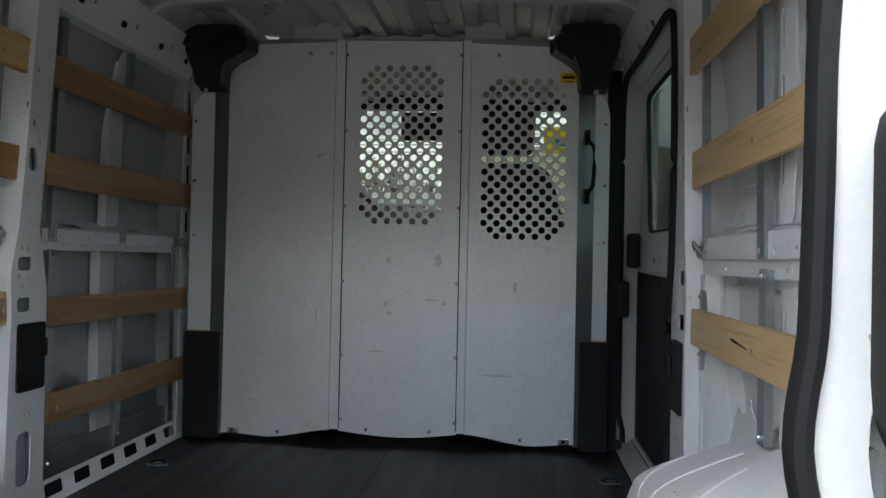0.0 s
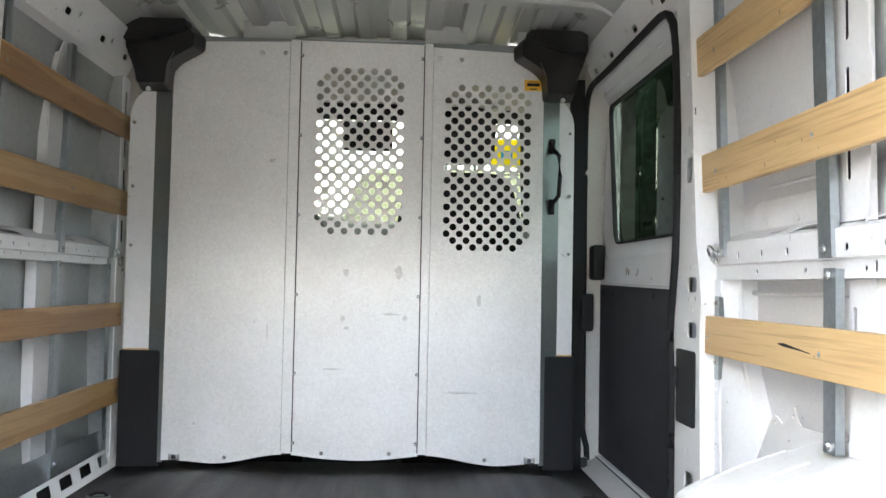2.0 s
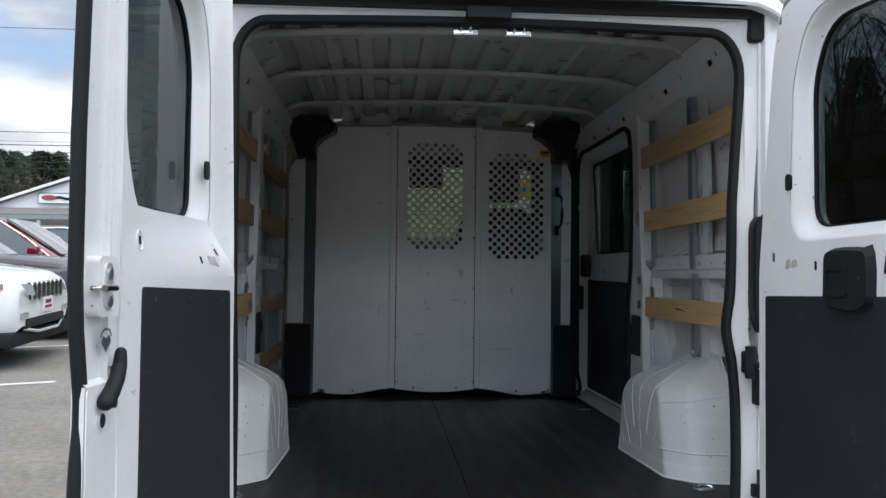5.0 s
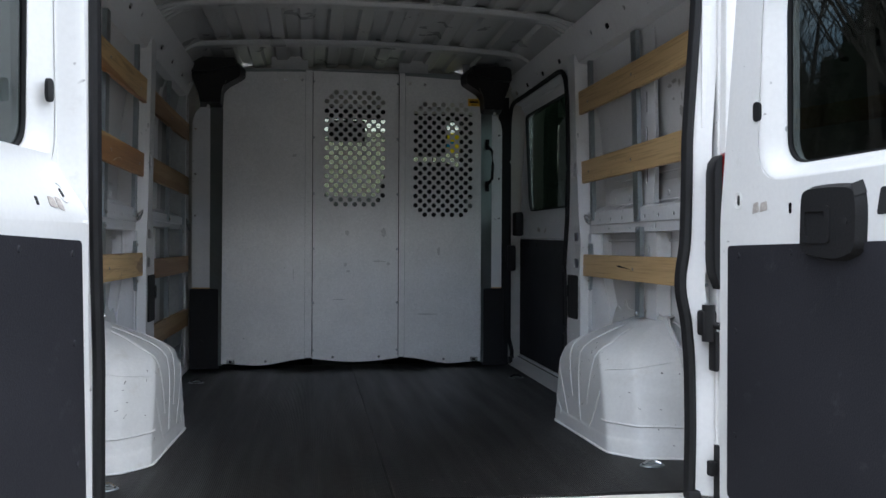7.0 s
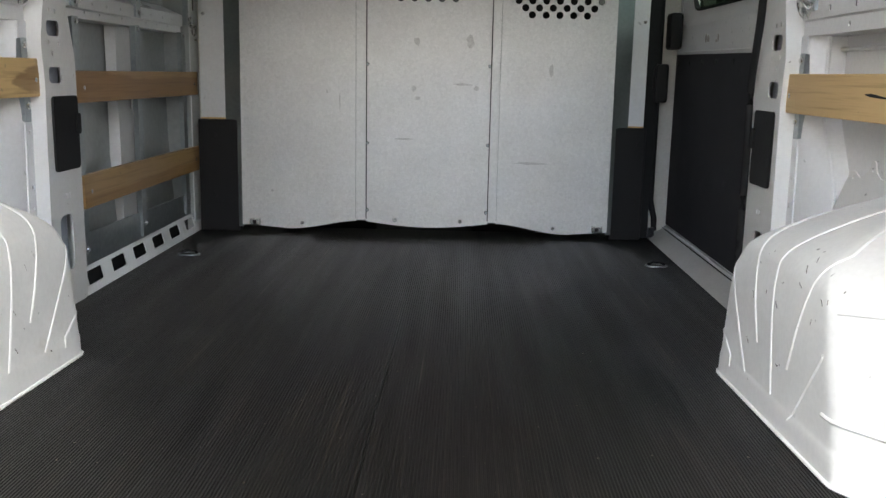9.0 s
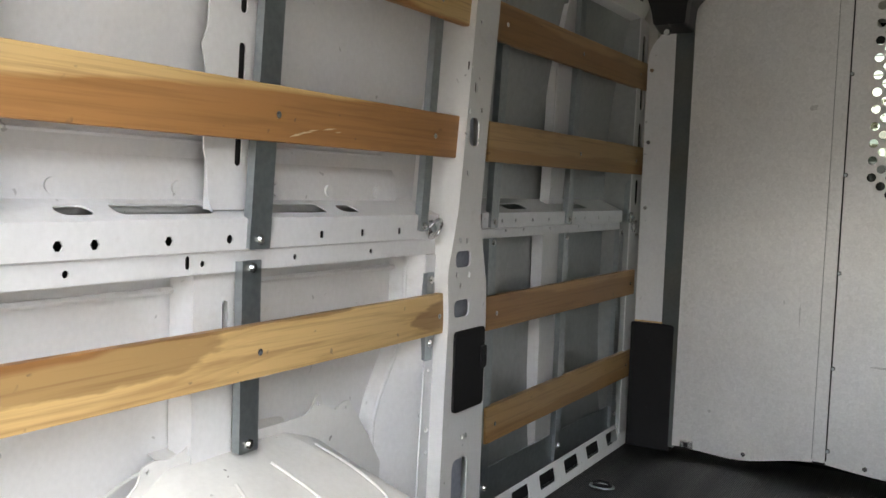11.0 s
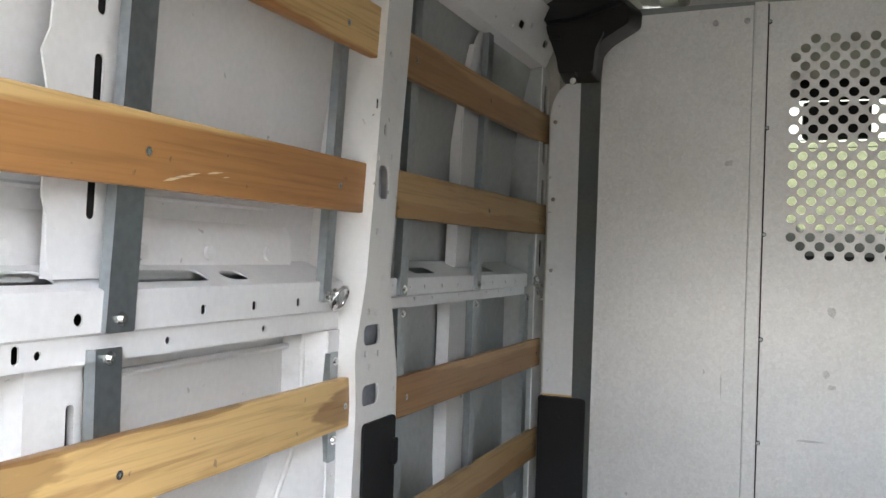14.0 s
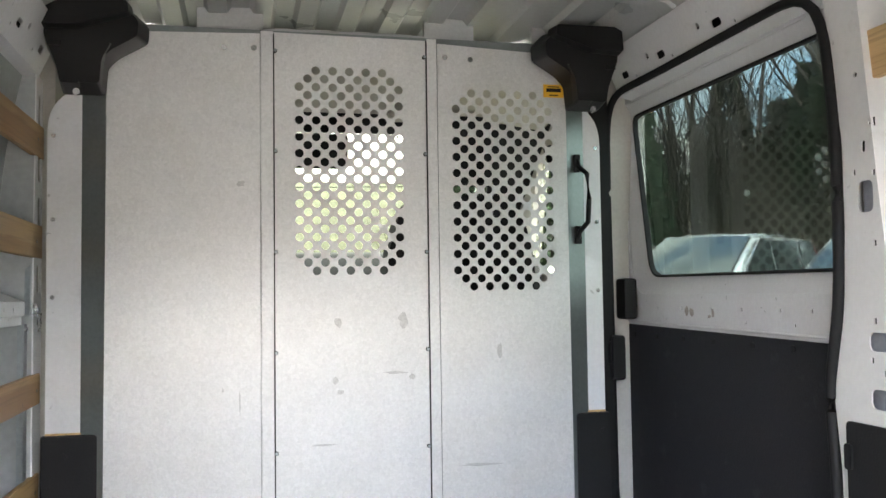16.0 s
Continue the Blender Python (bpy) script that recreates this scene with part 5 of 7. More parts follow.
def corner_cover(s):
    """Black moulded cover in the upper corner beside the partition."""
    e = empty("corner_cover", "black moulded plastic cover in the upper corner", "cover", "corner covers", at=(0, 3.90, 0))
    bm = bmesh.new()
    k = 1.0 if s < 0 else 0.96
    outline = [(0.895, 1.70), (0.905, 1.60), (0.865, 1.50), (0.855, 1.445), (0.735, 1.445), (0.728, 1.525), (0.70, 1.555), (0.615, 1.605), (0.612, 1.655), (0.66, 1.70)]
    out = rounded([(s * k * x, z) for x, z in outline], 0.012, 3)
    plate(bm, out, [], -0.045, 0.045, back(0.0))
    for v in bm.verts:
        if v.co.y < 0:
            cx, cz = s * 0.80 * k, 1.60
            v.co.x = cx + (v.co.x - cx) * 0.88
            v.co.z = cz + (v.co.z - cz) * 0.90
    part("shell", bm, COVER_BLACK, e)
    def raised(name, outline, depth):
        bm = bmesh.new()
        plate(bm, rounded([(s * k * x, z) for x, z in outline], 0.010, 3), [], -depth, -0.02, back(0.0))
        cx, cz = sum(x for x, z in outline) / len(outline) * s * k, sum(z for x, z in outline) / len(outline)
        for v in bm.verts:
            if v.co.y < -0.03:
                v.co.x, v.co.z = cx + (v.co.x - cx) * 0.94, cz + (v.co.z - cz) * 0.90
        part(name, bm, COVER_BLACK, e)
    raised("hood", [(0.897, 1.70), (0.903, 1.612), (0.80, 1.615), (0.72, 1.640), (0.650, 1.662), (0.655, 1.70)], 0.088)
    raised("ridge", [(0.738, 1.452), (0.800, 1.452), (0.788, 1.53), (0.770, 1.578), (0.705, 1.584), (0.732, 1.53)], 0.060)
    part("moulded_tab", boxes((min(s * k * 0.845, s * k * 0.882), max(s * k * 0.845, s * k * 0.882), -0.050, -0.04, 1.566, 1.582), bevel=0.002), BLACK, e)
    b = bmesh.new()
    rod(b, (s * k * 0.805, -0.02, 1.438), (s * k * 0.805, -0.035, 1.438), 0.010, 10)
    part("bolt", b, CHROME, e)


corner_cover(-1)
corner_cover(1)


# ---- wheel arches ----
ARCH_LEVELS = [
    (0.0, 1.627, (0.735, 1.755), (0.712, 2.345), 2.60), (0.045, 1.638, (0.735, 1.768), (0.713, 2.345), 2.59), (0.055, 1.647, (0.739, 1.776), (0.716, 2.345), 2.59),
    (0.20, 1.682, (0.737, 1.825), (0.723, 2.34), 2.54), (0.257, 1.705, (0.740, 1.848), (0.730, 2.33), 2.50), (0.30, 1.732, (0.746, 1.880), (0.742, 2.305), 2.46),
    (0.325, 1.753, (0.759, 1.906), (0.765, 2.28), 2.42), (0.350, 1.780, (0.788, 1.932), (0.81, 2.258), 2.385), (0.372, 1.808, (0.828, 1.957), (0.862, 2.235), 2.355),
    (0.392, 1.836, (0.872, 1.977), (0.905, 2.22), 2.335), (0.412, 1.866, (0.926, 1.992), (0.955, 2.20), 2.29), (0.430, 1.900, (0.98, 2.0), (0.99, 2.18), 2.25),
]


def arch_ring(z):
    """Corner points of the wheel arch at a height, from the wall behind it round to the wall in front."""
    lv = ARCH_LEVELS
    k = max(0, min(len(lv) - 2, sum(1 for l in lv[1:] if l[0] <= z)))
    a, b = lv[k], lv[k + 1]
    f = max(0.0, min(1.0, (z - a[0]) / (b[0] - a[0])))
    mix = lambda p, q: p + (q - p) * f
    rear = mix(a[1], b[1])
    x2, y2 = mix(a[2][0], b[2][0]), mix(a[2][1], b[2][1])
    return [(1.04, rear + 0.10), (0.985, rear), (x2 + 0.32 * (0.985 - x2), rear + 0.27 * (y2 - rear)), (x2, y2), (mix(a[3][0], b[3][0]), mix(a[3][1], b[3][1])), (1.04, mix(a[4], b[4]))]


def arch_point(u, z):
    """A point of the arch's skin; u runs round it from the rear over the inner side to the front."""
    total = Vector((0, 0, 0))
    for du, dz in ((0, 0), (0.008, 0), (-0.008, 0), (0.018, 0), (-0.018, 0), (0, 0.006), (0, -0.006), (0, 0.012), (0, -0.012)):
        uu, zz = max(0.0, min(1.0, u + du)), max(0.0, min(0.430, z + dz if z > 0.07 else z))
        c = arch_ring(zz)
        for lo, hi, p, q in ((0, 0.07, c[0], c[1]), (0.07, 0.22, c[1], c[2]), (0.22, 0.3, c[2], c[3]), (0.3, 0.75, c[3], c[4]), (0.75, 1.0, c[4], c[5])):
            if uu <= hi:
                f = (uu - lo) / (hi - lo)
                total += Vector((p[0] + (q[0] - p[0]) * f, p[1] + (q[1] - p[1]) * f, zz))
                break
    return total / 9


def wheel_arch(s):
    e = empty("wheel_arch", "white painted steel wheel arch with pressed beads and scuffs", "wheel arch", "wheel arches", at=(s * 0.80, 2.04, 0))
    put = lambda p: (s * p.x - s * 0.80, p.y - 2.04, p.z)
    zs = [0.0, 0.02, 0.044, 0.052, 0.06, 0.08] + [0.10 + 0.330 * i / 40 for i in range(41)]
    rows = [[put(arch_point(i / 110, z)) for i in range(111)] for z in zs]
    rows.append([(s * 0.24, p[1], 0.448) for p in rows[-1]])
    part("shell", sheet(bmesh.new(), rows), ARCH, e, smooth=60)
    # pressed beads
    def round_the(y, z):
        c = arch_ring(z)
        return max(0.29, min(0.80, 0.3 + 0.45 * (y - c[3][1]) / (c[4][1] - c[3][1])))
    for line in (((2.044, 0.056), (2.104, 0.304), (2.10, 0.335), (2.081, 0.405)), ((2.138, 0.13), (2.215, 0.30), (2.235, 0.335), (2.24, 0.398)), ((1.985, 0.126), (1.94, 0.28), (1.925, 0.325), (1.905, 0.400)), ((2.183, 0.053), (2.30, 0.20), (2.34, 0.26), (2.35, 0.30)), ((1.95, 0.043), (1.845, 0.195)), ((2.265, 0.038), (2.272, 0.06), (2.34, 0.10))):
        pts = []
        for (ya, za), (yb, zb) in zip(line, line[1:]):
            n = max(2, int(math.dist((ya, za), (yb, zb)) / 0.012))
            pts += [put(arch_point(round_the(ya + (yb - ya) * k / n, za + (zb - za) * k / n), za + (zb - za) * k / n)) for k in range(n)]
        pts.append(put(arch_point(round_the(*line[-1]), line[-1][1])))
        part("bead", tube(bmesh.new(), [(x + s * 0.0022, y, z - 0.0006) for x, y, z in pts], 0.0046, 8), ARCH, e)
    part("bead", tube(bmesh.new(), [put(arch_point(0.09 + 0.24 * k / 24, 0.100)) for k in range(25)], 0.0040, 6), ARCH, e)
    part("foot_lip", tube(bmesh.new(), [put(arch_point(0.08 + 0.84 * k / 60, 0.0) + Vector((-0.002, 0, 0.003))) for k in range(61)], 0.0036, 6), WHITE, e)
    # welded flange at the wall, with ears
    bm = bmesh.new()
    top = [(1.640, 0.05), (1.650, 0.16), (1.682, 0.265), (1.712, 0.312), (1.722, 0.340), (1.748, 0.350), (1.768, 0.352), (1.80, 0.388), (1.838, 0.418), (1.848, 0.444), (1.872, 0.450), (1.90, 0.444), (1.938, 0.452), (1.955, 0.474), (1.975, 0.468), (1.99, 0.450), (2.15, 0.447), (2.250, 0.446), (2.270, 0.458), (2.280, 0.480), (2.294, 0.480), (2.305, 0.458), (2.345, 0.438), (2.368, 0.450), (2.390, 0.450), (2.410, 0.428), (2.47, 0.35), (2.56, 0.22)]
    low = [(2.50, 0.15), (2.30, 0.35), (2.0, 0.38), (1.85, 0.33), (1.75, 0.20), (1.72, 0.06)]
    plate(bm, rounded([(y - 2.04, z) for y, z in top + low], 0.005, 2), [circle(2.287 - 2.04, 0.462, 0.005, 8), circle(1.958 - 2.04, 0.459, 0.005, 8), circle(1.858 - 2.04, 0.435, 0.005, 8), circle(1.735 - 2.04, 0.334, 0.005, 8), circle(2.379 - 2.04, 0.437, 0.004, 8)], 0, 0.003, lambda u, v, w: (s * (0.184 + w), u, v))
    part("flange", bm, WHITE, e)
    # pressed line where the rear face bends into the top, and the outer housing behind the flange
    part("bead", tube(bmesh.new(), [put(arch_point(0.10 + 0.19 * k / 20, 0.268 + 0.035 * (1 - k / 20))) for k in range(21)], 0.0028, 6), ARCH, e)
    arc = [(s * 0.215, -0.14 - 0.245 * math.sin(a), 0.16 + 0.265 * math.cos(a)) for a in [math.pi / 2 * k / 12 for k in range(13)]]
    part("outer_bead", tube(bmesh.new(), arc, 0.0032, 8), WHITE, e)
    # short dark scratches and paint chips
    rs = random.Random(31 if s > 0 else 32)
    for k in range(18):
        u, z = rs.uniform(0.11, 0.62), rs.choice((rs.uniform(0.09, 0.27), rs.uniform(0.20, 0.36)))
        du, dz = rs.uniform(-0.012, 0.012), rs.uniform(-0.014, 0.014)
        n = 2 + k % 4
        b = tube(bmesh.new(), [put(arch_point(u + du * i / n, z + dz * i / n + 0.0015 * math.sin(i * 2.1 + k)) + Vector((-0.0002, -0.0002, 0.0))) for i in range(n + 1)], rs.uniform(0.0004, 0.0009), 5)
        part("scratch", b, CHIP, e)
    return e


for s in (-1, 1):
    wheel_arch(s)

# black rubber vent behind the right wheel arch
vent = empty("air_vent", "black rubber air vent in the corner behind the wheel arch", "vent", at=(1.008, 1.635, 0.205))
part("frame", boxes((-0.006, 0.02, -0.045, 0.05, -0.07, 0.07), bevel=0.004), BLACK, vent)
for k in range(3):
    b = bmesh.new()
    rod(b, (-0.006, -0.04, -0.042 + 0.040 * k), (-0.012, 0.046, -0.036 + 0.040 * k), 0.010, 10)
    part("flap", b, RUBBER, vent)
for s, w in ((-1, wall_left), (1, wall_right)):
    bm = bmesh.new()
    plate(bm, [(1.38, 0.0), (1.625, 0.0), (1.600, 0.055), (1.545, 0.125), (1.50, 0.165), (1.38, 0.17)], [rounded([(1.525, 0.030), (1.582, 0.038), (1.530, 0.100)], 0.010, 3)], 0.0, 0.004, side(s, 0.955))
    part("corner_brace", bm, PRIMER, w)

# ---- steel uprights and wooden slats ----
for s in (-1, 1):
    upright(s, 1.508, 0.775, 1.50, None, width=0.052, bolts=(0.797,), lean=0.030)
    upright(s, 2.036, 0.783, 1.50, None, width=0.052, bolts=(0.800,), lean=0.046)
    upright(s, 2.020, 0.430, 0.765, None, width=0.047, bolts=(0.752, 0.445))
    upright(s, 2.582, 0.800, 1.50, None, width=0.030, bolts=(0.812,), lean=0.062)
    upright(s, 2.628, 0.500, 0.705, None, width=0.030, face=0.950, bolts=(0.688, 0.54))
for y, low in ((2.920, 2.915), (3.415, 3.396), (3.962, 3.885)):
    upright(-1, y, 0.800, 1.50, None, width=0.040, bolts=(0.815,), lean=0.045)
    upright(-1, low, 0.075, 0.775, None, width=0.042, bolts=(0.762, 0.12))

WL = "light planed pine slat with brown heartwood streaks, screwed to steel uprights"
WD = "darker pine slat screwed to steel uprights"
WA = "pine slat with a pale edge and orange heartwood"
WS = "light pine slat with dark brown stains on steel uprights"
for s, one, two, three in ((-1, WOOD_PINE, WOOD_AMBER, WOOD_STAINED), (1, WOOD_BLOND, WOOD_BLOND, WOOD_SPLIT)):
    slat(s, 1.34, 1.34, 2.776, 2.784, 1.277, 1.381, one, WL, ((1.54, 1.33), (2.10, 1.335), (2.628, 1.317)))
    board = slat(s, 1.411, 1.409, 2.746, 2.748, 0.969, 1.067, two, WA if s < 0 else WL, ((1.547, 1.023), (2.09, 1.016), (2.62, 1.014)))
    if s < 0:
        b = bmesh.new()
        for y, z, w, h in ((2.14, 0.984, 0.020, 0.004), (2.165, 0.990, 0.022, 0.003), (2.185, 0.995, 0.016, 0.0025), (2.235, 1.001, 0.020, 0.003), (2.262, 0.997, 0.010, 0.0015)):
            plate(b, [(y - w - 1.411, z - h - 0.969), (y - 1.411, z - h * 0.4 - 0.969), (y + w - 1.411, z + h - 0.969), (y - 0.2 * w - 1.411, z + h * 0.5 - 0.969)], [], -0.0030, -0.0005, lambda u, v, w_: (w_, u, v))
        part("scratch", b, BARE_WOOD, board, "pale scratch in the wood")
    slat(s, 1.345, 1.345, 2.690, 2.690, 0.562, 0.656, three, WS if s < 0 else "blond pine slat with a short dark crack, on steel uprights", ((1.385, 0.60), (2.05, 0.607), (2.655, 0.604)))
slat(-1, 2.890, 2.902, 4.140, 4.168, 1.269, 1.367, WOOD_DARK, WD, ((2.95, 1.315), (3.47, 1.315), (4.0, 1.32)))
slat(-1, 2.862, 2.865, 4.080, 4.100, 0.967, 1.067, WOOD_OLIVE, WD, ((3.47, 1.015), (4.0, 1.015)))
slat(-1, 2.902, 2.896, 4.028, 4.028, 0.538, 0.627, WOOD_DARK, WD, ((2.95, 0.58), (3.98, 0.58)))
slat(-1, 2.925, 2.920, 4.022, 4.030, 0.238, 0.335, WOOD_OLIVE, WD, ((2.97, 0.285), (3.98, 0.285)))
# the crack in the lowest board of the right wall
bm = bmesh.new()
crack = [(2.228, 0.0535, 0.001), (2.20, 0.0525, 0.0035), (2.165, 0.050, 0.0025), (2.13, 0.0475, 0.0015), (2.085, 0.044, 0.0006)]
plate(bm, [(y - 1.345, z + w) for y, z, w in crack] + [(y - 1.345, z - w) for y, z, w in reversed(crack)], [], -0.0012, 0.0, lambda u, v, w: (w + 0.004 * math.sin(u * 2.3 + 0.562 * 5), u, v))
part("crack", bm, VOID, [o for o in scene.objects if o.get("label", "").startswith("blond pine slat with")][0], "dark crack in the board")
for s in (-1, 1):
    wall_ring(s, 1.443, 0.797)
    wall_ring(s, 2.628, 0.806, raised=True)
wall_ring(-1, 3.955, 0.815, x=0.93)


def floor_ring(x, y):
    e = empty("floor_lashing_ring", "recessed zinc lashing ring in the load floor, coloured black further in", "tie-down ring", "lashing rings in the floor", at=(x, y, 0))
    b = bmesh.new()
    tube(b, [(0.036 * math.cos(a), 0.024 * math.sin(a), 0.001) for a in [i * 2 * math.pi / 20 for i in range(20)]], 0.0045, 8, closed=True)
    part("rim", b, FLASH, e)
    # loop and cup are metal near the rear, black further in
    b = bmesh.new()
    tube(b, [(-0.03, 0.0, 0.006), (-0.01, 0.012, 0.012), (0.015, 0.012, 0.012), (0.03, 0.0, 0.006)], 0.0045, 8)
    part("loop", b, CHROME if y < 2 else RUBBER, e)
    b = bmesh.new()
    rod(b, (0, 0, 0.0003), (0, 0, 0.002), 0.030, 20)
    part("cup", b, STEEL if y < 2 else BLACK, e)


for x, y in ((-0.815, 3.478), (0.815, 3.478), (-0.82, 1.50), (0.82, 1.575)):
    floor_ring(x, y)


# ---- sliding door ----
def sliding_door():
    e = empty("sliding_door", "white sliding side door with a fixed window and a black lower panel, shut", "door", at=(1.0, 3.5, 0))
    p = lambda u, v, w: (w, u - 3.5, v)
    win = rounded([(2.925, 0.882), (3.950, 0.890), (4.065, 1.460), (2.935, 1.452)], [0.05, 0.07, 0.05, 0.05], 6)
    outer = [(2.87, 0.02), (4.165, 0.02), (4.165, 1.55), (2.87, 1.55)]
    bm = bmesh.new()
    rim = rounded([(2.890, 0.832), (4.04, 0.835), (4.13, 1.500), (2.90, 1.495)], [0.07, 0.09, 0.07, 0.07], 6)
    holes = [rrect(y - 0.004, y + 0.004, 0.785, 0.795) for y in (3.05, 3.18, 3.36, 3.52, 3.70, 3.86, 3.98)] + [rrect(y - 0.004, y + 0.004, 0.75, 0.758) for y in (3.12, 3.34, 3.80)]
    plate(bm, outer, [rim, *holes], -0.022, -0.018, p)
    n = len(win)
    for i in range(n):
        a, b = rim[i], rim[(i + 1) % n]
        c, d = win[i], win[(i + 1) % n]
        sheet(bm, [[p(*a, -0.018), p(*b, -0.018)], [p(*[(q + r) / 2 for q, r in zip(a, c)], -0.003), p(*[(q + r) / 2 for q, r in zip(b, d)], -0.003)], [p(*c, 0.004), p(*d, 0.004)]])
    plate(bm, [(2.865, 0.02), (4.17, 0.02), (4.17, 1.555), (2.865, 1.555)], [rounded([(2.885, 0.80), (4.09, 0.80), (4.155, 1.53), (2.885, 1.53)], 0.05, 4)], 0.03, 0.045, p)
    bmesh.ops.remove_doubles(bm, verts=bm.verts[:], dist=1e-4)
    part("door_shell", bm, PRIMER, e)
    bm = bmesh.new()
    inner = rounded([(2.933, 0.891), (3.943, 0.898), (4.056, 1.452), (2.943, 1.445)], [0.04, 0.06, 0.04, 0.04], 6)
    plate(bm, win, [inner], -0.004, 0.012, p)
    part("window_seal", bm, RUBBER, e)
    bm = bmesh.new()
    plate(bm, win, [], 0.012, 0.016, p)
    part("window_pane", bm, GLASS_SIDE, e, "tinted fixed side window")
    # black box added inside the door to stop light and darken the holes
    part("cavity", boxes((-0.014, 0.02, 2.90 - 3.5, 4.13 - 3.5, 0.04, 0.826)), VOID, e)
    bm = bmesh.new()
    pan = rounded([(2.93, 0.055), (4.105, 0.055), (4.113, 0.733), (2.94, 0.716)], 0.012, 3)
    plate(bm, pan, [], -0.027, -0.0222, p)
    lp = part("lower_panel", bm, BOARD, e, "black hardboard lining panel")
    for y in (2.98, 3.12, 3.30, 3.50, 3.68, 3.86, 4.03):
        b = bmesh.new()
        rod(b, (-0.026, y - 3.5, 0.697), (-0.030, y - 3.5, 0.697), 0.009, 12)
        part("rivet", b, BLACK, lp)
    for z in (0.12, 0.30, 0.48, 0.62):
        b = bmesh.new()
        rod(b, (-0.026, 4.085 - 3.5, z), (-0.030, 4.085 - 3.5, z), 0.008, 12)
        part("rivet", b, BLACK, lp)
    b = bmesh.new()
    tube(b, [p(4.12, 0.04, -0.025), p(4.12, 0.742, -0.025), p(2.93, 0.728, -0.025)], 0.0045, 6)
    part("panel_bead", b, PRIMER, e)
    # worn patch where a label was
    b, rs = bmesh.new(), random.Random(17)
    for y, z, w, h in ((3.635, 0.780, 0.014, 0.015), (3.665, 0.782, 0.013, 0.016), (3.51, 0.778, 0.008, 0.014), (3.53, 0.768, 0.010, 0.006)):
        plate(b, [(y + w * rs.uniform(0.6, 1.0) * math.cos(2 * math.pi * i / 12), z + h * rs.uniform(0.6, 1.0) * math.sin(2 * math.pi * i / 12)) for i in range(12)], [], -0.0234, -0.0222, p)
    part("label_remains", b, LABEL_GLUE, e, "grey remains of a torn label")


sliding_door()
bm = bmesh.new()
loop = rounded([(4.055, 0.03), (4.07, 1.20), (4.06, 1.52), (2.888, 1.52), (2.850, 1.20), (2.848, 1.0), (2.858, 0.80), (2.902, 0.62), (2.886, 0.44), (2.886, 0.04)], [0, 0.05, 0.11, 0.12, 0.08, 0.06, 0.06, 0.06, 0.05, 0], 8)
line = []
for (ya, za), (yb, zb) in zip(loop, loop[1:]):
    n = max(1, round(math.dist((ya, za), (yb, zb)) / 0.02))
    line += [(ya + (yb - ya) * k / n, za + (zb - za) * k / n) for k in range(n)]
line.append(loop[-1])
eased = [tuple(sum(q[c] for q in line[max(0, i - 3):i + 4]) / len(line[max(0, i - 3):i + 4]) for c in (0, 1)) for i in range(len(line))]
eased[0], eased[-1] = line[0], line[-1]
tube(bm, [(0.910 - 0.008 * smooth_step(3.6, 4.06, y) + 0.02 * smooth_step(0.16, 0.06, z), y, z) for y, z in eased[::2]], 0.0122, 10)
tagged(part("side_door_seal", bm, RUBBER), "black rubber seal round the side door opening", "seal", kind="structure")
e = empty("door_roller_bracket", "black plastic cover of the sliding door guide", "bracket", at=(0.905, 4.045, 0.62))
part("cover", boxes((-0.02, 0.03, -0.03, 0.03, -0.075, 0.075), bevel=0.01), BLACK, e)
part("cover_step", boxes((-0.028, -0.018, -0.02, 0.022, -0.02, 0.055), bevel=0.004), BLACK, e)
e = empty("door_check_bracket", "black plastic door check beside the side window", "bracket", at=(0.935, 4.03, 0.80))
part("cover", boxes((-0.01, 0.04, -0.03, 0.05, -0.05, 0.09), bevel=0.012), BLACK, e)


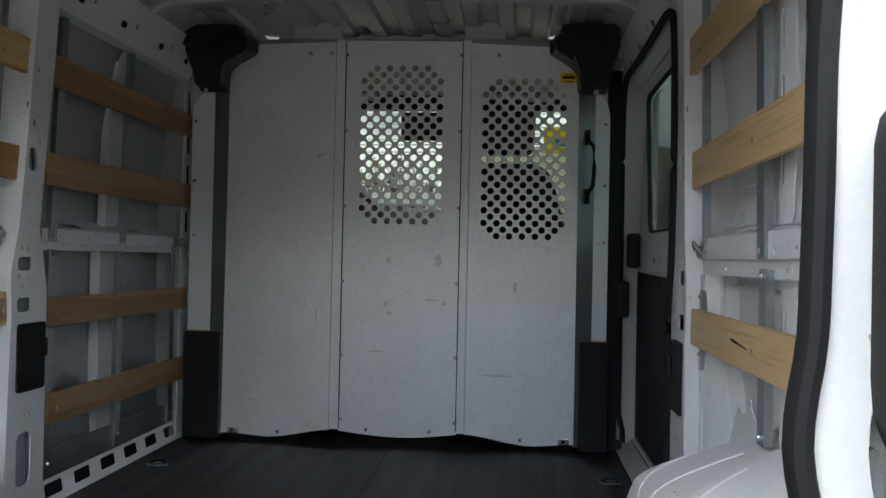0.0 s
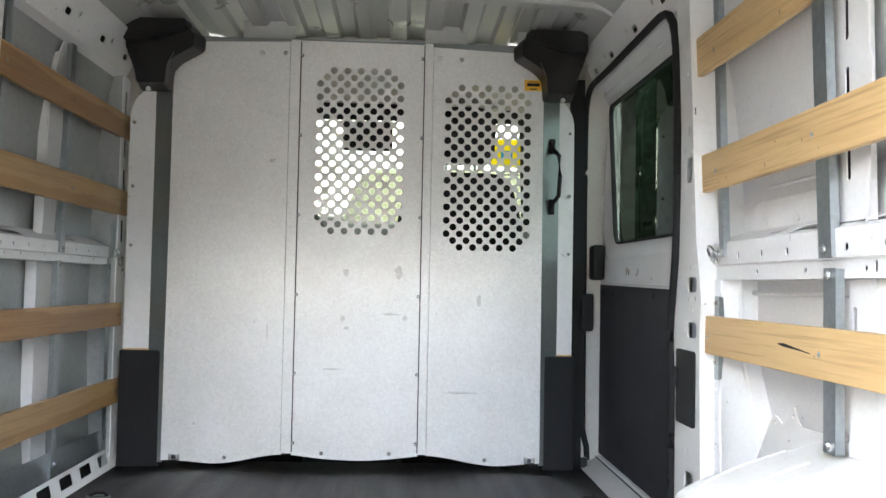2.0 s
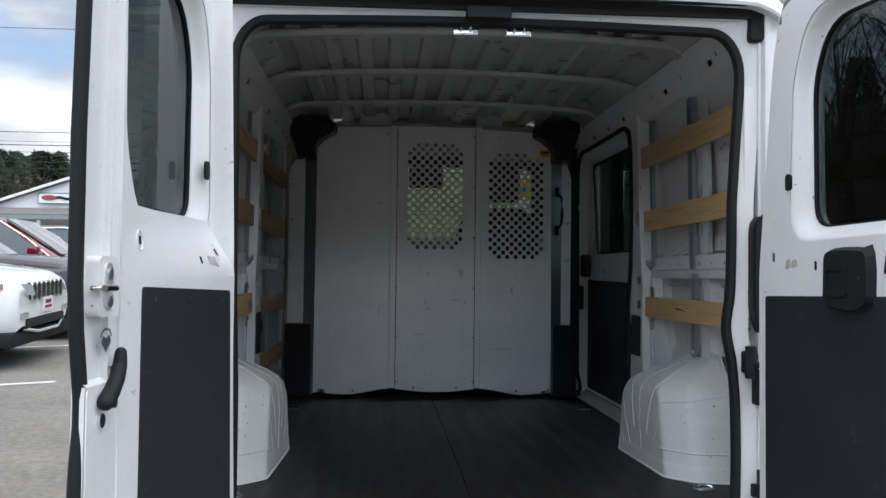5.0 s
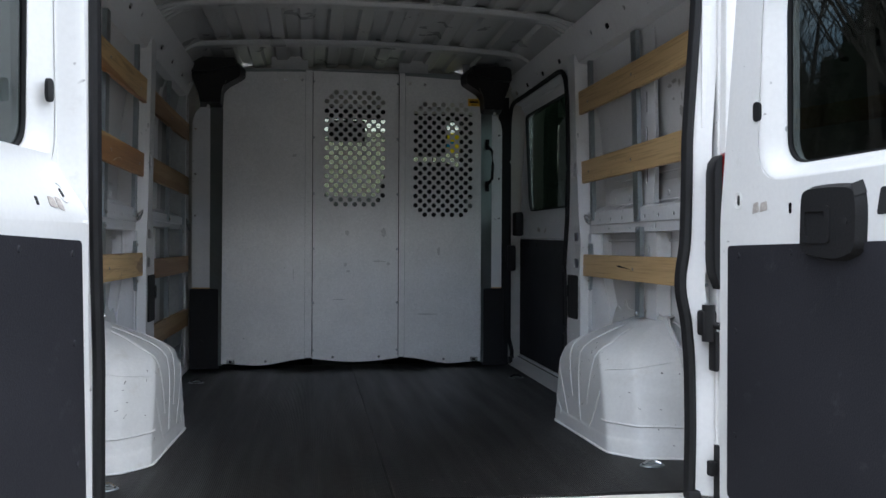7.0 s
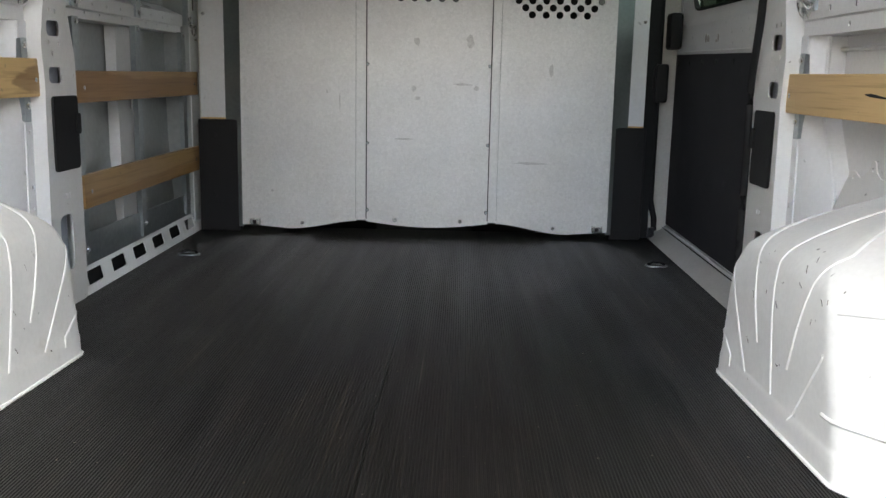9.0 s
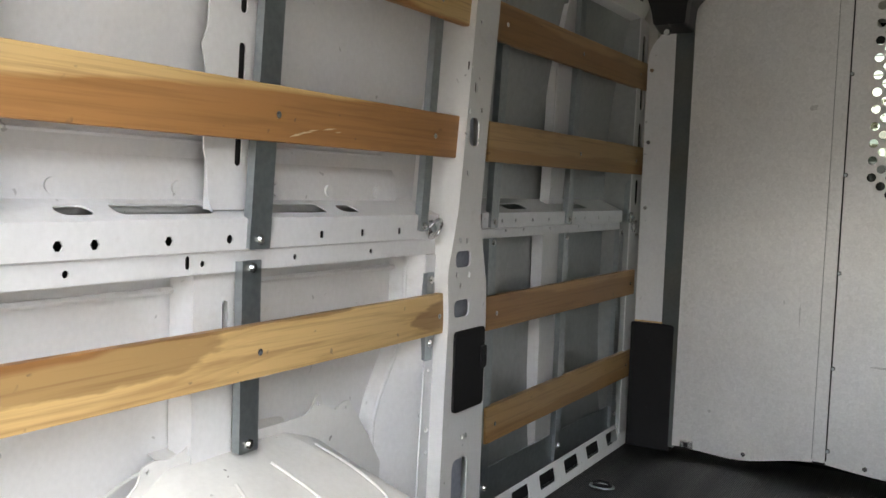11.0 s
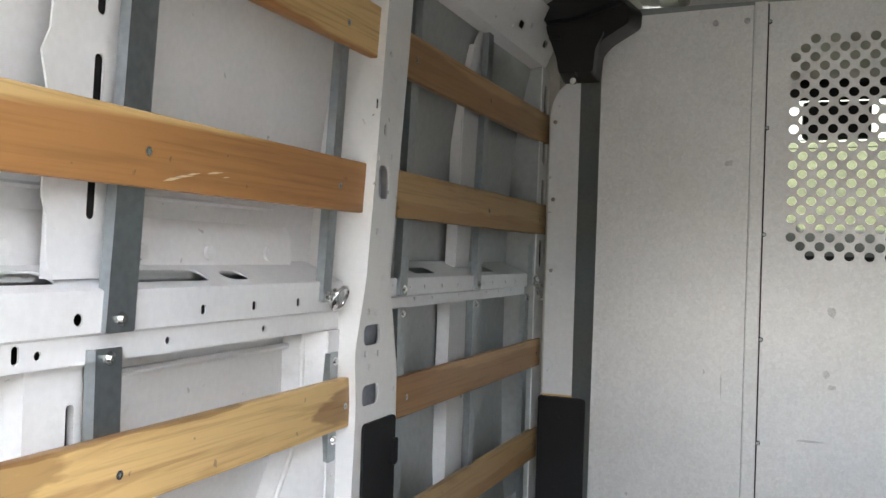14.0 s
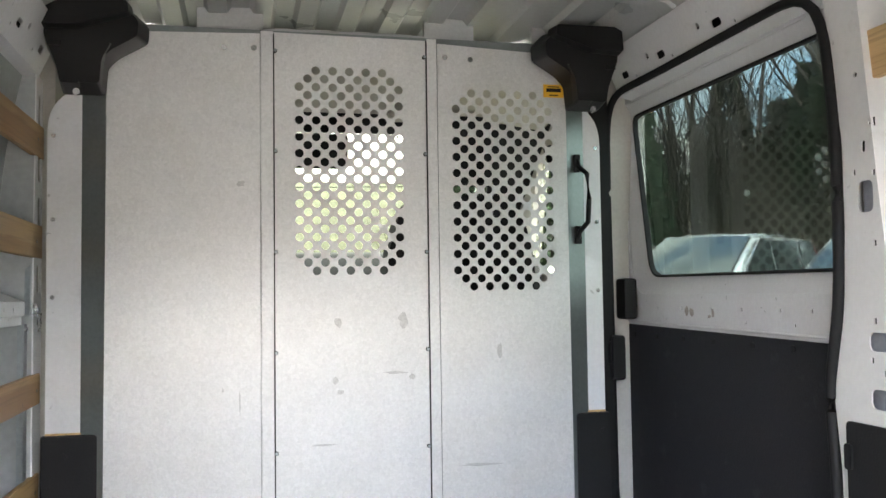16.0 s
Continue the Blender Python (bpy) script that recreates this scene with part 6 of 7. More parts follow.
# ---- rear doors ----
def rear_door(s, hinge, turn, lock):
    """A rear wing door, open; u runs from the hinge to the free edge, z up, the inner face towards the middle."""
    e = empty("rear_door", "white steel rear door standing open, with a tinted window and black lining panel", "door", "rear doors", at=(*hinge, 0), turn=turn)
    p = lambda u, v, w: (s * w, -u, v)
    L = 0.985 if s < 0 else 0.880
    lo = 0.885 if s < 0 else L
    h0 = 0.045 if s < 0 else 0.068
    top0, top1 = (0.10, 0.055) if s < 0 else (0.185, 0.138)
    # the lower half of the left door stands proud of its window frame
    front = (lambda u: min(-0.003, -0.0666 + 0.108 * (u - 0.2075))) if s < 0 else (lambda u: 0.0)
    q = lambda u, v, w: p(u, v, w + front(u) * (1 - smooth_step(0.735, 0.883, v)))
    lip = 0.837
    outer = rounded([(h0, 0.03), (0.13, 0.0), (0.30, -0.025), (lo, -0.065), (lo, 0.42), (lo + 0.002, 0.70), (lo + 0.002, 1.0), (lo - 0.01, 1.56), (top0, 1.56), (top1, 1.40), (h0 + (-0.005 if s > 0 else -0.008), 0.76)], [0.02, 0.04, 0.04, 0.02, 0.06, 0.05, 0, 0.05, 0.06, 0.1, 0.05], 5)
    face = rounded([(h0, 0.03), (0.13, 0.0), (0.30, -0.025), (L, -0.065), (L, 0.525), (lip + 0.02, 0.525), (lip, 0.56), (lip, 1.0), (lip, 1.535), (top0, 1.54), (top1, 1.40), (h0 + (-0.005 if s > 0 else -0.008), 0.76)], [0.02, 0.04, 0.04, 0.02, 0.02, 0.01, 0.02, 0, 0.02, 0.06, 0.1, 0.05], 5)
    rim = rounded([(0.215, 0.845), (0.75, 0.858), (0.822, 1.02), (0.832, 1.49), (0.31, 1.49), (0.235, 1.30)], [0.10, 0.08, 0.06, 0.04, 0.10, 0.06], 6)
    win = rounded([(0.278, 0.885), (0.765, 0.895), (0.838, 1.04), (0.845, 1.455), (0.345, 1.455), (0.272, 1.30)], [0.07, 0.04, 0.06, 0.03, 0.09, 0.06], 6)
    small = [rrect(u - 0.007, u + 0.007, z - 0.013, z + 0.013, 0.006) for u, z in (((0.15, 1.50), (0.09, 1.20)) if s < 0 else ((0.140, 0.807), (0.340, 0.781), (0.749, 0.823), (0.175, 1.494)))]
    bm = bmesh.new()
    plate(bm, face, [rim, *small], 0.0, 0.003, p)
    plate(bm, [(lip - 0.004, 0.515), (L, 0.515), (L + 0.010, 0.70), (L + 0.006, 1.0), (L - 0.02, 1.54), (lip - 0.004, 1.54)], [], 0.016, 0.019, p)
    sheet(bm, [[p(lip, 0.56, 0.001), p(lip, 1.54, 0.001)], [p(lip + 0.006, 0.55, 0.017), p(lip + 0.006, 1.54, 0.017)]])
    sheet(bm, [[p(lip + 0.01, 0.5255, 0.001), p(L, 0.5255, 0.001)], [p(lip + 0.005, 0.535, 0.017), p(L, 0.535, 0.017)]])
    n = len(rim)
    mid = lambda q, r, f: [x + (y - x) * f for x, y in zip(q, r)]
    for i in range(n):
        a, b, c, d = rim[i], rim[(i + 1) % n], win[i], win[(i + 1) % n]
        sheet(bm, [[p(*mid(a, c, f), 0.003 + 0.037 * smooth_step(0, 1, f)), p(*mid(b, d, f), 0.003 + 0.037 * smooth_step(0, 1, f))] for f in [k / 8 for k in range(9)]])
    plate(bm, outer, [win], 0.055, 0.075, p)
    k = len(outer)
    for i in range(k):
        a, b = outer[i], outer[(i + 1) % k]
        sheet(bm, [[p(*a, 0.003), p(*b, 0.003)], [p(*a, 0.055), p(*b, 0.055)]])
    if s < 0:
        low = rounded([(0.180, 0.06), (0.225, 0.035), (0.42, 0.0), (0.70, -0.035), (0.76, -0.045), (0.84, -0.055), (0.84, 0.735), (0.75, 0.735), (0.60, 0.735), (0.40, 0.735), (0.2075, 0.735), (0.2075, 0.50)], [0.03, 0.03, 0.05, 0, 0, 0.01, 0, 0, 0, 0, 0, 0.1], 4)
        plate(bm, low, [], 0.0, 1.0, lambda u, v, w: p(u, v, front(u) * (1 - w) + 0.002 * w))
        us = [0.2075 + 0.6325 * i / 20 for i in range(21)]
        sheet(bm, [[p(u, 0.7345 + 0.1485 * k / 14, front(u) * (1 - smooth_step(0, 14, k)) + 0.0026 * k / 14) for u in us] for k in range(15)])
        sheet(bm, [[p(0.2075, 0.7345 + 0.1485 * k / 14, front(0.2075) * (1 - smooth_step(0, 14, k))) for k in range(15)], [p(0.2075, 0.7345 + 0.1485 * k / 14, 0.004) for k in range(15)]])
        plate(bm, [(0.80, -0.06), (L, -0.062), (L, 0.525), (0.80, 0.525)], [], 0.005, 0.018, p)
        # raised border along the hinge side, beside the window
        rows = []
        for k in range(17):
            z = 0.735 + 0.77 * k / 16
            u0, high = 0.213 + 0.020 * max(0.0, z - 0.845) / 0.455, -0.062 + 0.010 * k / 16
            rows.append([p(u0 - 0.016 * f, z, 0.003 + (high - 0.003) * smooth_step(0, 1, f)) for f in [i / 8 for i in range(9)]] + [p(u0 - 0.021, z, high + 0.004), p(u0 - 0.024, z, 0.004)])
        sheet(bm, rows)
    bmesh.ops.remove_doubles(bm, verts=bm.verts[:], dist=1e-4)
    part("door_shell", bm, WHITE, e)
    if s < 0:
        # black plates on the face give the shade of slots not cut here
        for u, z in ((0.283, 0.798), (0.412, 0.775), (0.745, 0.811)):
            b = bmesh.new()
            plate(b, rrect(u - 0.004, u + 0.004, z - 0.009, z + 0.009, 0.003), [], -0.0012, 0.001, q)
            part("slot", b, VOID, e)
    # black box inside the door, painted shade for its openings
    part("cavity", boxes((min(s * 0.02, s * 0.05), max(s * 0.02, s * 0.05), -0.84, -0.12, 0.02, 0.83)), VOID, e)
    bm = bmesh.new()
    inner = [(u + (0.56 - u) * 0.018, v + (1.17 - v) * 0.018) for u, v in win]
    plate(bm, win, [inner], 0.041, 0.052, p)
    part("window_seal", bm, RUBBER, e)
    bm = bmesh.new()
    plate(bm, win, [], 0.048, 0.053, p)
    part("window_pane", bm, GLASS_DARK, e, "dark tinted rear window")
    # free edge: thick overlap seal on the left door, a thin one on the right
    bm = bmesh.new()
    prof = [(L, -0.06), (L - 0.002, 0.28), (L - 0.010, 0.38), (L - 0.022, 0.45), (L - 0.022, 0.50), (L - 0.010, 0.56), (L + 0.004, 0.63), (L + 0.012, 0.72), (L + 0.012, 1.0), (L - 0.012, 1.54)] if s < 0 else [(L, -0.06), (L, 0.30), (L - 0.002, 0.48), (L + 0.004, 0.58), (L + 0.014, 0.70), (L + 0.014, 1.0), (L - 0.012, 1.54)]
    ru, rw = (0.020, 0.013) if s < 0 else (0.006, 0.010)
    cw = 0.020 if s < 0 else 0.074
    sheet(bm, [[p(u + 0.004 + ru * math.cos(a), z, cw + rw * math.sin(a)) for a in [2 * math.pi * i / 14 for i in range(15)]] for u, z in prof])
    bmesh.ops.remove_doubles(bm, verts=bm.verts[:], dist=1e-5)
    part("edge_seal", bm, RUBBER, e, "black rubber seal along the free edge")
    bm = bmesh.new()
    pan = rounded([(0.222, 0.090), (0.29, 0.050), (0.742, -0.045), (0.742, 0.711), (0.2485, 0.697)], [0.012, 0.02, 0.012, 0.012, 0.012], 3) if s < 0 else rounded([(0.107, 0.060), (0.17, 0.036), (0.767, -0.030), (0.767, 0.707), (0.104, 0.694)], [0.012, 0.02, 0.012, 0.012, 0.012], 3)
    plate(bm, pan, [], -0.005, -0.0003, q)
    lp = part("lining_panel", bm, BOARD, e, "black hardboard lining panel with rivets")
    um = 0.742 if s < 0 else 0.767
    for u, z in ((0.15 if s > 0 else 0.29, 0.67), (0.35 if s > 0 else 0.50, 0.68), (um - 0.06, 0.68), (um - 0.03, 0.52), (um - 0.03, 0.27), (um - 0.03, 0.05), (0.14 if s > 0 else 0.28, 0.48), (0.14 if s > 0 else 0.26, 0.22)):
        b = bmesh.new()
        rod(b, q(u, z, -0.004), q(u, z, -0.0068), 0.0085, 12, 0.006)
        part("rivet", b, BOARD, lp)
    b = bmesh.new()
    plate(b, rrect(0.238, 0.272, 0.993, 1.043, 0.014) if s < 0 else rrect(0.202, 0.228, 0.995, 1.043, 0.012), [], -0.003, 0.004, p)
    part("rubber_plug", b, RUBBER, e)
    # smear where a label was
    b = bmesh.new()
    lu, lz = (0.305, 0.773) if s < 0 else (0.200, 0.786)
    for du, dz, w, h in ((0.0, 0.0, 0.026, 0.015), (0.029, 0.002, 0.030, 0.013)):
        plate(b, rounded([(lu + du, lz + dz - h), (lu + du + w, lz + dz - h * 0.6), (lu + du + w * 0.9, lz + dz + h), (lu + du + 0.004, lz + dz + h * 0.7)], 0.004, 2), [], -0.0012, 0.0, q)
    part("label_remains", b, LABEL_GLUE, e, "grey remains of a torn label")
    for u, z in (((0.283, 0.798), (0.745, 0.811)) if s < 0 else ((0.140, 0.807), (0.749, 0.823))):
        b = bmesh.new()
        tube(b, [q(u + 0.017 * math.cos(a), z + 0.021 * math.sin(a), 0.0006) for a in [i * 2 * math.pi / 20 for i in range(20)]], 0.0018, 6, closed=True)
        part("pressed_rim", b, WHITE, e)
    if lock == "left":
        b = bmesh.new()
        plate(b, rounded([(0.872, 0.655), (0.968, 0.655), (0.968, 0.772), (0.878, 0.772)], 0.015, 4), [], -0.012, 0.018, p)
        blk = part("latch_block", b, WHITE, e, "white latch block")
        b = bmesh.new()
        plate(b, rrect(0.912, 0.950, 0.668, 0.760, 0.018), [], -0.016, -0.011, p)
        part("latch_plate", b, SHEET, blk)
        for z in (0.685, 0.738):
            b = bmesh.new()
            rod(b, p(0.931, z, -0.016), p(0.931, z, -0.020), 0.011, 12)
            rod(b, p(0.931, z, -0.020), p(0.931, z, -0.0205), 0.005, 10)
            part("screw", b, STEEL, blk)
        b = bmesh.new()
        rod(b, p(0.945, 0.711, -0.034), p(0.998, 0.711, -0.034), 0.0065, 12)
        rod(b, p(0.948, 0.711, -0.010), p(0.948, 0.711, -0.036), 0.0065, 10)
        rod(b, p(0.976, 0.711, 0.0), p(0.976, 0.711, -0.036), 0.0065, 10)
        part("striker_bar", b, CHROME, blk)
        # round emblem-like sticker drawn as plain strokes
        b = bmesh.new()
        plate(b, [(0.905 + 0.030 * math.cos(a), 0.607 + 0.026 * math.sin(a)) for a in [radians(20 + 140 * i / 10) for i in range(11)]] + [(0.905 + 0.026 * math.cos(a), 0.607 + 0.022 * math.sin(a)) for a in [radians(160 - 140 * i / 10) for i in range(11)]], [], -0.0015, 0.0, p)
        plate(b, [(0.905, 0.585), (0.928, 0.605), (0.920, 0.618), (0.905, 0.612), (0.890, 0.618), (0.882, 0.605)], [], -0.0015, 0.0, p)
        part("sticker", b, STEEL, e, "small grey sticker")
        b = bmesh.new()
        path = [(0.862, 0.580, 0.012), (0.866, 0.556, 0.0145), (0.880, 0.530, 0.016), (0.904, 0.508, 0.0165), (0.932, 0.492, 0.017)]
        for (u0, z0, r0), (u1, z1, r1) in zip(path, path[1:]):
            rod(b, p(u0, z0, -0.014), p(u1, z1, -0.014), r0, 14, r1)
        for u, z, r0 in path:
            bmesh.ops.create_uvsphere(b, u_segments=14, v_segments=8, radius=r0, matrix=Matrix.Translation(p(u, z, -0.014)))
        rod(b, p(0.932, 0.492, -0.010), p(0.932, 0.492, -0.033), 0.011, 14)
        part("grab_handle", b, BLACK, e, "black moulded grab handle")
        b = bmesh.new()
        rod(b, p(0.925, 0.455, 0.0), p(0.925, 0.455, -0.006), 0.014, 14)
        part("stop_bolt", b, CHROME, e)
    else:
        b = bmesh.new()
        body = rounded([(0.395, 0.676), (0.470, 0.660), (0.552, 0.660), (0.584, 0.684), (0.588, 0.795), (0.576, 0.822), (0.490, 0.830), (0.400, 0.824)], [0.02, 0.05, 0.04, 0.02, 0.04, 0.02, 0.06, 0.025], 4)
        plate(b, body, [], -0.024, 0.0, p)
        for v in b.verts:
            if abs(v.co.x) > 0.015:
                v.co.y = -0.498 + (v.co.y + 0.498) * 0.90
                v.co.z = 0.735 + (v.co.z - 0.735) * 0.90
        hb = part("latch_cover", b, BLACK, e, "black moulded inner latch cover")
        b = bmesh.new()
        plate(b, rrect(0.415, 0.505, 0.70, 0.78, 0.01), [rrect(0.428, 0.492, 0.713, 0.768, 0.006)], -0.029, -0.022, p)
        part("latch_lever", b, BLACK, hb)
        # black disc for the shade in a small hole of the cover
        b = bmesh.new()
        rod(b, p(0.548, 0.745, -0.023), p(0.548, 0.745, -0.0255), 0.007, 10)
        part("screw", b, VOID, hb)
        # black plate on the face, painted as the pocket's inner shade
        b = bmesh.new()
        plate(b, rounded([(0.611, 0.757), (0.702, 0.763), (0.720, 0.813), (0.622, 0.813)], 0.008, 3), [], -0.0015, 0.004, p)
        part("pocket", b, VOID, e, "black plate drawn for the shade in an open pocket")
        # latch on the edge of the door
        # black block on the door edge, shade of the latch opening
        part("latch_hole", boxes((s * 0.010, s * 0.034, -L - 0.004, -L + 0.010, 0.695, 0.750), bevel=0.002), VOID, e)
        b = bmesh.new()
        rod(b, (s * 0.022, -L - 0.010, 0.722), (s * 0.060, -L - 0.010, 0.722), 0.009, 12)
        rod(b, (s * 0.058, -L + 0.002, 0.722), (s * 0.058, -L - 0.014, 0.722), 0.011, 10)
        part("latch_bolt", b, CHROME, e)
        for w, z in ((0.030, 0.785), (0.052, 0.785), (0.046, 0.655)):
            b = bmesh.new()
            rod(b, (s * w, -L + 0.001, z), (s * w, -L - 0.005, z), 0.008, 12)
            part("screw", b, STEEL, e)
    return e


rear_door(-1, (-0.775, 1.14), -5.6, "left")
rear_door(1, (0.793, 1.13), 7.9, "right")
for s in (-1, 1):
    h = empty("door_check", "black door check with a short arm on the rear post", "door check", "door checks on the rear posts", at=(s * 0.832, 1.212, 0.482))
    part("check_body", boxes((-0.022, 0.022, -0.022, 0.02, -0.035, 0.035), bevel=0.008), BLACK, h)
    b = bmesh.new()
    rod(b, (0, -0.012, -0.05), (0, -0.012, 0.05), 0.018, 12)
    part("check_drum", b, BLACK, h)
    b = bmesh.new()
    rod(b, (s * 0.01, -0.02, -0.005), (s * 0.055, -0.07, -0.012), 0.010, 12)
    part("arm", b, BLACK, h)


# ---- dust and crumbs on the mat ----
def crumbs():
    r = random.Random(21)
    bm = bmesh.new()
    for _ in range(230):
        x, y = r.uniform(-0.68, 0.68), 1.32 + 2.5 * r.random() ** 1.6
        k = r.uniform(0.0006, 0.0016)
        a = r.uniform(0, 6.3)
        l = k * (1 + 3 * r.random() ** 4)
        dx, dy = math.cos(a) * l, math.sin(a) * l
        v = [bm.verts.new(c) for c in ((x - dx - dy * 0.4, y - dy + dx * 0.4, 0.0008), (x + dx, y + dy, 0.0008), (x + dy * 0.6, y - dx * 0.6, 0.0008), (x, y, 0.0008 + k))]
        for f in ((0, 1, 3), (1, 2, 3), (2, 0, 3), (0, 2, 1)):
            bm.faces.new([v[q] for q in f])
    tagged(part("crumbs", bm, CRUMB, smooth=0), "pale crumbs and lint scattered on the rubber mat", "debris", kind="stuff")


CRUMB = material("pale_crumbs", (0.30, 0.27, 0.23), rough=0.9, vary=0.3, bump=0.0)
crumbs()




# ---- cab in front of the partition ----
def build_cab():
    c = empty("cab", "driver's cab of the van, seen through the perforated partition", "cab", kind="structure")
    part("cab_floor", boxes((-0.98, 0.98, 4.10, 5.75, -0.14, -0.05)), RUBBER, c)
    for s in (-1, 1):
        p = side(s, 0.985)
        bm = bmesh.new()
        win = rounded([(4.42, 0.93), (5.25, 0.93), (5.05, 1.46), (4.45, 1.50)], 0.06, 4)
        plate(bm, [(4.10, -0.14), (5.75, -0.14), (5.75, 0.95), (5.55, 1.05), (5.0, 1.62), (4.10, 1.66)], [win], 0.0, 0.06, p)
        part("cab_side", bm, LINER, c)
        bm = bmesh.new()
        plate(bm, win, [], 0.025, 0.03, p)
        part("side_pane", bm, GLASS_CLEAR, c).visible_shadow = False
        part("b_pillar", boxes((min(s * 0.90, s * 1.05), max(s * 0.90, s * 1.05), 4.075, 4.30, -0.1, 1.70)), LINER, c)
        part("upper_side", boxes((min(s * 0.86, s * 1.0), max(s * 0.86, s * 1.0), 3.98, 5.0, 1.60, 1.74)), LINER, c)
    # windscreen with a pale surround
    ws = lambda u, v, w: (u, 5.72 - 0.80 * v - 0.6 * w, 1.02 + 0.56 * v - 0.8 * w)
    bm = bmesh.new()
    hole = rounded([(-0.86, 0.05), (0.86, 0.05), (0.74, 0.96), (-0.74, 0.96)], 0.06, 4)
    plate(bm, [(-1.0, -0.03), (1.0, -0.03), (1.0, 1.05), (-1.0, 1.05)], [hole], 0, 0.03, ws)
    part("screen_surround", bm, BLACK, c)
    bm = bmesh.new()
    plate(bm, hole, [], 0.012, 0.016, ws)
    part("windscreen", bm, GLASS_CLEAR, c).visible_shadow = False
    part("firewall", boxes((-1.0, 1.0, 5.66, 5.76, -0.14, 1.03)), BLACK, c)
    bm = bmesh.new()
    prof = [(5.66, 1.02), (5.30, 1.045), (5.08, 1.02), (4.98, 0.93), (5.02, 0.75), (5.10, 0.45), (5.66, 0.40)]
    sheet(bm, [[(x, y, z + (0.03 if -0.65 < x < -0.15 and z > 0.9 else 0)) for y, z in prof] for x in (-0.97, -0.66, -0.64, -0.16, -0.14, 0.97)])
    part("dashboard", bm, FABRIC, c)
    bm = bmesh.new()
    lining = lambda x, y: 1.74 - 0.05 * (x / 0.9) ** 2 - 0.14 * (y - 4.0)
    sheet(bm, [[(x, 4.205, roof_z(x) + 0.03)] + [(x, y, lining(x, y)) for y in (4.21, 4.5, 4.8, 4.97)] for x in (-0.95, -0.5, 0, 0.5, 0.95)])
    part("headliner", bm, LINER, c, "pale cloth headliner")
    for x in (-0.45, 0.45):
        part("sun_visor", boxes((x - 0.2, x + 0.2, 4.76, 4.95, 1.575, 1.60), bevel=0.01), LINER, c)
    b = bmesh.new()
    rod(b, (-0.02, 4.98, 1.60), (-0.02, 4.97, 1.50), 0.012, 8)
    part("mirror_stem", b, BLACK, c)
    part("mirror", boxes((-0.145, 0.105, 4.955, 4.985, 1.385, 1.535), bevel=0.014), BLACK, c, "black rear-view mirror")
    b = bmesh.new()
    ring = [Matrix.Rotation(radians(-30), 3, "X") @ Vector((0.20 * math.cos(a), 0, 0.20 * math.sin(a))) + Vector((-0.42, 4.83, 0.93)) for a in [i * 2 * math.pi / 28 for i in range(28)]]
    tube(b, ring, 0.016, 8, closed=True)
    part("steering_wheel", b, BLACK, c, "black steering wheel")
    part("hang_tag", boxes((0.60, 0.76, 5.02, 5.024, 1.33, 1.47)), bpy.data.materials["yellow_card"], c, "yellow card behind the windscreen")
    part("hang_tag_spot", boxes((0.66, 0.72, 5.016, 5.0195, 1.37, 1.41)), bpy.data.materials["blue_spot"], c)
    for s in (-1, 1):
        bm = bmesh.new()
        plate(bm, [(s * 0.93, 0.70), (s * 0.90, 0.70), (s * 0.70, 1.36), (s * 0.73, 1.37)], [], 0, 0.004, back(4.16))
        part("seat_belt", bm, FABRIC, c)


def seat(x):
    e = empty("front_seat", "black cloth front seat with a headrest", "seat", "front seats", at=(x, 4.30, 0))
    part("cushion", boxes((-0.25, 0.25, 0.02, 0.52, 0.20, 0.42), bevel=0.05), FABRIC, e)
    part("seat_base", boxes((-0.22, 0.22, 0.02, 0.5, -0.052, 0.21), bevel=0.01), BLACK, e)
    bm = bmesh.new()
    out = rounded([(-0.25, 0.35), (0.25, 0.35), (0.27, 0.95), (0.20, 1.185), (-0.20, 1.185), (-0.27, 0.95)], [0.05, 0.05, 0.1, 0.09, 0.09, 0.1], 5)
    plate(bm, out, [], -0.10, 0.03, lambda u, v, w: (u, w - 0.06 * (v - 0.4), v))
    part("backrest", bm, FABRIC, e)
    bm = bmesh.new()
    plate(bm, rounded([(-0.135, 1.225), (0.135, 1.225), (0.145, 1.40), (0.10, 1.455), (-0.10, 1.455), (-0.145, 1.40)], 0.04, 4), [], -0.17, -0.07, back(0.0))
    hr = part("headrest", bm, FABRIC, e)
    for dx in (-0.06, 0.06):
        b = bmesh.new()
        rod(b, (dx, -0.11, 1.10), (dx, -0.12, 1.25), 0.006, 8)
        part("headrest_post", b, CHROME, hr)


def card_material(name, color):
    """Thin card that lets some light through."""
    m = material(name, color, rough=0.6, vary=0.1, bump=0.0)
    nt = m.node_tree
    tl = nt.nodes.new("ShaderNodeBsdfTranslucent")
    tl.inputs["Color"].default_value = (*color, 1)
    mx = nt.nodes.new("ShaderNodeMixShader")
    out = nt.nodes["Material Output"]
    nt.links.new(nt.nodes["Principled BSDF"].outputs["BSDF"], mx.inputs[1])
    nt.links.new(tl.outputs["BSDF"], mx.inputs[2])
    nt.links.new(mx.outputs["Shader"], out.inputs["Surface"])


card_material("yellow_card", (0.90, 0.76, 0.02))
material("blue_spot", (0.02, 0.35, 0.65), rough=0.6, vary=0.1, bump=0.0)
build_cab()
seat(0.40)
seat(-0.46)

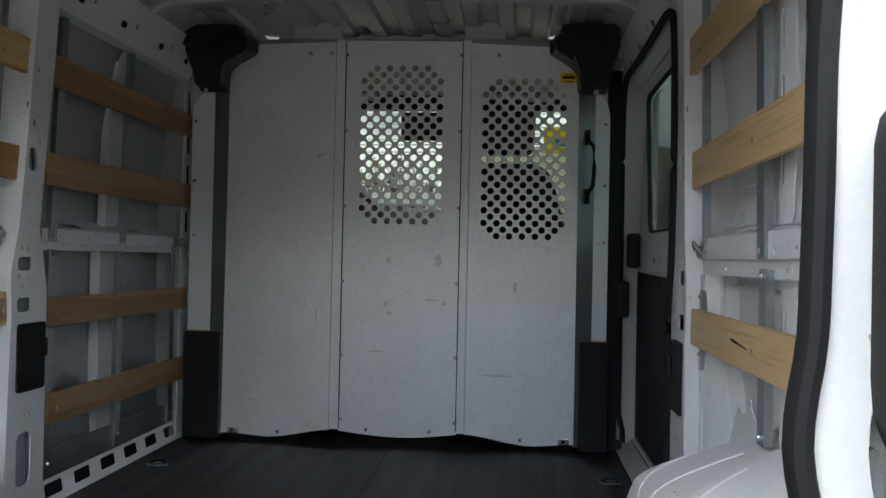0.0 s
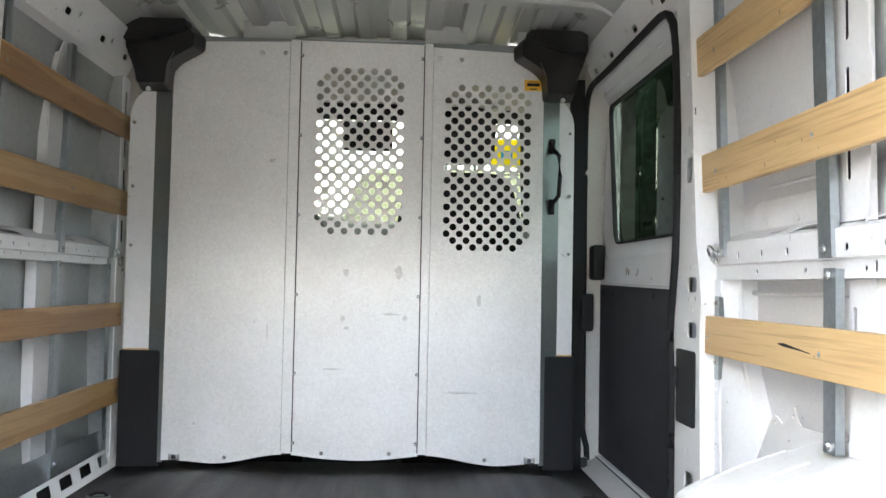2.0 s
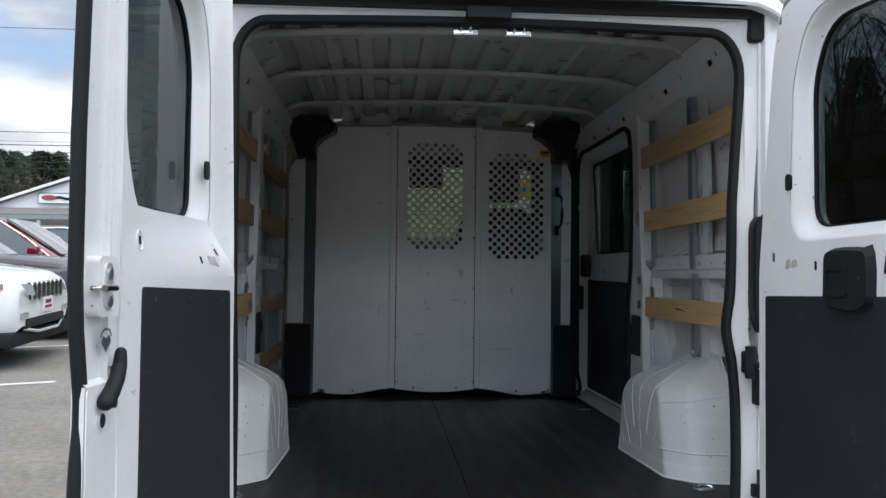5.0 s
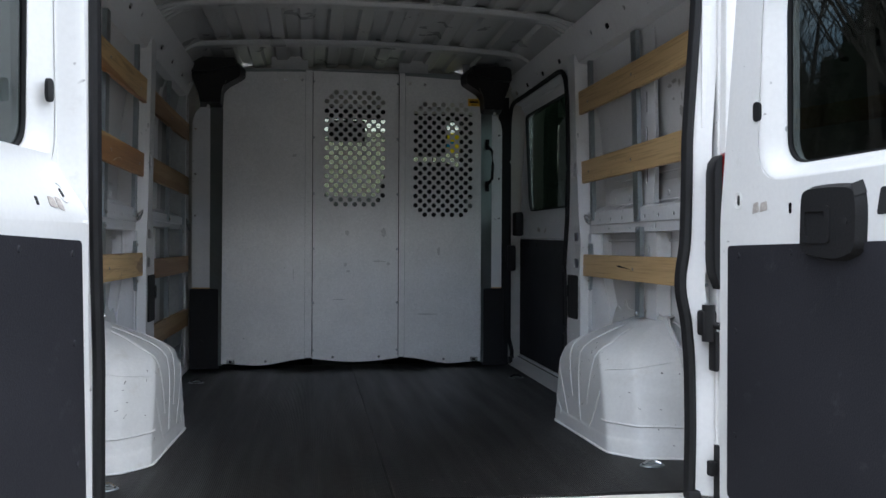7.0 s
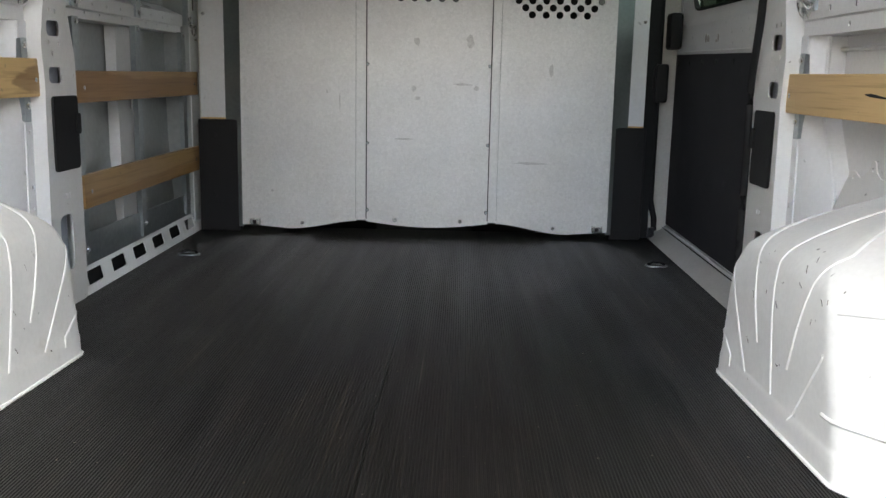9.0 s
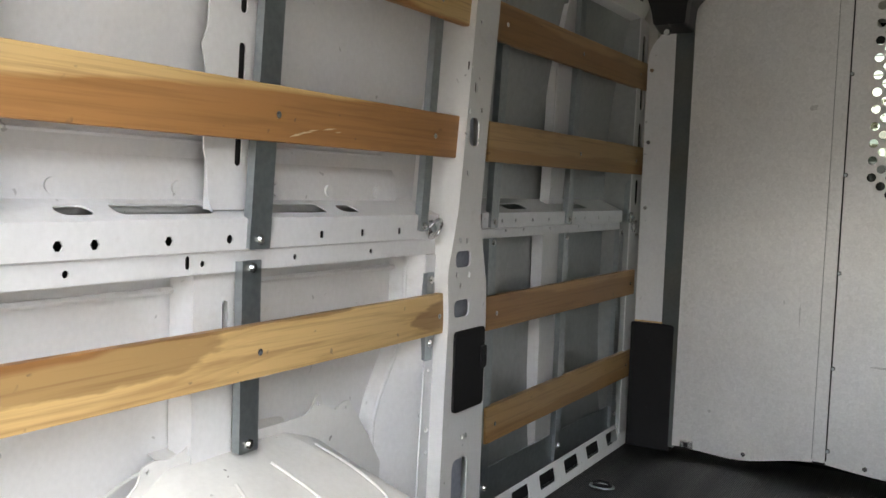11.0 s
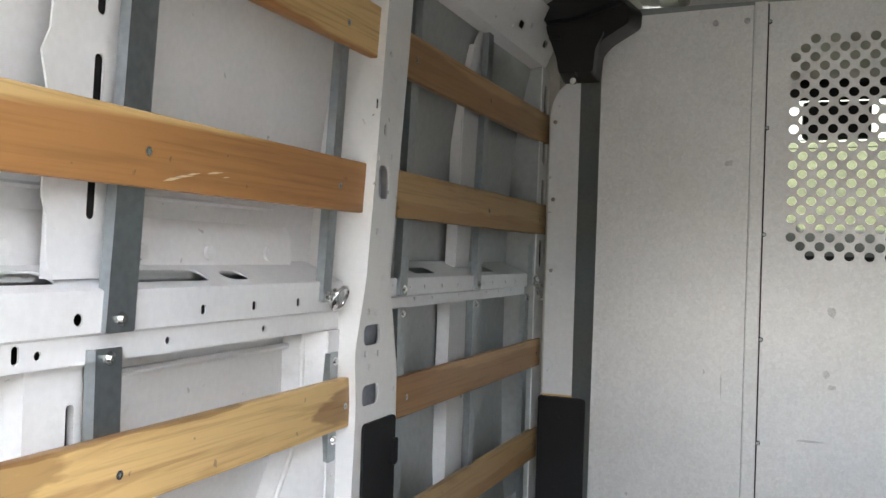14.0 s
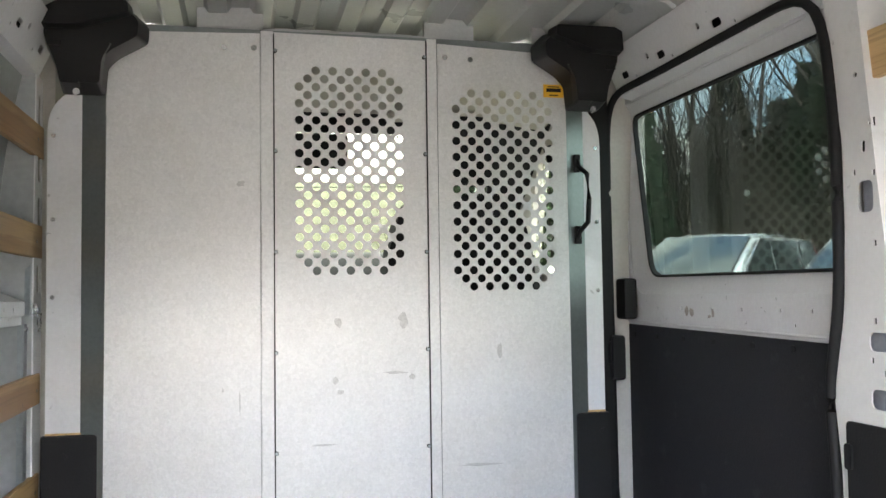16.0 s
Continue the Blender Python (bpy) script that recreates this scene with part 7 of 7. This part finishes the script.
# ---- car park ----
PAINTS = {
    "white": material("car_white", (0.78, 0.78, 0.77), rough=0.15, vary=0.03, bump=0.0, coat=1.0),
    "black": material("car_black", (0.006, 0.006, 0.009), rough=0.16, vary=0.1, bump=0.0, coat=0.3),
    "red": material("car_maroon", (0.13, 0.012, 0.018), rough=0.15, vary=0.1, bump=0.0, coat=1.0),
    "bright red": material("car_red", (0.50, 0.02, 0.025), rough=0.15, vary=0.1, bump=0.0, coat=1.0),
    "grey": material("car_grey", (0.07, 0.075, 0.085), rough=0.15, metal=0.4, vary=0.1, bump=0.0, coat=1.0),
    "silver": material("car_silver", (0.48, 0.50, 0.50), rough=0.2, metal=0.5, vary=0.05, bump=0.0, coat=1.0),
}
CAR_GLASS = material("car_glass", (0.03, 0.042, 0.04), rough=0.06, vary=0.1, bump=0.0, coat=1.0, rough_vary=0.02)
LAMP = material("lamp_glass", (0.55, 0.56, 0.58), rough=0.08, metal=0.6, vary=0.2, bump=0.0, coat=1.0)


def slope_pose(x, y, turn):
    return Matrix.Translation((x, y, ground_height(x, y) - 0.012)) @ Matrix.Rotation(math.atan(0.043) if 1 < y < 13 else 0.0, 4, "X") @ Matrix.Rotation(radians(turn), 4, "Z")


def suv(paint, x, y, turn, label):
    """A parked sport utility car; its nose points along its own +x."""
    e = new("parked_car")
    e.empty_display_size = 0.3
    e.matrix_world = slope_pose(x, y, turn)
    tagged(e, label, "car", "parked cars")
    col = PAINTS[paint]
    # lower body: stations along x, each a half section from sill to centre line
    st = [(-2.38, 0.80, 0.50, 0.90, 0.92), (-2.30, 0.90, 0.36, 1.02, 1.04), (-1.6, 0.965, 0.30, 1.06, 1.08), (0.0, 0.965, 0.30, 1.03, 1.05), (0.75, 0.965, 0.30, 1.03, 1.08), (1.0, 0.965, 0.30, 1.02, 1.12), (1.6, 0.955, 0.32, 0.99, 1.08), (2.10, 0.925, 0.34, 0.95, 1.02), (2.30, 0.86, 0.38, 0.90, 0.97), (2.38, 0.78, 0.45, 0.80, 0.86)]
    rows = []
    fine = [st[0]]
    for i in range(len(st) - 1):
        a, b, c, d = st[max(0, i - 1)], st[i], st[i + 1], st[min(len(st) - 1, i + 2)]
        for k in range(1, 5):
            f = k / 4
            fine.append(tuple(0.5 * (2 * q + (r - p_) * f + (2 * p_ - 5 * q + 4 * r - t) * f * f + (3 * q - p_ - 3 * r + t) * f ** 3) for p_, q, r, t in zip(a, b, c, d)))
    for sx, w, z0, zb, zt in fine:
        half = [(w * 0.90, z0), (w * 0.985, z0 + 0.12), (w, (z0 + zb) / 2), (w * 0.985, zb - 0.08), (w * 0.93, zb), (w * 0.6, zt - 0.01), (0.0, zt)]
        rows.append([(sx, -a, b) for a, b in half] + [(sx, a, b) for a, b in reversed(half[:-1])])
    bm = sheet(bmesh.new(), rows)
    bm.faces.new([v for v in bm.verts if abs(v.co.x + 2.38) < 1e-4])
    bm.faces.new([v for v in bm.verts if abs(v.co.x - 2.38) < 1e-4])
    part("body", bm, col, e, smooth=45)
    # greenhouse
    gh = [(-2.15, 0.84, 0.80, 1.04, 1.10), (-1.75, 0.86, 0.72, 1.05, 1.66), (-1.0, 0.87, 0.70, 1.04, 1.725), (-0.45, 0.87, 0.70, 1.03, 1.725), (-0.05, 0.87, 0.69, 1.03, 1.665), (0.42, 0.865, 0.75, 1.03, 1.39), (0.90, 0.85, 0.80, 1.04, 1.07)]
    rows = []
    for sx, wb, wt, zb, zt in gh:
        half = [(wb, zb), (wb * 0.5 + wt * 0.5, (zb + zt) / 2), (wt, zt - 0.05), (wt * 0.86, zt), (0, zt + 0.015)]
        rows.append([(sx, -a, b) for a, b in half] + [(sx, a, b) for a, b in reversed(half[:-1])])
    part("roof", sheet(bmesh.new(), rows), col, e, smooth=30)
    # windows, a little proud of the greenhouse
    bm = bmesh.new()
    sheet(bm, [[(x + 0.05 * (1 - k * k), k * w, z) for k in (-1, -0.66, -0.33, 0, 0.33, 0.66, 1)] for x, w, z in ((0.875, 0.78, 1.075), (0.65, 0.74, 1.235), (0.40, 0.70, 1.395), (0.18, 0.67, 1.53), (-0.03, 0.64, 1.655))])
    ext = bmesh.ops.extrude_face_region(bm, geom=bm.faces[:])
    for v in ext["geom"]:
        if isinstance(v, bmesh.types.BMVert):
            v.co += Vector((0.025, 0, 0.03))
    part("windscreen", bm, CAR_GLASS, e)
    for s in (-1, 1):
        for a0, a1, b0, b1 in ((-1.95, -1.30, -1.72, -1.30), (-1.25, -0.42, -1.25, -0.42), (-0.36, 0.66, -0.36, -0.04)):
            bm = bmesh.new()
            plate(bm, rounded([(a0, 1.07), (a1, 1.06), (b1, 1.62), (b0, 1.63)], 0.04, 3), [], 0.0, 0.012, lambda u, v, w: (u, s * (0.872 - 0.25 * (v - 1.05) + w), v))
            part("side_window", bm, CAR_GLASS, e)
        b = bmesh.new()
        tube(b, [(-1.98, s * 0.885, 1.05), (-1.74, s * 0.748, 1.645), (-0.5, s * 0.735, 1.675), (-0.08, s * 0.745, 1.63), (0.36, s * 0.81, 1.36), (0.76, s * 0.885, 1.05)], 0.012, 6)
        part("window_trim", b, CHROME, e)
        for wx in (-1.42, 1.50):
            b = bmesh.new()
            rod(b, (wx, s * 0.70, 0.37), (wx, s * 0.955, 0.37), 0.375, 28)
            ty = part("tyre", b, RUBBER, e)
            b = bmesh.new()
            rod(b, (wx, s * 0.94, 0.37), (wx, s * 0.962, 0.37), 0.245, 24)
            part("rim", b, STEEL, ty)
            b = bmesh.new()
            arc = [(wx + 0.43 * math.cos(a), s * 0.962, 0.37 + 0.43 * math.sin(a)) for a in [math.pi * i / 14 for i in range(15)]]
            tube(b, arc, 0.035, 6)
            part("arch_trim", b, RUBBER, e)
        part("door_mirror", boxes((0.46, 0.64, min(s * 0.92, s * 1.12), max(s * 0.92, s * 1.12), 1.06, 1.22), bevel=0.04), col, e)
        b = bmesh.new()
        plate(b, rounded([(0.50, 0.76), (0.86, 0.80), (0.90, 0.90), (0.50, 0.88)], 0.03, 3), [], 0.0, 0.06, lambda u, v, w: (2.385 - 0.46 * max(0.0, u - 0.50) + w - 0.35 * (v - 0.78), s * u, v))
        hl = part("headlight", b, LAMP, e)
        part("indicator", boxes((2.16, 2.24, min(s * 0.88, s * 0.925), max(s * 0.88, s * 0.925), 0.81, 0.87), bevel=0.01), ORANGE, hl)
        part("fog_lamp", boxes((2.34, 2.40, min(s * 0.55, s * 0.75), max(s * 0.55, s * 0.75), 0.53, 0.60), bevel=0.015), LAMP, e)
    gr = part("grille", boxes((2.30, 2.394, -0.50, 0.50, 0.71, 0.89), bevel=0.01), VOID, e)
    for i in range(7):
        yy = -0.42 + 0.14 * i
        b = bmesh.new()
        plate(b, rrect(yy - 0.062, yy + 0.062, 0.70, 0.895, 0.03), [rrect(yy - 0.043, yy + 0.043, 0.716, 0.880, 0.022)], 0.0, 0.026, lambda u, v, w: (2.386 + w, u, v))
        part("grille_slot", b, CHROME, gr)
    part("bumper_intake", boxes((2.30, 2.40, -0.60, 0.60, 0.42, 0.52), bevel=0.02), VOID, e)
    part("skirt", boxes((-2.30, 2.36, -0.90, 0.90, 0.24, 0.40), bevel=0.04), RUBBER, e)
    b = bmesh.new()
    tube(b, [(2.36, -0.62, 0.42), (2.41, -0.3, 0.37), (2.42, 0.3, 0.37), (2.36, 0.62, 0.42)], 0.018, 6)
    part("bumper_trim", b, CHROME, e)
    pl = part("plate_frame", boxes((2.37, 2.415, -0.16, 0.16, 0.56, 0.72), bevel=0.006), WHITE, e)
    part("plate_bar", boxes((2.415, 2.418, -0.11, 0.11, 0.60, 0.63), (2.415, 2.418, -0.09, 0.09, 0.65, 0.69)), RED, pl)
    return e


suv("white", -6.42, 8.60, 2, "white sport utility car with a slotted chrome grille on asphalt")
suv("black", -6.58, 11.35, 2, "black sport utility car parked on the asphalt")
suv("red", -6.55, 14.40, 2, "maroon sport utility car parked in the row")
suv("grey", -6.10, 17.30, 2, "dark grey sport utility car parked in the row")
suv("white", 6.6, 7.0, 212, "white off-road car with a slotted grille parked by the woods")
suv("bright red", 7.2, 10.4, 212, "bright red car parked by the woods")
suv("silver", 6.1, 12.8, 212, "silver sport utility car parked by the woods")
suv("grey", 5.7, 15.8, 212, "dark grey sport utility car parked by the woods")

LINE_PAINT = material("worn_line_paint", (0.62, 0.62, 0.58), rough=0.8, vary=0.25, scale=5, fine=50, bump=0.2)
for y in (7.2, 10.4, 13.6):
    for s in (-1, 1):
        bm = bmesh.new()
        xs = [3.4 + 0.6 * i for i in range(9)]
        sheet(bm, [[(s * x, y + dy - 0.45 * (x - 3.4), ground_height(s * x, y + dy - 0.45 * (x - 3.4)) + 0.004) for x in xs] for dy in (-0.05, 0.05)])
        tagged(part("parking_line", bm, LINE_PAINT), "faded white parking line on the asphalt", "parking line", kind="structure")

# ---- shop with a white gable ----
SIDING = material("white_siding", (0.72, 0.73, 0.72), rough=0.7, vary=0.06, scale=2, fine=30, bump=0.1)
SHINGLE = material("grey_shingle", (0.16, 0.15, 0.145), rough=0.9, vary=0.3, scale=3, fine=25, bump=0.3)


def shop(cx, y):
    g = ground_height(cx, y)
    e = empty("shop", "white gabled shop with a dark shingled porch roof", "building", at=(cx, y, g))
    bm = bmesh.new()
    plate(bm, [(-5.0, -0.1), (5.0, -0.1), (5.0, 2.68), (0, 4.42), (-5.0, 2.68)], [], 0, 9.0, back(0.0))
    part("wall", bm, SIDING, e)
    for s in (-1, 1):
        bm = bmesh.new()
        plate(bm, [(s * 5.3, 2.585), (s * 5.3, 2.685), (0, 4.53), (0, 4.43)], [], -0.22, 9.2, back(0.0))
        part("roof", bm, SHINGLE, e)
        bm = bmesh.new()
        plate(bm, [(s * 5.3, 2.60), (s * 5.3, 2.70), (0, 4.545), (0, 4.445)], [], -0.26, -0.225, back(0.0))
        part("rake_board", bm, SIDING, e)
        part("wing", boxes((min(s * 5.02, s * 9.0), max(s * 5.02, s * 9.0), 0.6, 8.0, 0, 2.6)), SIDING, e)
    for i in range(9):
        z = 3.16 + 0.13 * i
        w = (4.42 - z - 0.12) / 0.348 - 0.05
        part("siding_board", boxes((-w, w, -0.008, -0.001, z, z + 0.124)), SIDING, e)
    bm = bmesh.new()
    sheet(bm, [[(x, -2.0, 2.78) for x in (-9.0, 0, 9.0)], [(x, -0.01, 3.12) for x in (-9.0, 0, 9.0)]])
    ext = bmesh.ops.extrude_face_region(bm, geom=bm.faces[:])
    for v in ext["geom"]:
        if isinstance(v, bmesh.types.BMVert):
            v.co.z -= 0.10
    part("porch_roof", bm, SHINGLE, e)
    part("porch_fascia", boxes((-9.0, 9.0, -2.04, -1.96, 2.60, 2.74)), FLASH, e)
    for i in range(8):
        x = -8.6 + 2.45 * i
        part("porch_post", boxes((x - 0.07, x + 0.07, -1.9, -1.76, 0, 2.62)), SIDING, e)
    for i in range(7):
        x = -7.4 + 2.45 * i
        wn = part("window", boxes((x - 0.98, x + 0.98, -0.05, -0.005, 0.5, 2.45)), CAR_GLASS, e)
        part("frame", boxes((x - 1.04, x - 0.98, -0.07, -0.005, 0.45, 2.5), (x + 0.98, x + 1.04, -0.07, -0.005, 0.45, 2.5)), SIDING, wn)
    part("gable_vent", boxes((-0.09, 0.09, -0.06, -0.005, 4.02, 4.17)), VOID, e)
    for x, w in ((-1.16, 0.76), (1.35, 0.76)):
        sg = part("sign", boxes((x - w, x + w, -0.14, -0.016, 3.29, 3.66), bevel=0.03), SIDING, e, "pale sign box with a red and black mark")
        part("sign_rim", tube(bmesh.new(), [(u, -0.14, v) for u, v in rrect(x - w, x + w, 3.29, 3.66, 0.05)], 0.022, 6, closed=True), FLASH, sg)
        b = bmesh.new()
        plate(b, [(x - 0.38 + 0.26 * math.cos(a), 3.49 + 0.10 * math.sin(a)) for a in [i * 2 * math.pi / 20 for i in range(20)]], [], -0.160, -0.142, back(0.0))
        part("sign_mark", b, RED, sg)
        b = bmesh.new()
        up = [(x - 0.15 + 0.8 * i / 10, 3.53 + 0.03 * math.sin(i * 0.9)) for i in range(11)]
        plate(b, up + [(u, v - 0.10) for u, v in reversed(up)], [], -0.158, -0.142, back(0.0))
        part("sign_band", b, VOID, sg)


shop(-10.9, 32)

BARK = material("grey_bark", (0.085, 0.07, 0.058), rough=0.95, vary=0.35, scale=2, fine=20, bump=0.5)
# ---- overhead lines ----
for i, (z, r) in enumerate(((6.16, 0.024), (6.47, 0.022), (6.71, 0.015), (6.90, 0.010), (7.2, 0.018), (7.36, 0.008), (7.77, 0.014), (12.2, 0.012))):
    b = bmesh.new()
    tube(b, [(-60 + 88 * k / 16, 38.78 if z < 12 else 38.2, z - 0.9 * (1 - ((k - 8) / 8) ** 2)) for k in range(17)], r, 5)
    tagged(part("overhead_cable", b, RUBBER), "dark overhead utility cable strung between poles", "cable", "overhead cables")
for x in (-60.0, 28.0):
    e = empty("utility_pole", "weathered wooden utility pole with a crossarm", "utility pole", "utility poles", at=(x, 39.0, ground_height(x, 39.0)))
    b = bmesh.new()
    rod(b, (0, 0.0, -0.1), (0, 0.0, 12.6), 0.17, 12, 0.12)
    part("pole", b, BARK, e)
    part("crossarm", boxes((-0.06, 0.06, -1.1, 0.9, 12.05, 12.2)), BARK, e)

# ---- trees ----
LEAF = material("conifer_needles", (0.028, 0.05, 0.024), rough=0.9, vary=0.5, scale=1.5, fine=12, bump=0.4)
BRUSH = material("winter_brush", (0.060, 0.052, 0.036), rough=0.95, vary=0.45, scale=0.6, fine=6, bump=0.4)


def bare_tree(seed, height):
    """A leafless tree: tapered trunk, limbs and fine twigs."""
    rnd = random.Random(seed)
    trunk, crown = bmesh.new(), bmesh.new()

    def limb(bm, p, d, length, r, depth):
        n = 4 if depth < 2 else 3
        pts, q = [p.copy()], p.copy()
        dd = d.copy()
        for _ in range(n):
            dd = (dd + Vector((rnd.uniform(-0.18, 0.18), rnd.uniform(-0.18, 0.18), rnd.uniform(-0.04, 0.14)))).normalized()
            q = q + dd * length / n
            pts.append(q.copy())
        k = 6 if depth < 1 else 3
        rings = []
        for i, c in enumerate(pts):
            rr = r * (1 - 0.75 * i / n)
            quat = d.to_track_quat("Z", "Y")
            rings.append([bm.verts.new(c + quat @ Vector((rr * math.cos(2 * math.pi * j / k), rr * math.sin(2 * math.pi * j / k), 0))) for j in range(k)])
        for a, b in zip(rings, rings[1:]):
            for j in range(k):
                bm.faces.new((a[j], a[(j + 1) % k], b[(j + 1) % k], b[j]))
        if depth >= 4:
            return
        count = (9, 5, 4, 3)[depth]
        for i in range(count):
            f = rnd.uniform(0.30 if depth == 0 else 0.2, 1.0)
            j = min(n - 1, int(f * n))
            base = pts[j].lerp(pts[j + 1], f * n - j)
            a = rnd.uniform(0, 2 * math.pi)
            out = Vector((math.cos(a), math.sin(a), rnd.uniform(0.25, 1.1))).normalized()
            nd = (d * 0.45 + out * 0.75).normalized()
            limb(crown, base, nd, length * rnd.uniform(0.32, 0.50), r * (1 - 0.7 * f) * 0.55 + 0.004, depth + 1)

    limb(trunk, Vector((0, 0, -0.1)), Vector((rnd.uniform(-0.05, 0.05), rnd.uniform(-0.05, 0.05), 1)).normalized(), height, height * 0.013, 0)
    return trunk, crown


def conifer(seed, height):
    rnd = random.Random(seed)
    trunk, crown = bmesh.new(), bmesh.new()
    rod(trunk, (0, 0, -0.1), (0, 0, height * 0.95), height * 0.012, 7, 0.02)
    for i in range(2600):
        f = rnd.random() ** 0.8
        z = height * (0.18 + 0.82 * f)
        reach = (1 - f) * height * 0.19 + 0.15
        a, r = rnd.uniform(0, 2 * math.pi), reach * rnd.uniform(0.25, 1.0) ** 0.6
        c = Vector((math.cos(a) * r, math.sin(a) * r, z - 0.25 * r))
        d = Vector((math.cos(a), math.sin(a), rnd.uniform(-0.5, 0.3)))
        l, w = rnd.uniform(0.14, 0.42), rnd.uniform(0.04, 0.11)
        t = d.cross(Vector((0, 0, 1))).normalized()
        v = [crown.verts.new(p) for p in (c - t * w * 0.5, c + t * w * 0.5, c + d * l + t * w * 0.2 + Vector((0, 0, -0.08)), c + d * l - t * w * 0.2)]
        crown.faces.new(v)
        up = Vector((0, 0, rnd.uniform(0.05, 0.12)))
        v = [crown.verts.new(p) for p in (c, c + d * l, c + d * l * 0.6 + up)]
        crown.faces.new(v)
    return trunk, crown


def grow(name, kind, seed, height, label, crown_mat):
    t, c = kind(seed, height)
    e = empty(name, label, "tree", "trees round the car park", at=(0, 0, 0))
    part("trunk", t, BARK, e)
    part("crown", c, crown_mat, e, smooth=0)
    return e


bare = [grow("bare_tree", bare_tree, 11 + i, h, "tall leafless grey-barked tree at the edge of the car park", BARK) for i, h in enumerate((11.5, 9.5, 13.0))]
firs = [grow("conifer", conifer, 41 + i, h, "dark green conifer with a ragged crown", LEAF) for i, h in enumerate((9.5, 7.5))]
rnd = random.Random(5)
used = {}


def plant(model, x, y, size=0.0, spread=1.0):
    k = rnd.uniform(0.85, 1.2) if size == 0.0 else size
    m = Matrix.Translation((x, y, ground_height(x, y) - 0.05)) @ Matrix.Rotation(rnd.uniform(0, 6.28), 4, "Z") @ Matrix.Diagonal((k * spread, k * spread, k, 1.0))
    if model.name not in used:
        used[model.name] = True
        model.matrix_world = m
    else:
        q = copy_thing(model, m)
        q.matrix_world = m


for i in range(90):
    a = radians(rnd.uniform(14, 80))
    d = rnd.uniform(15, 34)
    plant(rnd.choice(bare), 8 + d * math.sin(a), 2 + d * math.cos(a))
for i in range(34):
    a = radians(rnd.uniform(16, 80))
    d = rnd.uniform(19, 36)
    plant(rnd.choice(firs), 9 + d * math.sin(a), 2 + d * math.cos(a))
for i in range(64):
    # a wooded hill whose top falls away towards the shop's gable
    y = rnd.uniform(60, 80)
    far = (y + 1.5) / 71.5
    x = rnd.uniform(-48, -25.9) if i < 52 else rnd.uniform(-25.5, -21.5)
    top = 1.45 + far * ((9.3 if x < -25.6 else 6.9) + rnd.uniform(-3.4, 0.0))
    model, size = (firs[0], 9.5) if i % 2 else (firs[1], 7.5)
    plant(model, x * far, y, top / size, 1.9)
for i in range(22):
    a = radians(rnd.uniform(13.5, 24))
    d = rnd.uniform(21, 30)
    plant(rnd.choice(firs), 0.9 + d * math.sin(a), 3.5 + d * math.cos(a))



def brush(name, label, spots, seed, leaf=1.0):
    """Dense winter brush: a mass of crossing thin stems and dry leaf clumps."""
    r = random.Random(seed)
    bm = bmesh.new()
    for x, y, n, hgt in spots:
        for _ in range(n):
            px, py = x + r.gauss(0, 1.4), y + r.gauss(0, 1.0)
            g = ground_height(px, py)
            h = hgt * r.uniform(0.5, 1.0)
            lean = Vector((r.gauss(0, 0.16), r.gauss(0, 0.16), 1))
            w = r.uniform(0.010, 0.032) * (1 if leaf < 1 else 2)
            a = Vector((px, py, g - 0.05))
            b = a + lean * h
            t = Vector((r.uniform(-1, 1), r.uniform(-1, 1), 0)).normalized() * w
            bm.faces.new([bm.verts.new(p) for p in (a - t, a + t, b)])
            for _ in range(6 if leaf < 1 else 0):
                c = a.lerp(b, r.uniform(0.15, 0.95))
                d = Vector((r.uniform(-1, 1), r.uniform(-1, 1), r.uniform(0.1, 1.3))).normalized() * r.uniform(0.4, 1.3)
                t2 = Vector((r.uniform(-1, 1), r.uniform(-1, 1), 0)).normalized() * r.uniform(0.005, 0.013)
                bm.faces.new([bm.verts.new(q) for q in (c - t2, c + t2, c + d)])
            for _ in range(3):
                c = a.lerp(b, r.uniform(0.2, 1.0)) + Vector((r.uniform(-0.3, 0.3), r.uniform(-0.3, 0.3), 0))
                k = r.uniform(0.08, 0.3) * leaf
                bm.faces.new([bm.verts.new(c + Vector((r.uniform(-k, k), r.uniform(-k, k), r.uniform(-k, k)))) for _ in range(3)])
    return tagged(part(name, bm, BRUSH, smooth=0), label, "brush", kind="stuff")


spots = []
for i in range(70):
    a = radians(14 + 70 * i / 69)
    for d in (17, 23):
        spots.append((8 + d * math.sin(a), 3 + d * math.cos(a), 60, 3.6 if d < 20 else 6.0))
for i in range(60):
    a = radians(12 + 72 * i / 59)
    spots.append((9 + 36 * math.sin(a), 3 + 36 * math.cos(a), 80, 10.0))
for i in range(30):
    spots.append((9.0 + 0.9 * i, 35 + (i % 3) * 1.5, 190, 11.5))
for i in range(44):
    a = radians(10 + 74 * i / 43)
    spots.append((9 + 29 * math.sin(a), 3 + 29 * math.cos(a), 110, 7.5))
brush("brush", "brown winter brush and undergrowth among the trees", spots, 3, 0.40)
spots = [(-62 + 1.2 * i, 62 + (i % 3), 260, (8.6 if i < 32 else 7.6) + 0.7 * math.sin(i * 1.3) + 0.4 * math.sin(i * 0.47)) for i in range(48)]
brush("far_woods", "brown and green wooded hillside behind the shop", spots, 4, 1.1)
# unseen woods, added behind the van to cut low skylight into it
spots = [(-52 + 1.9 * i, -27 - (i % 4), 150, 9.0) for i in range(56)]
brush("rear_woods", "brown woods added out of view behind the van to block low sky", spots, 9, 2.4)
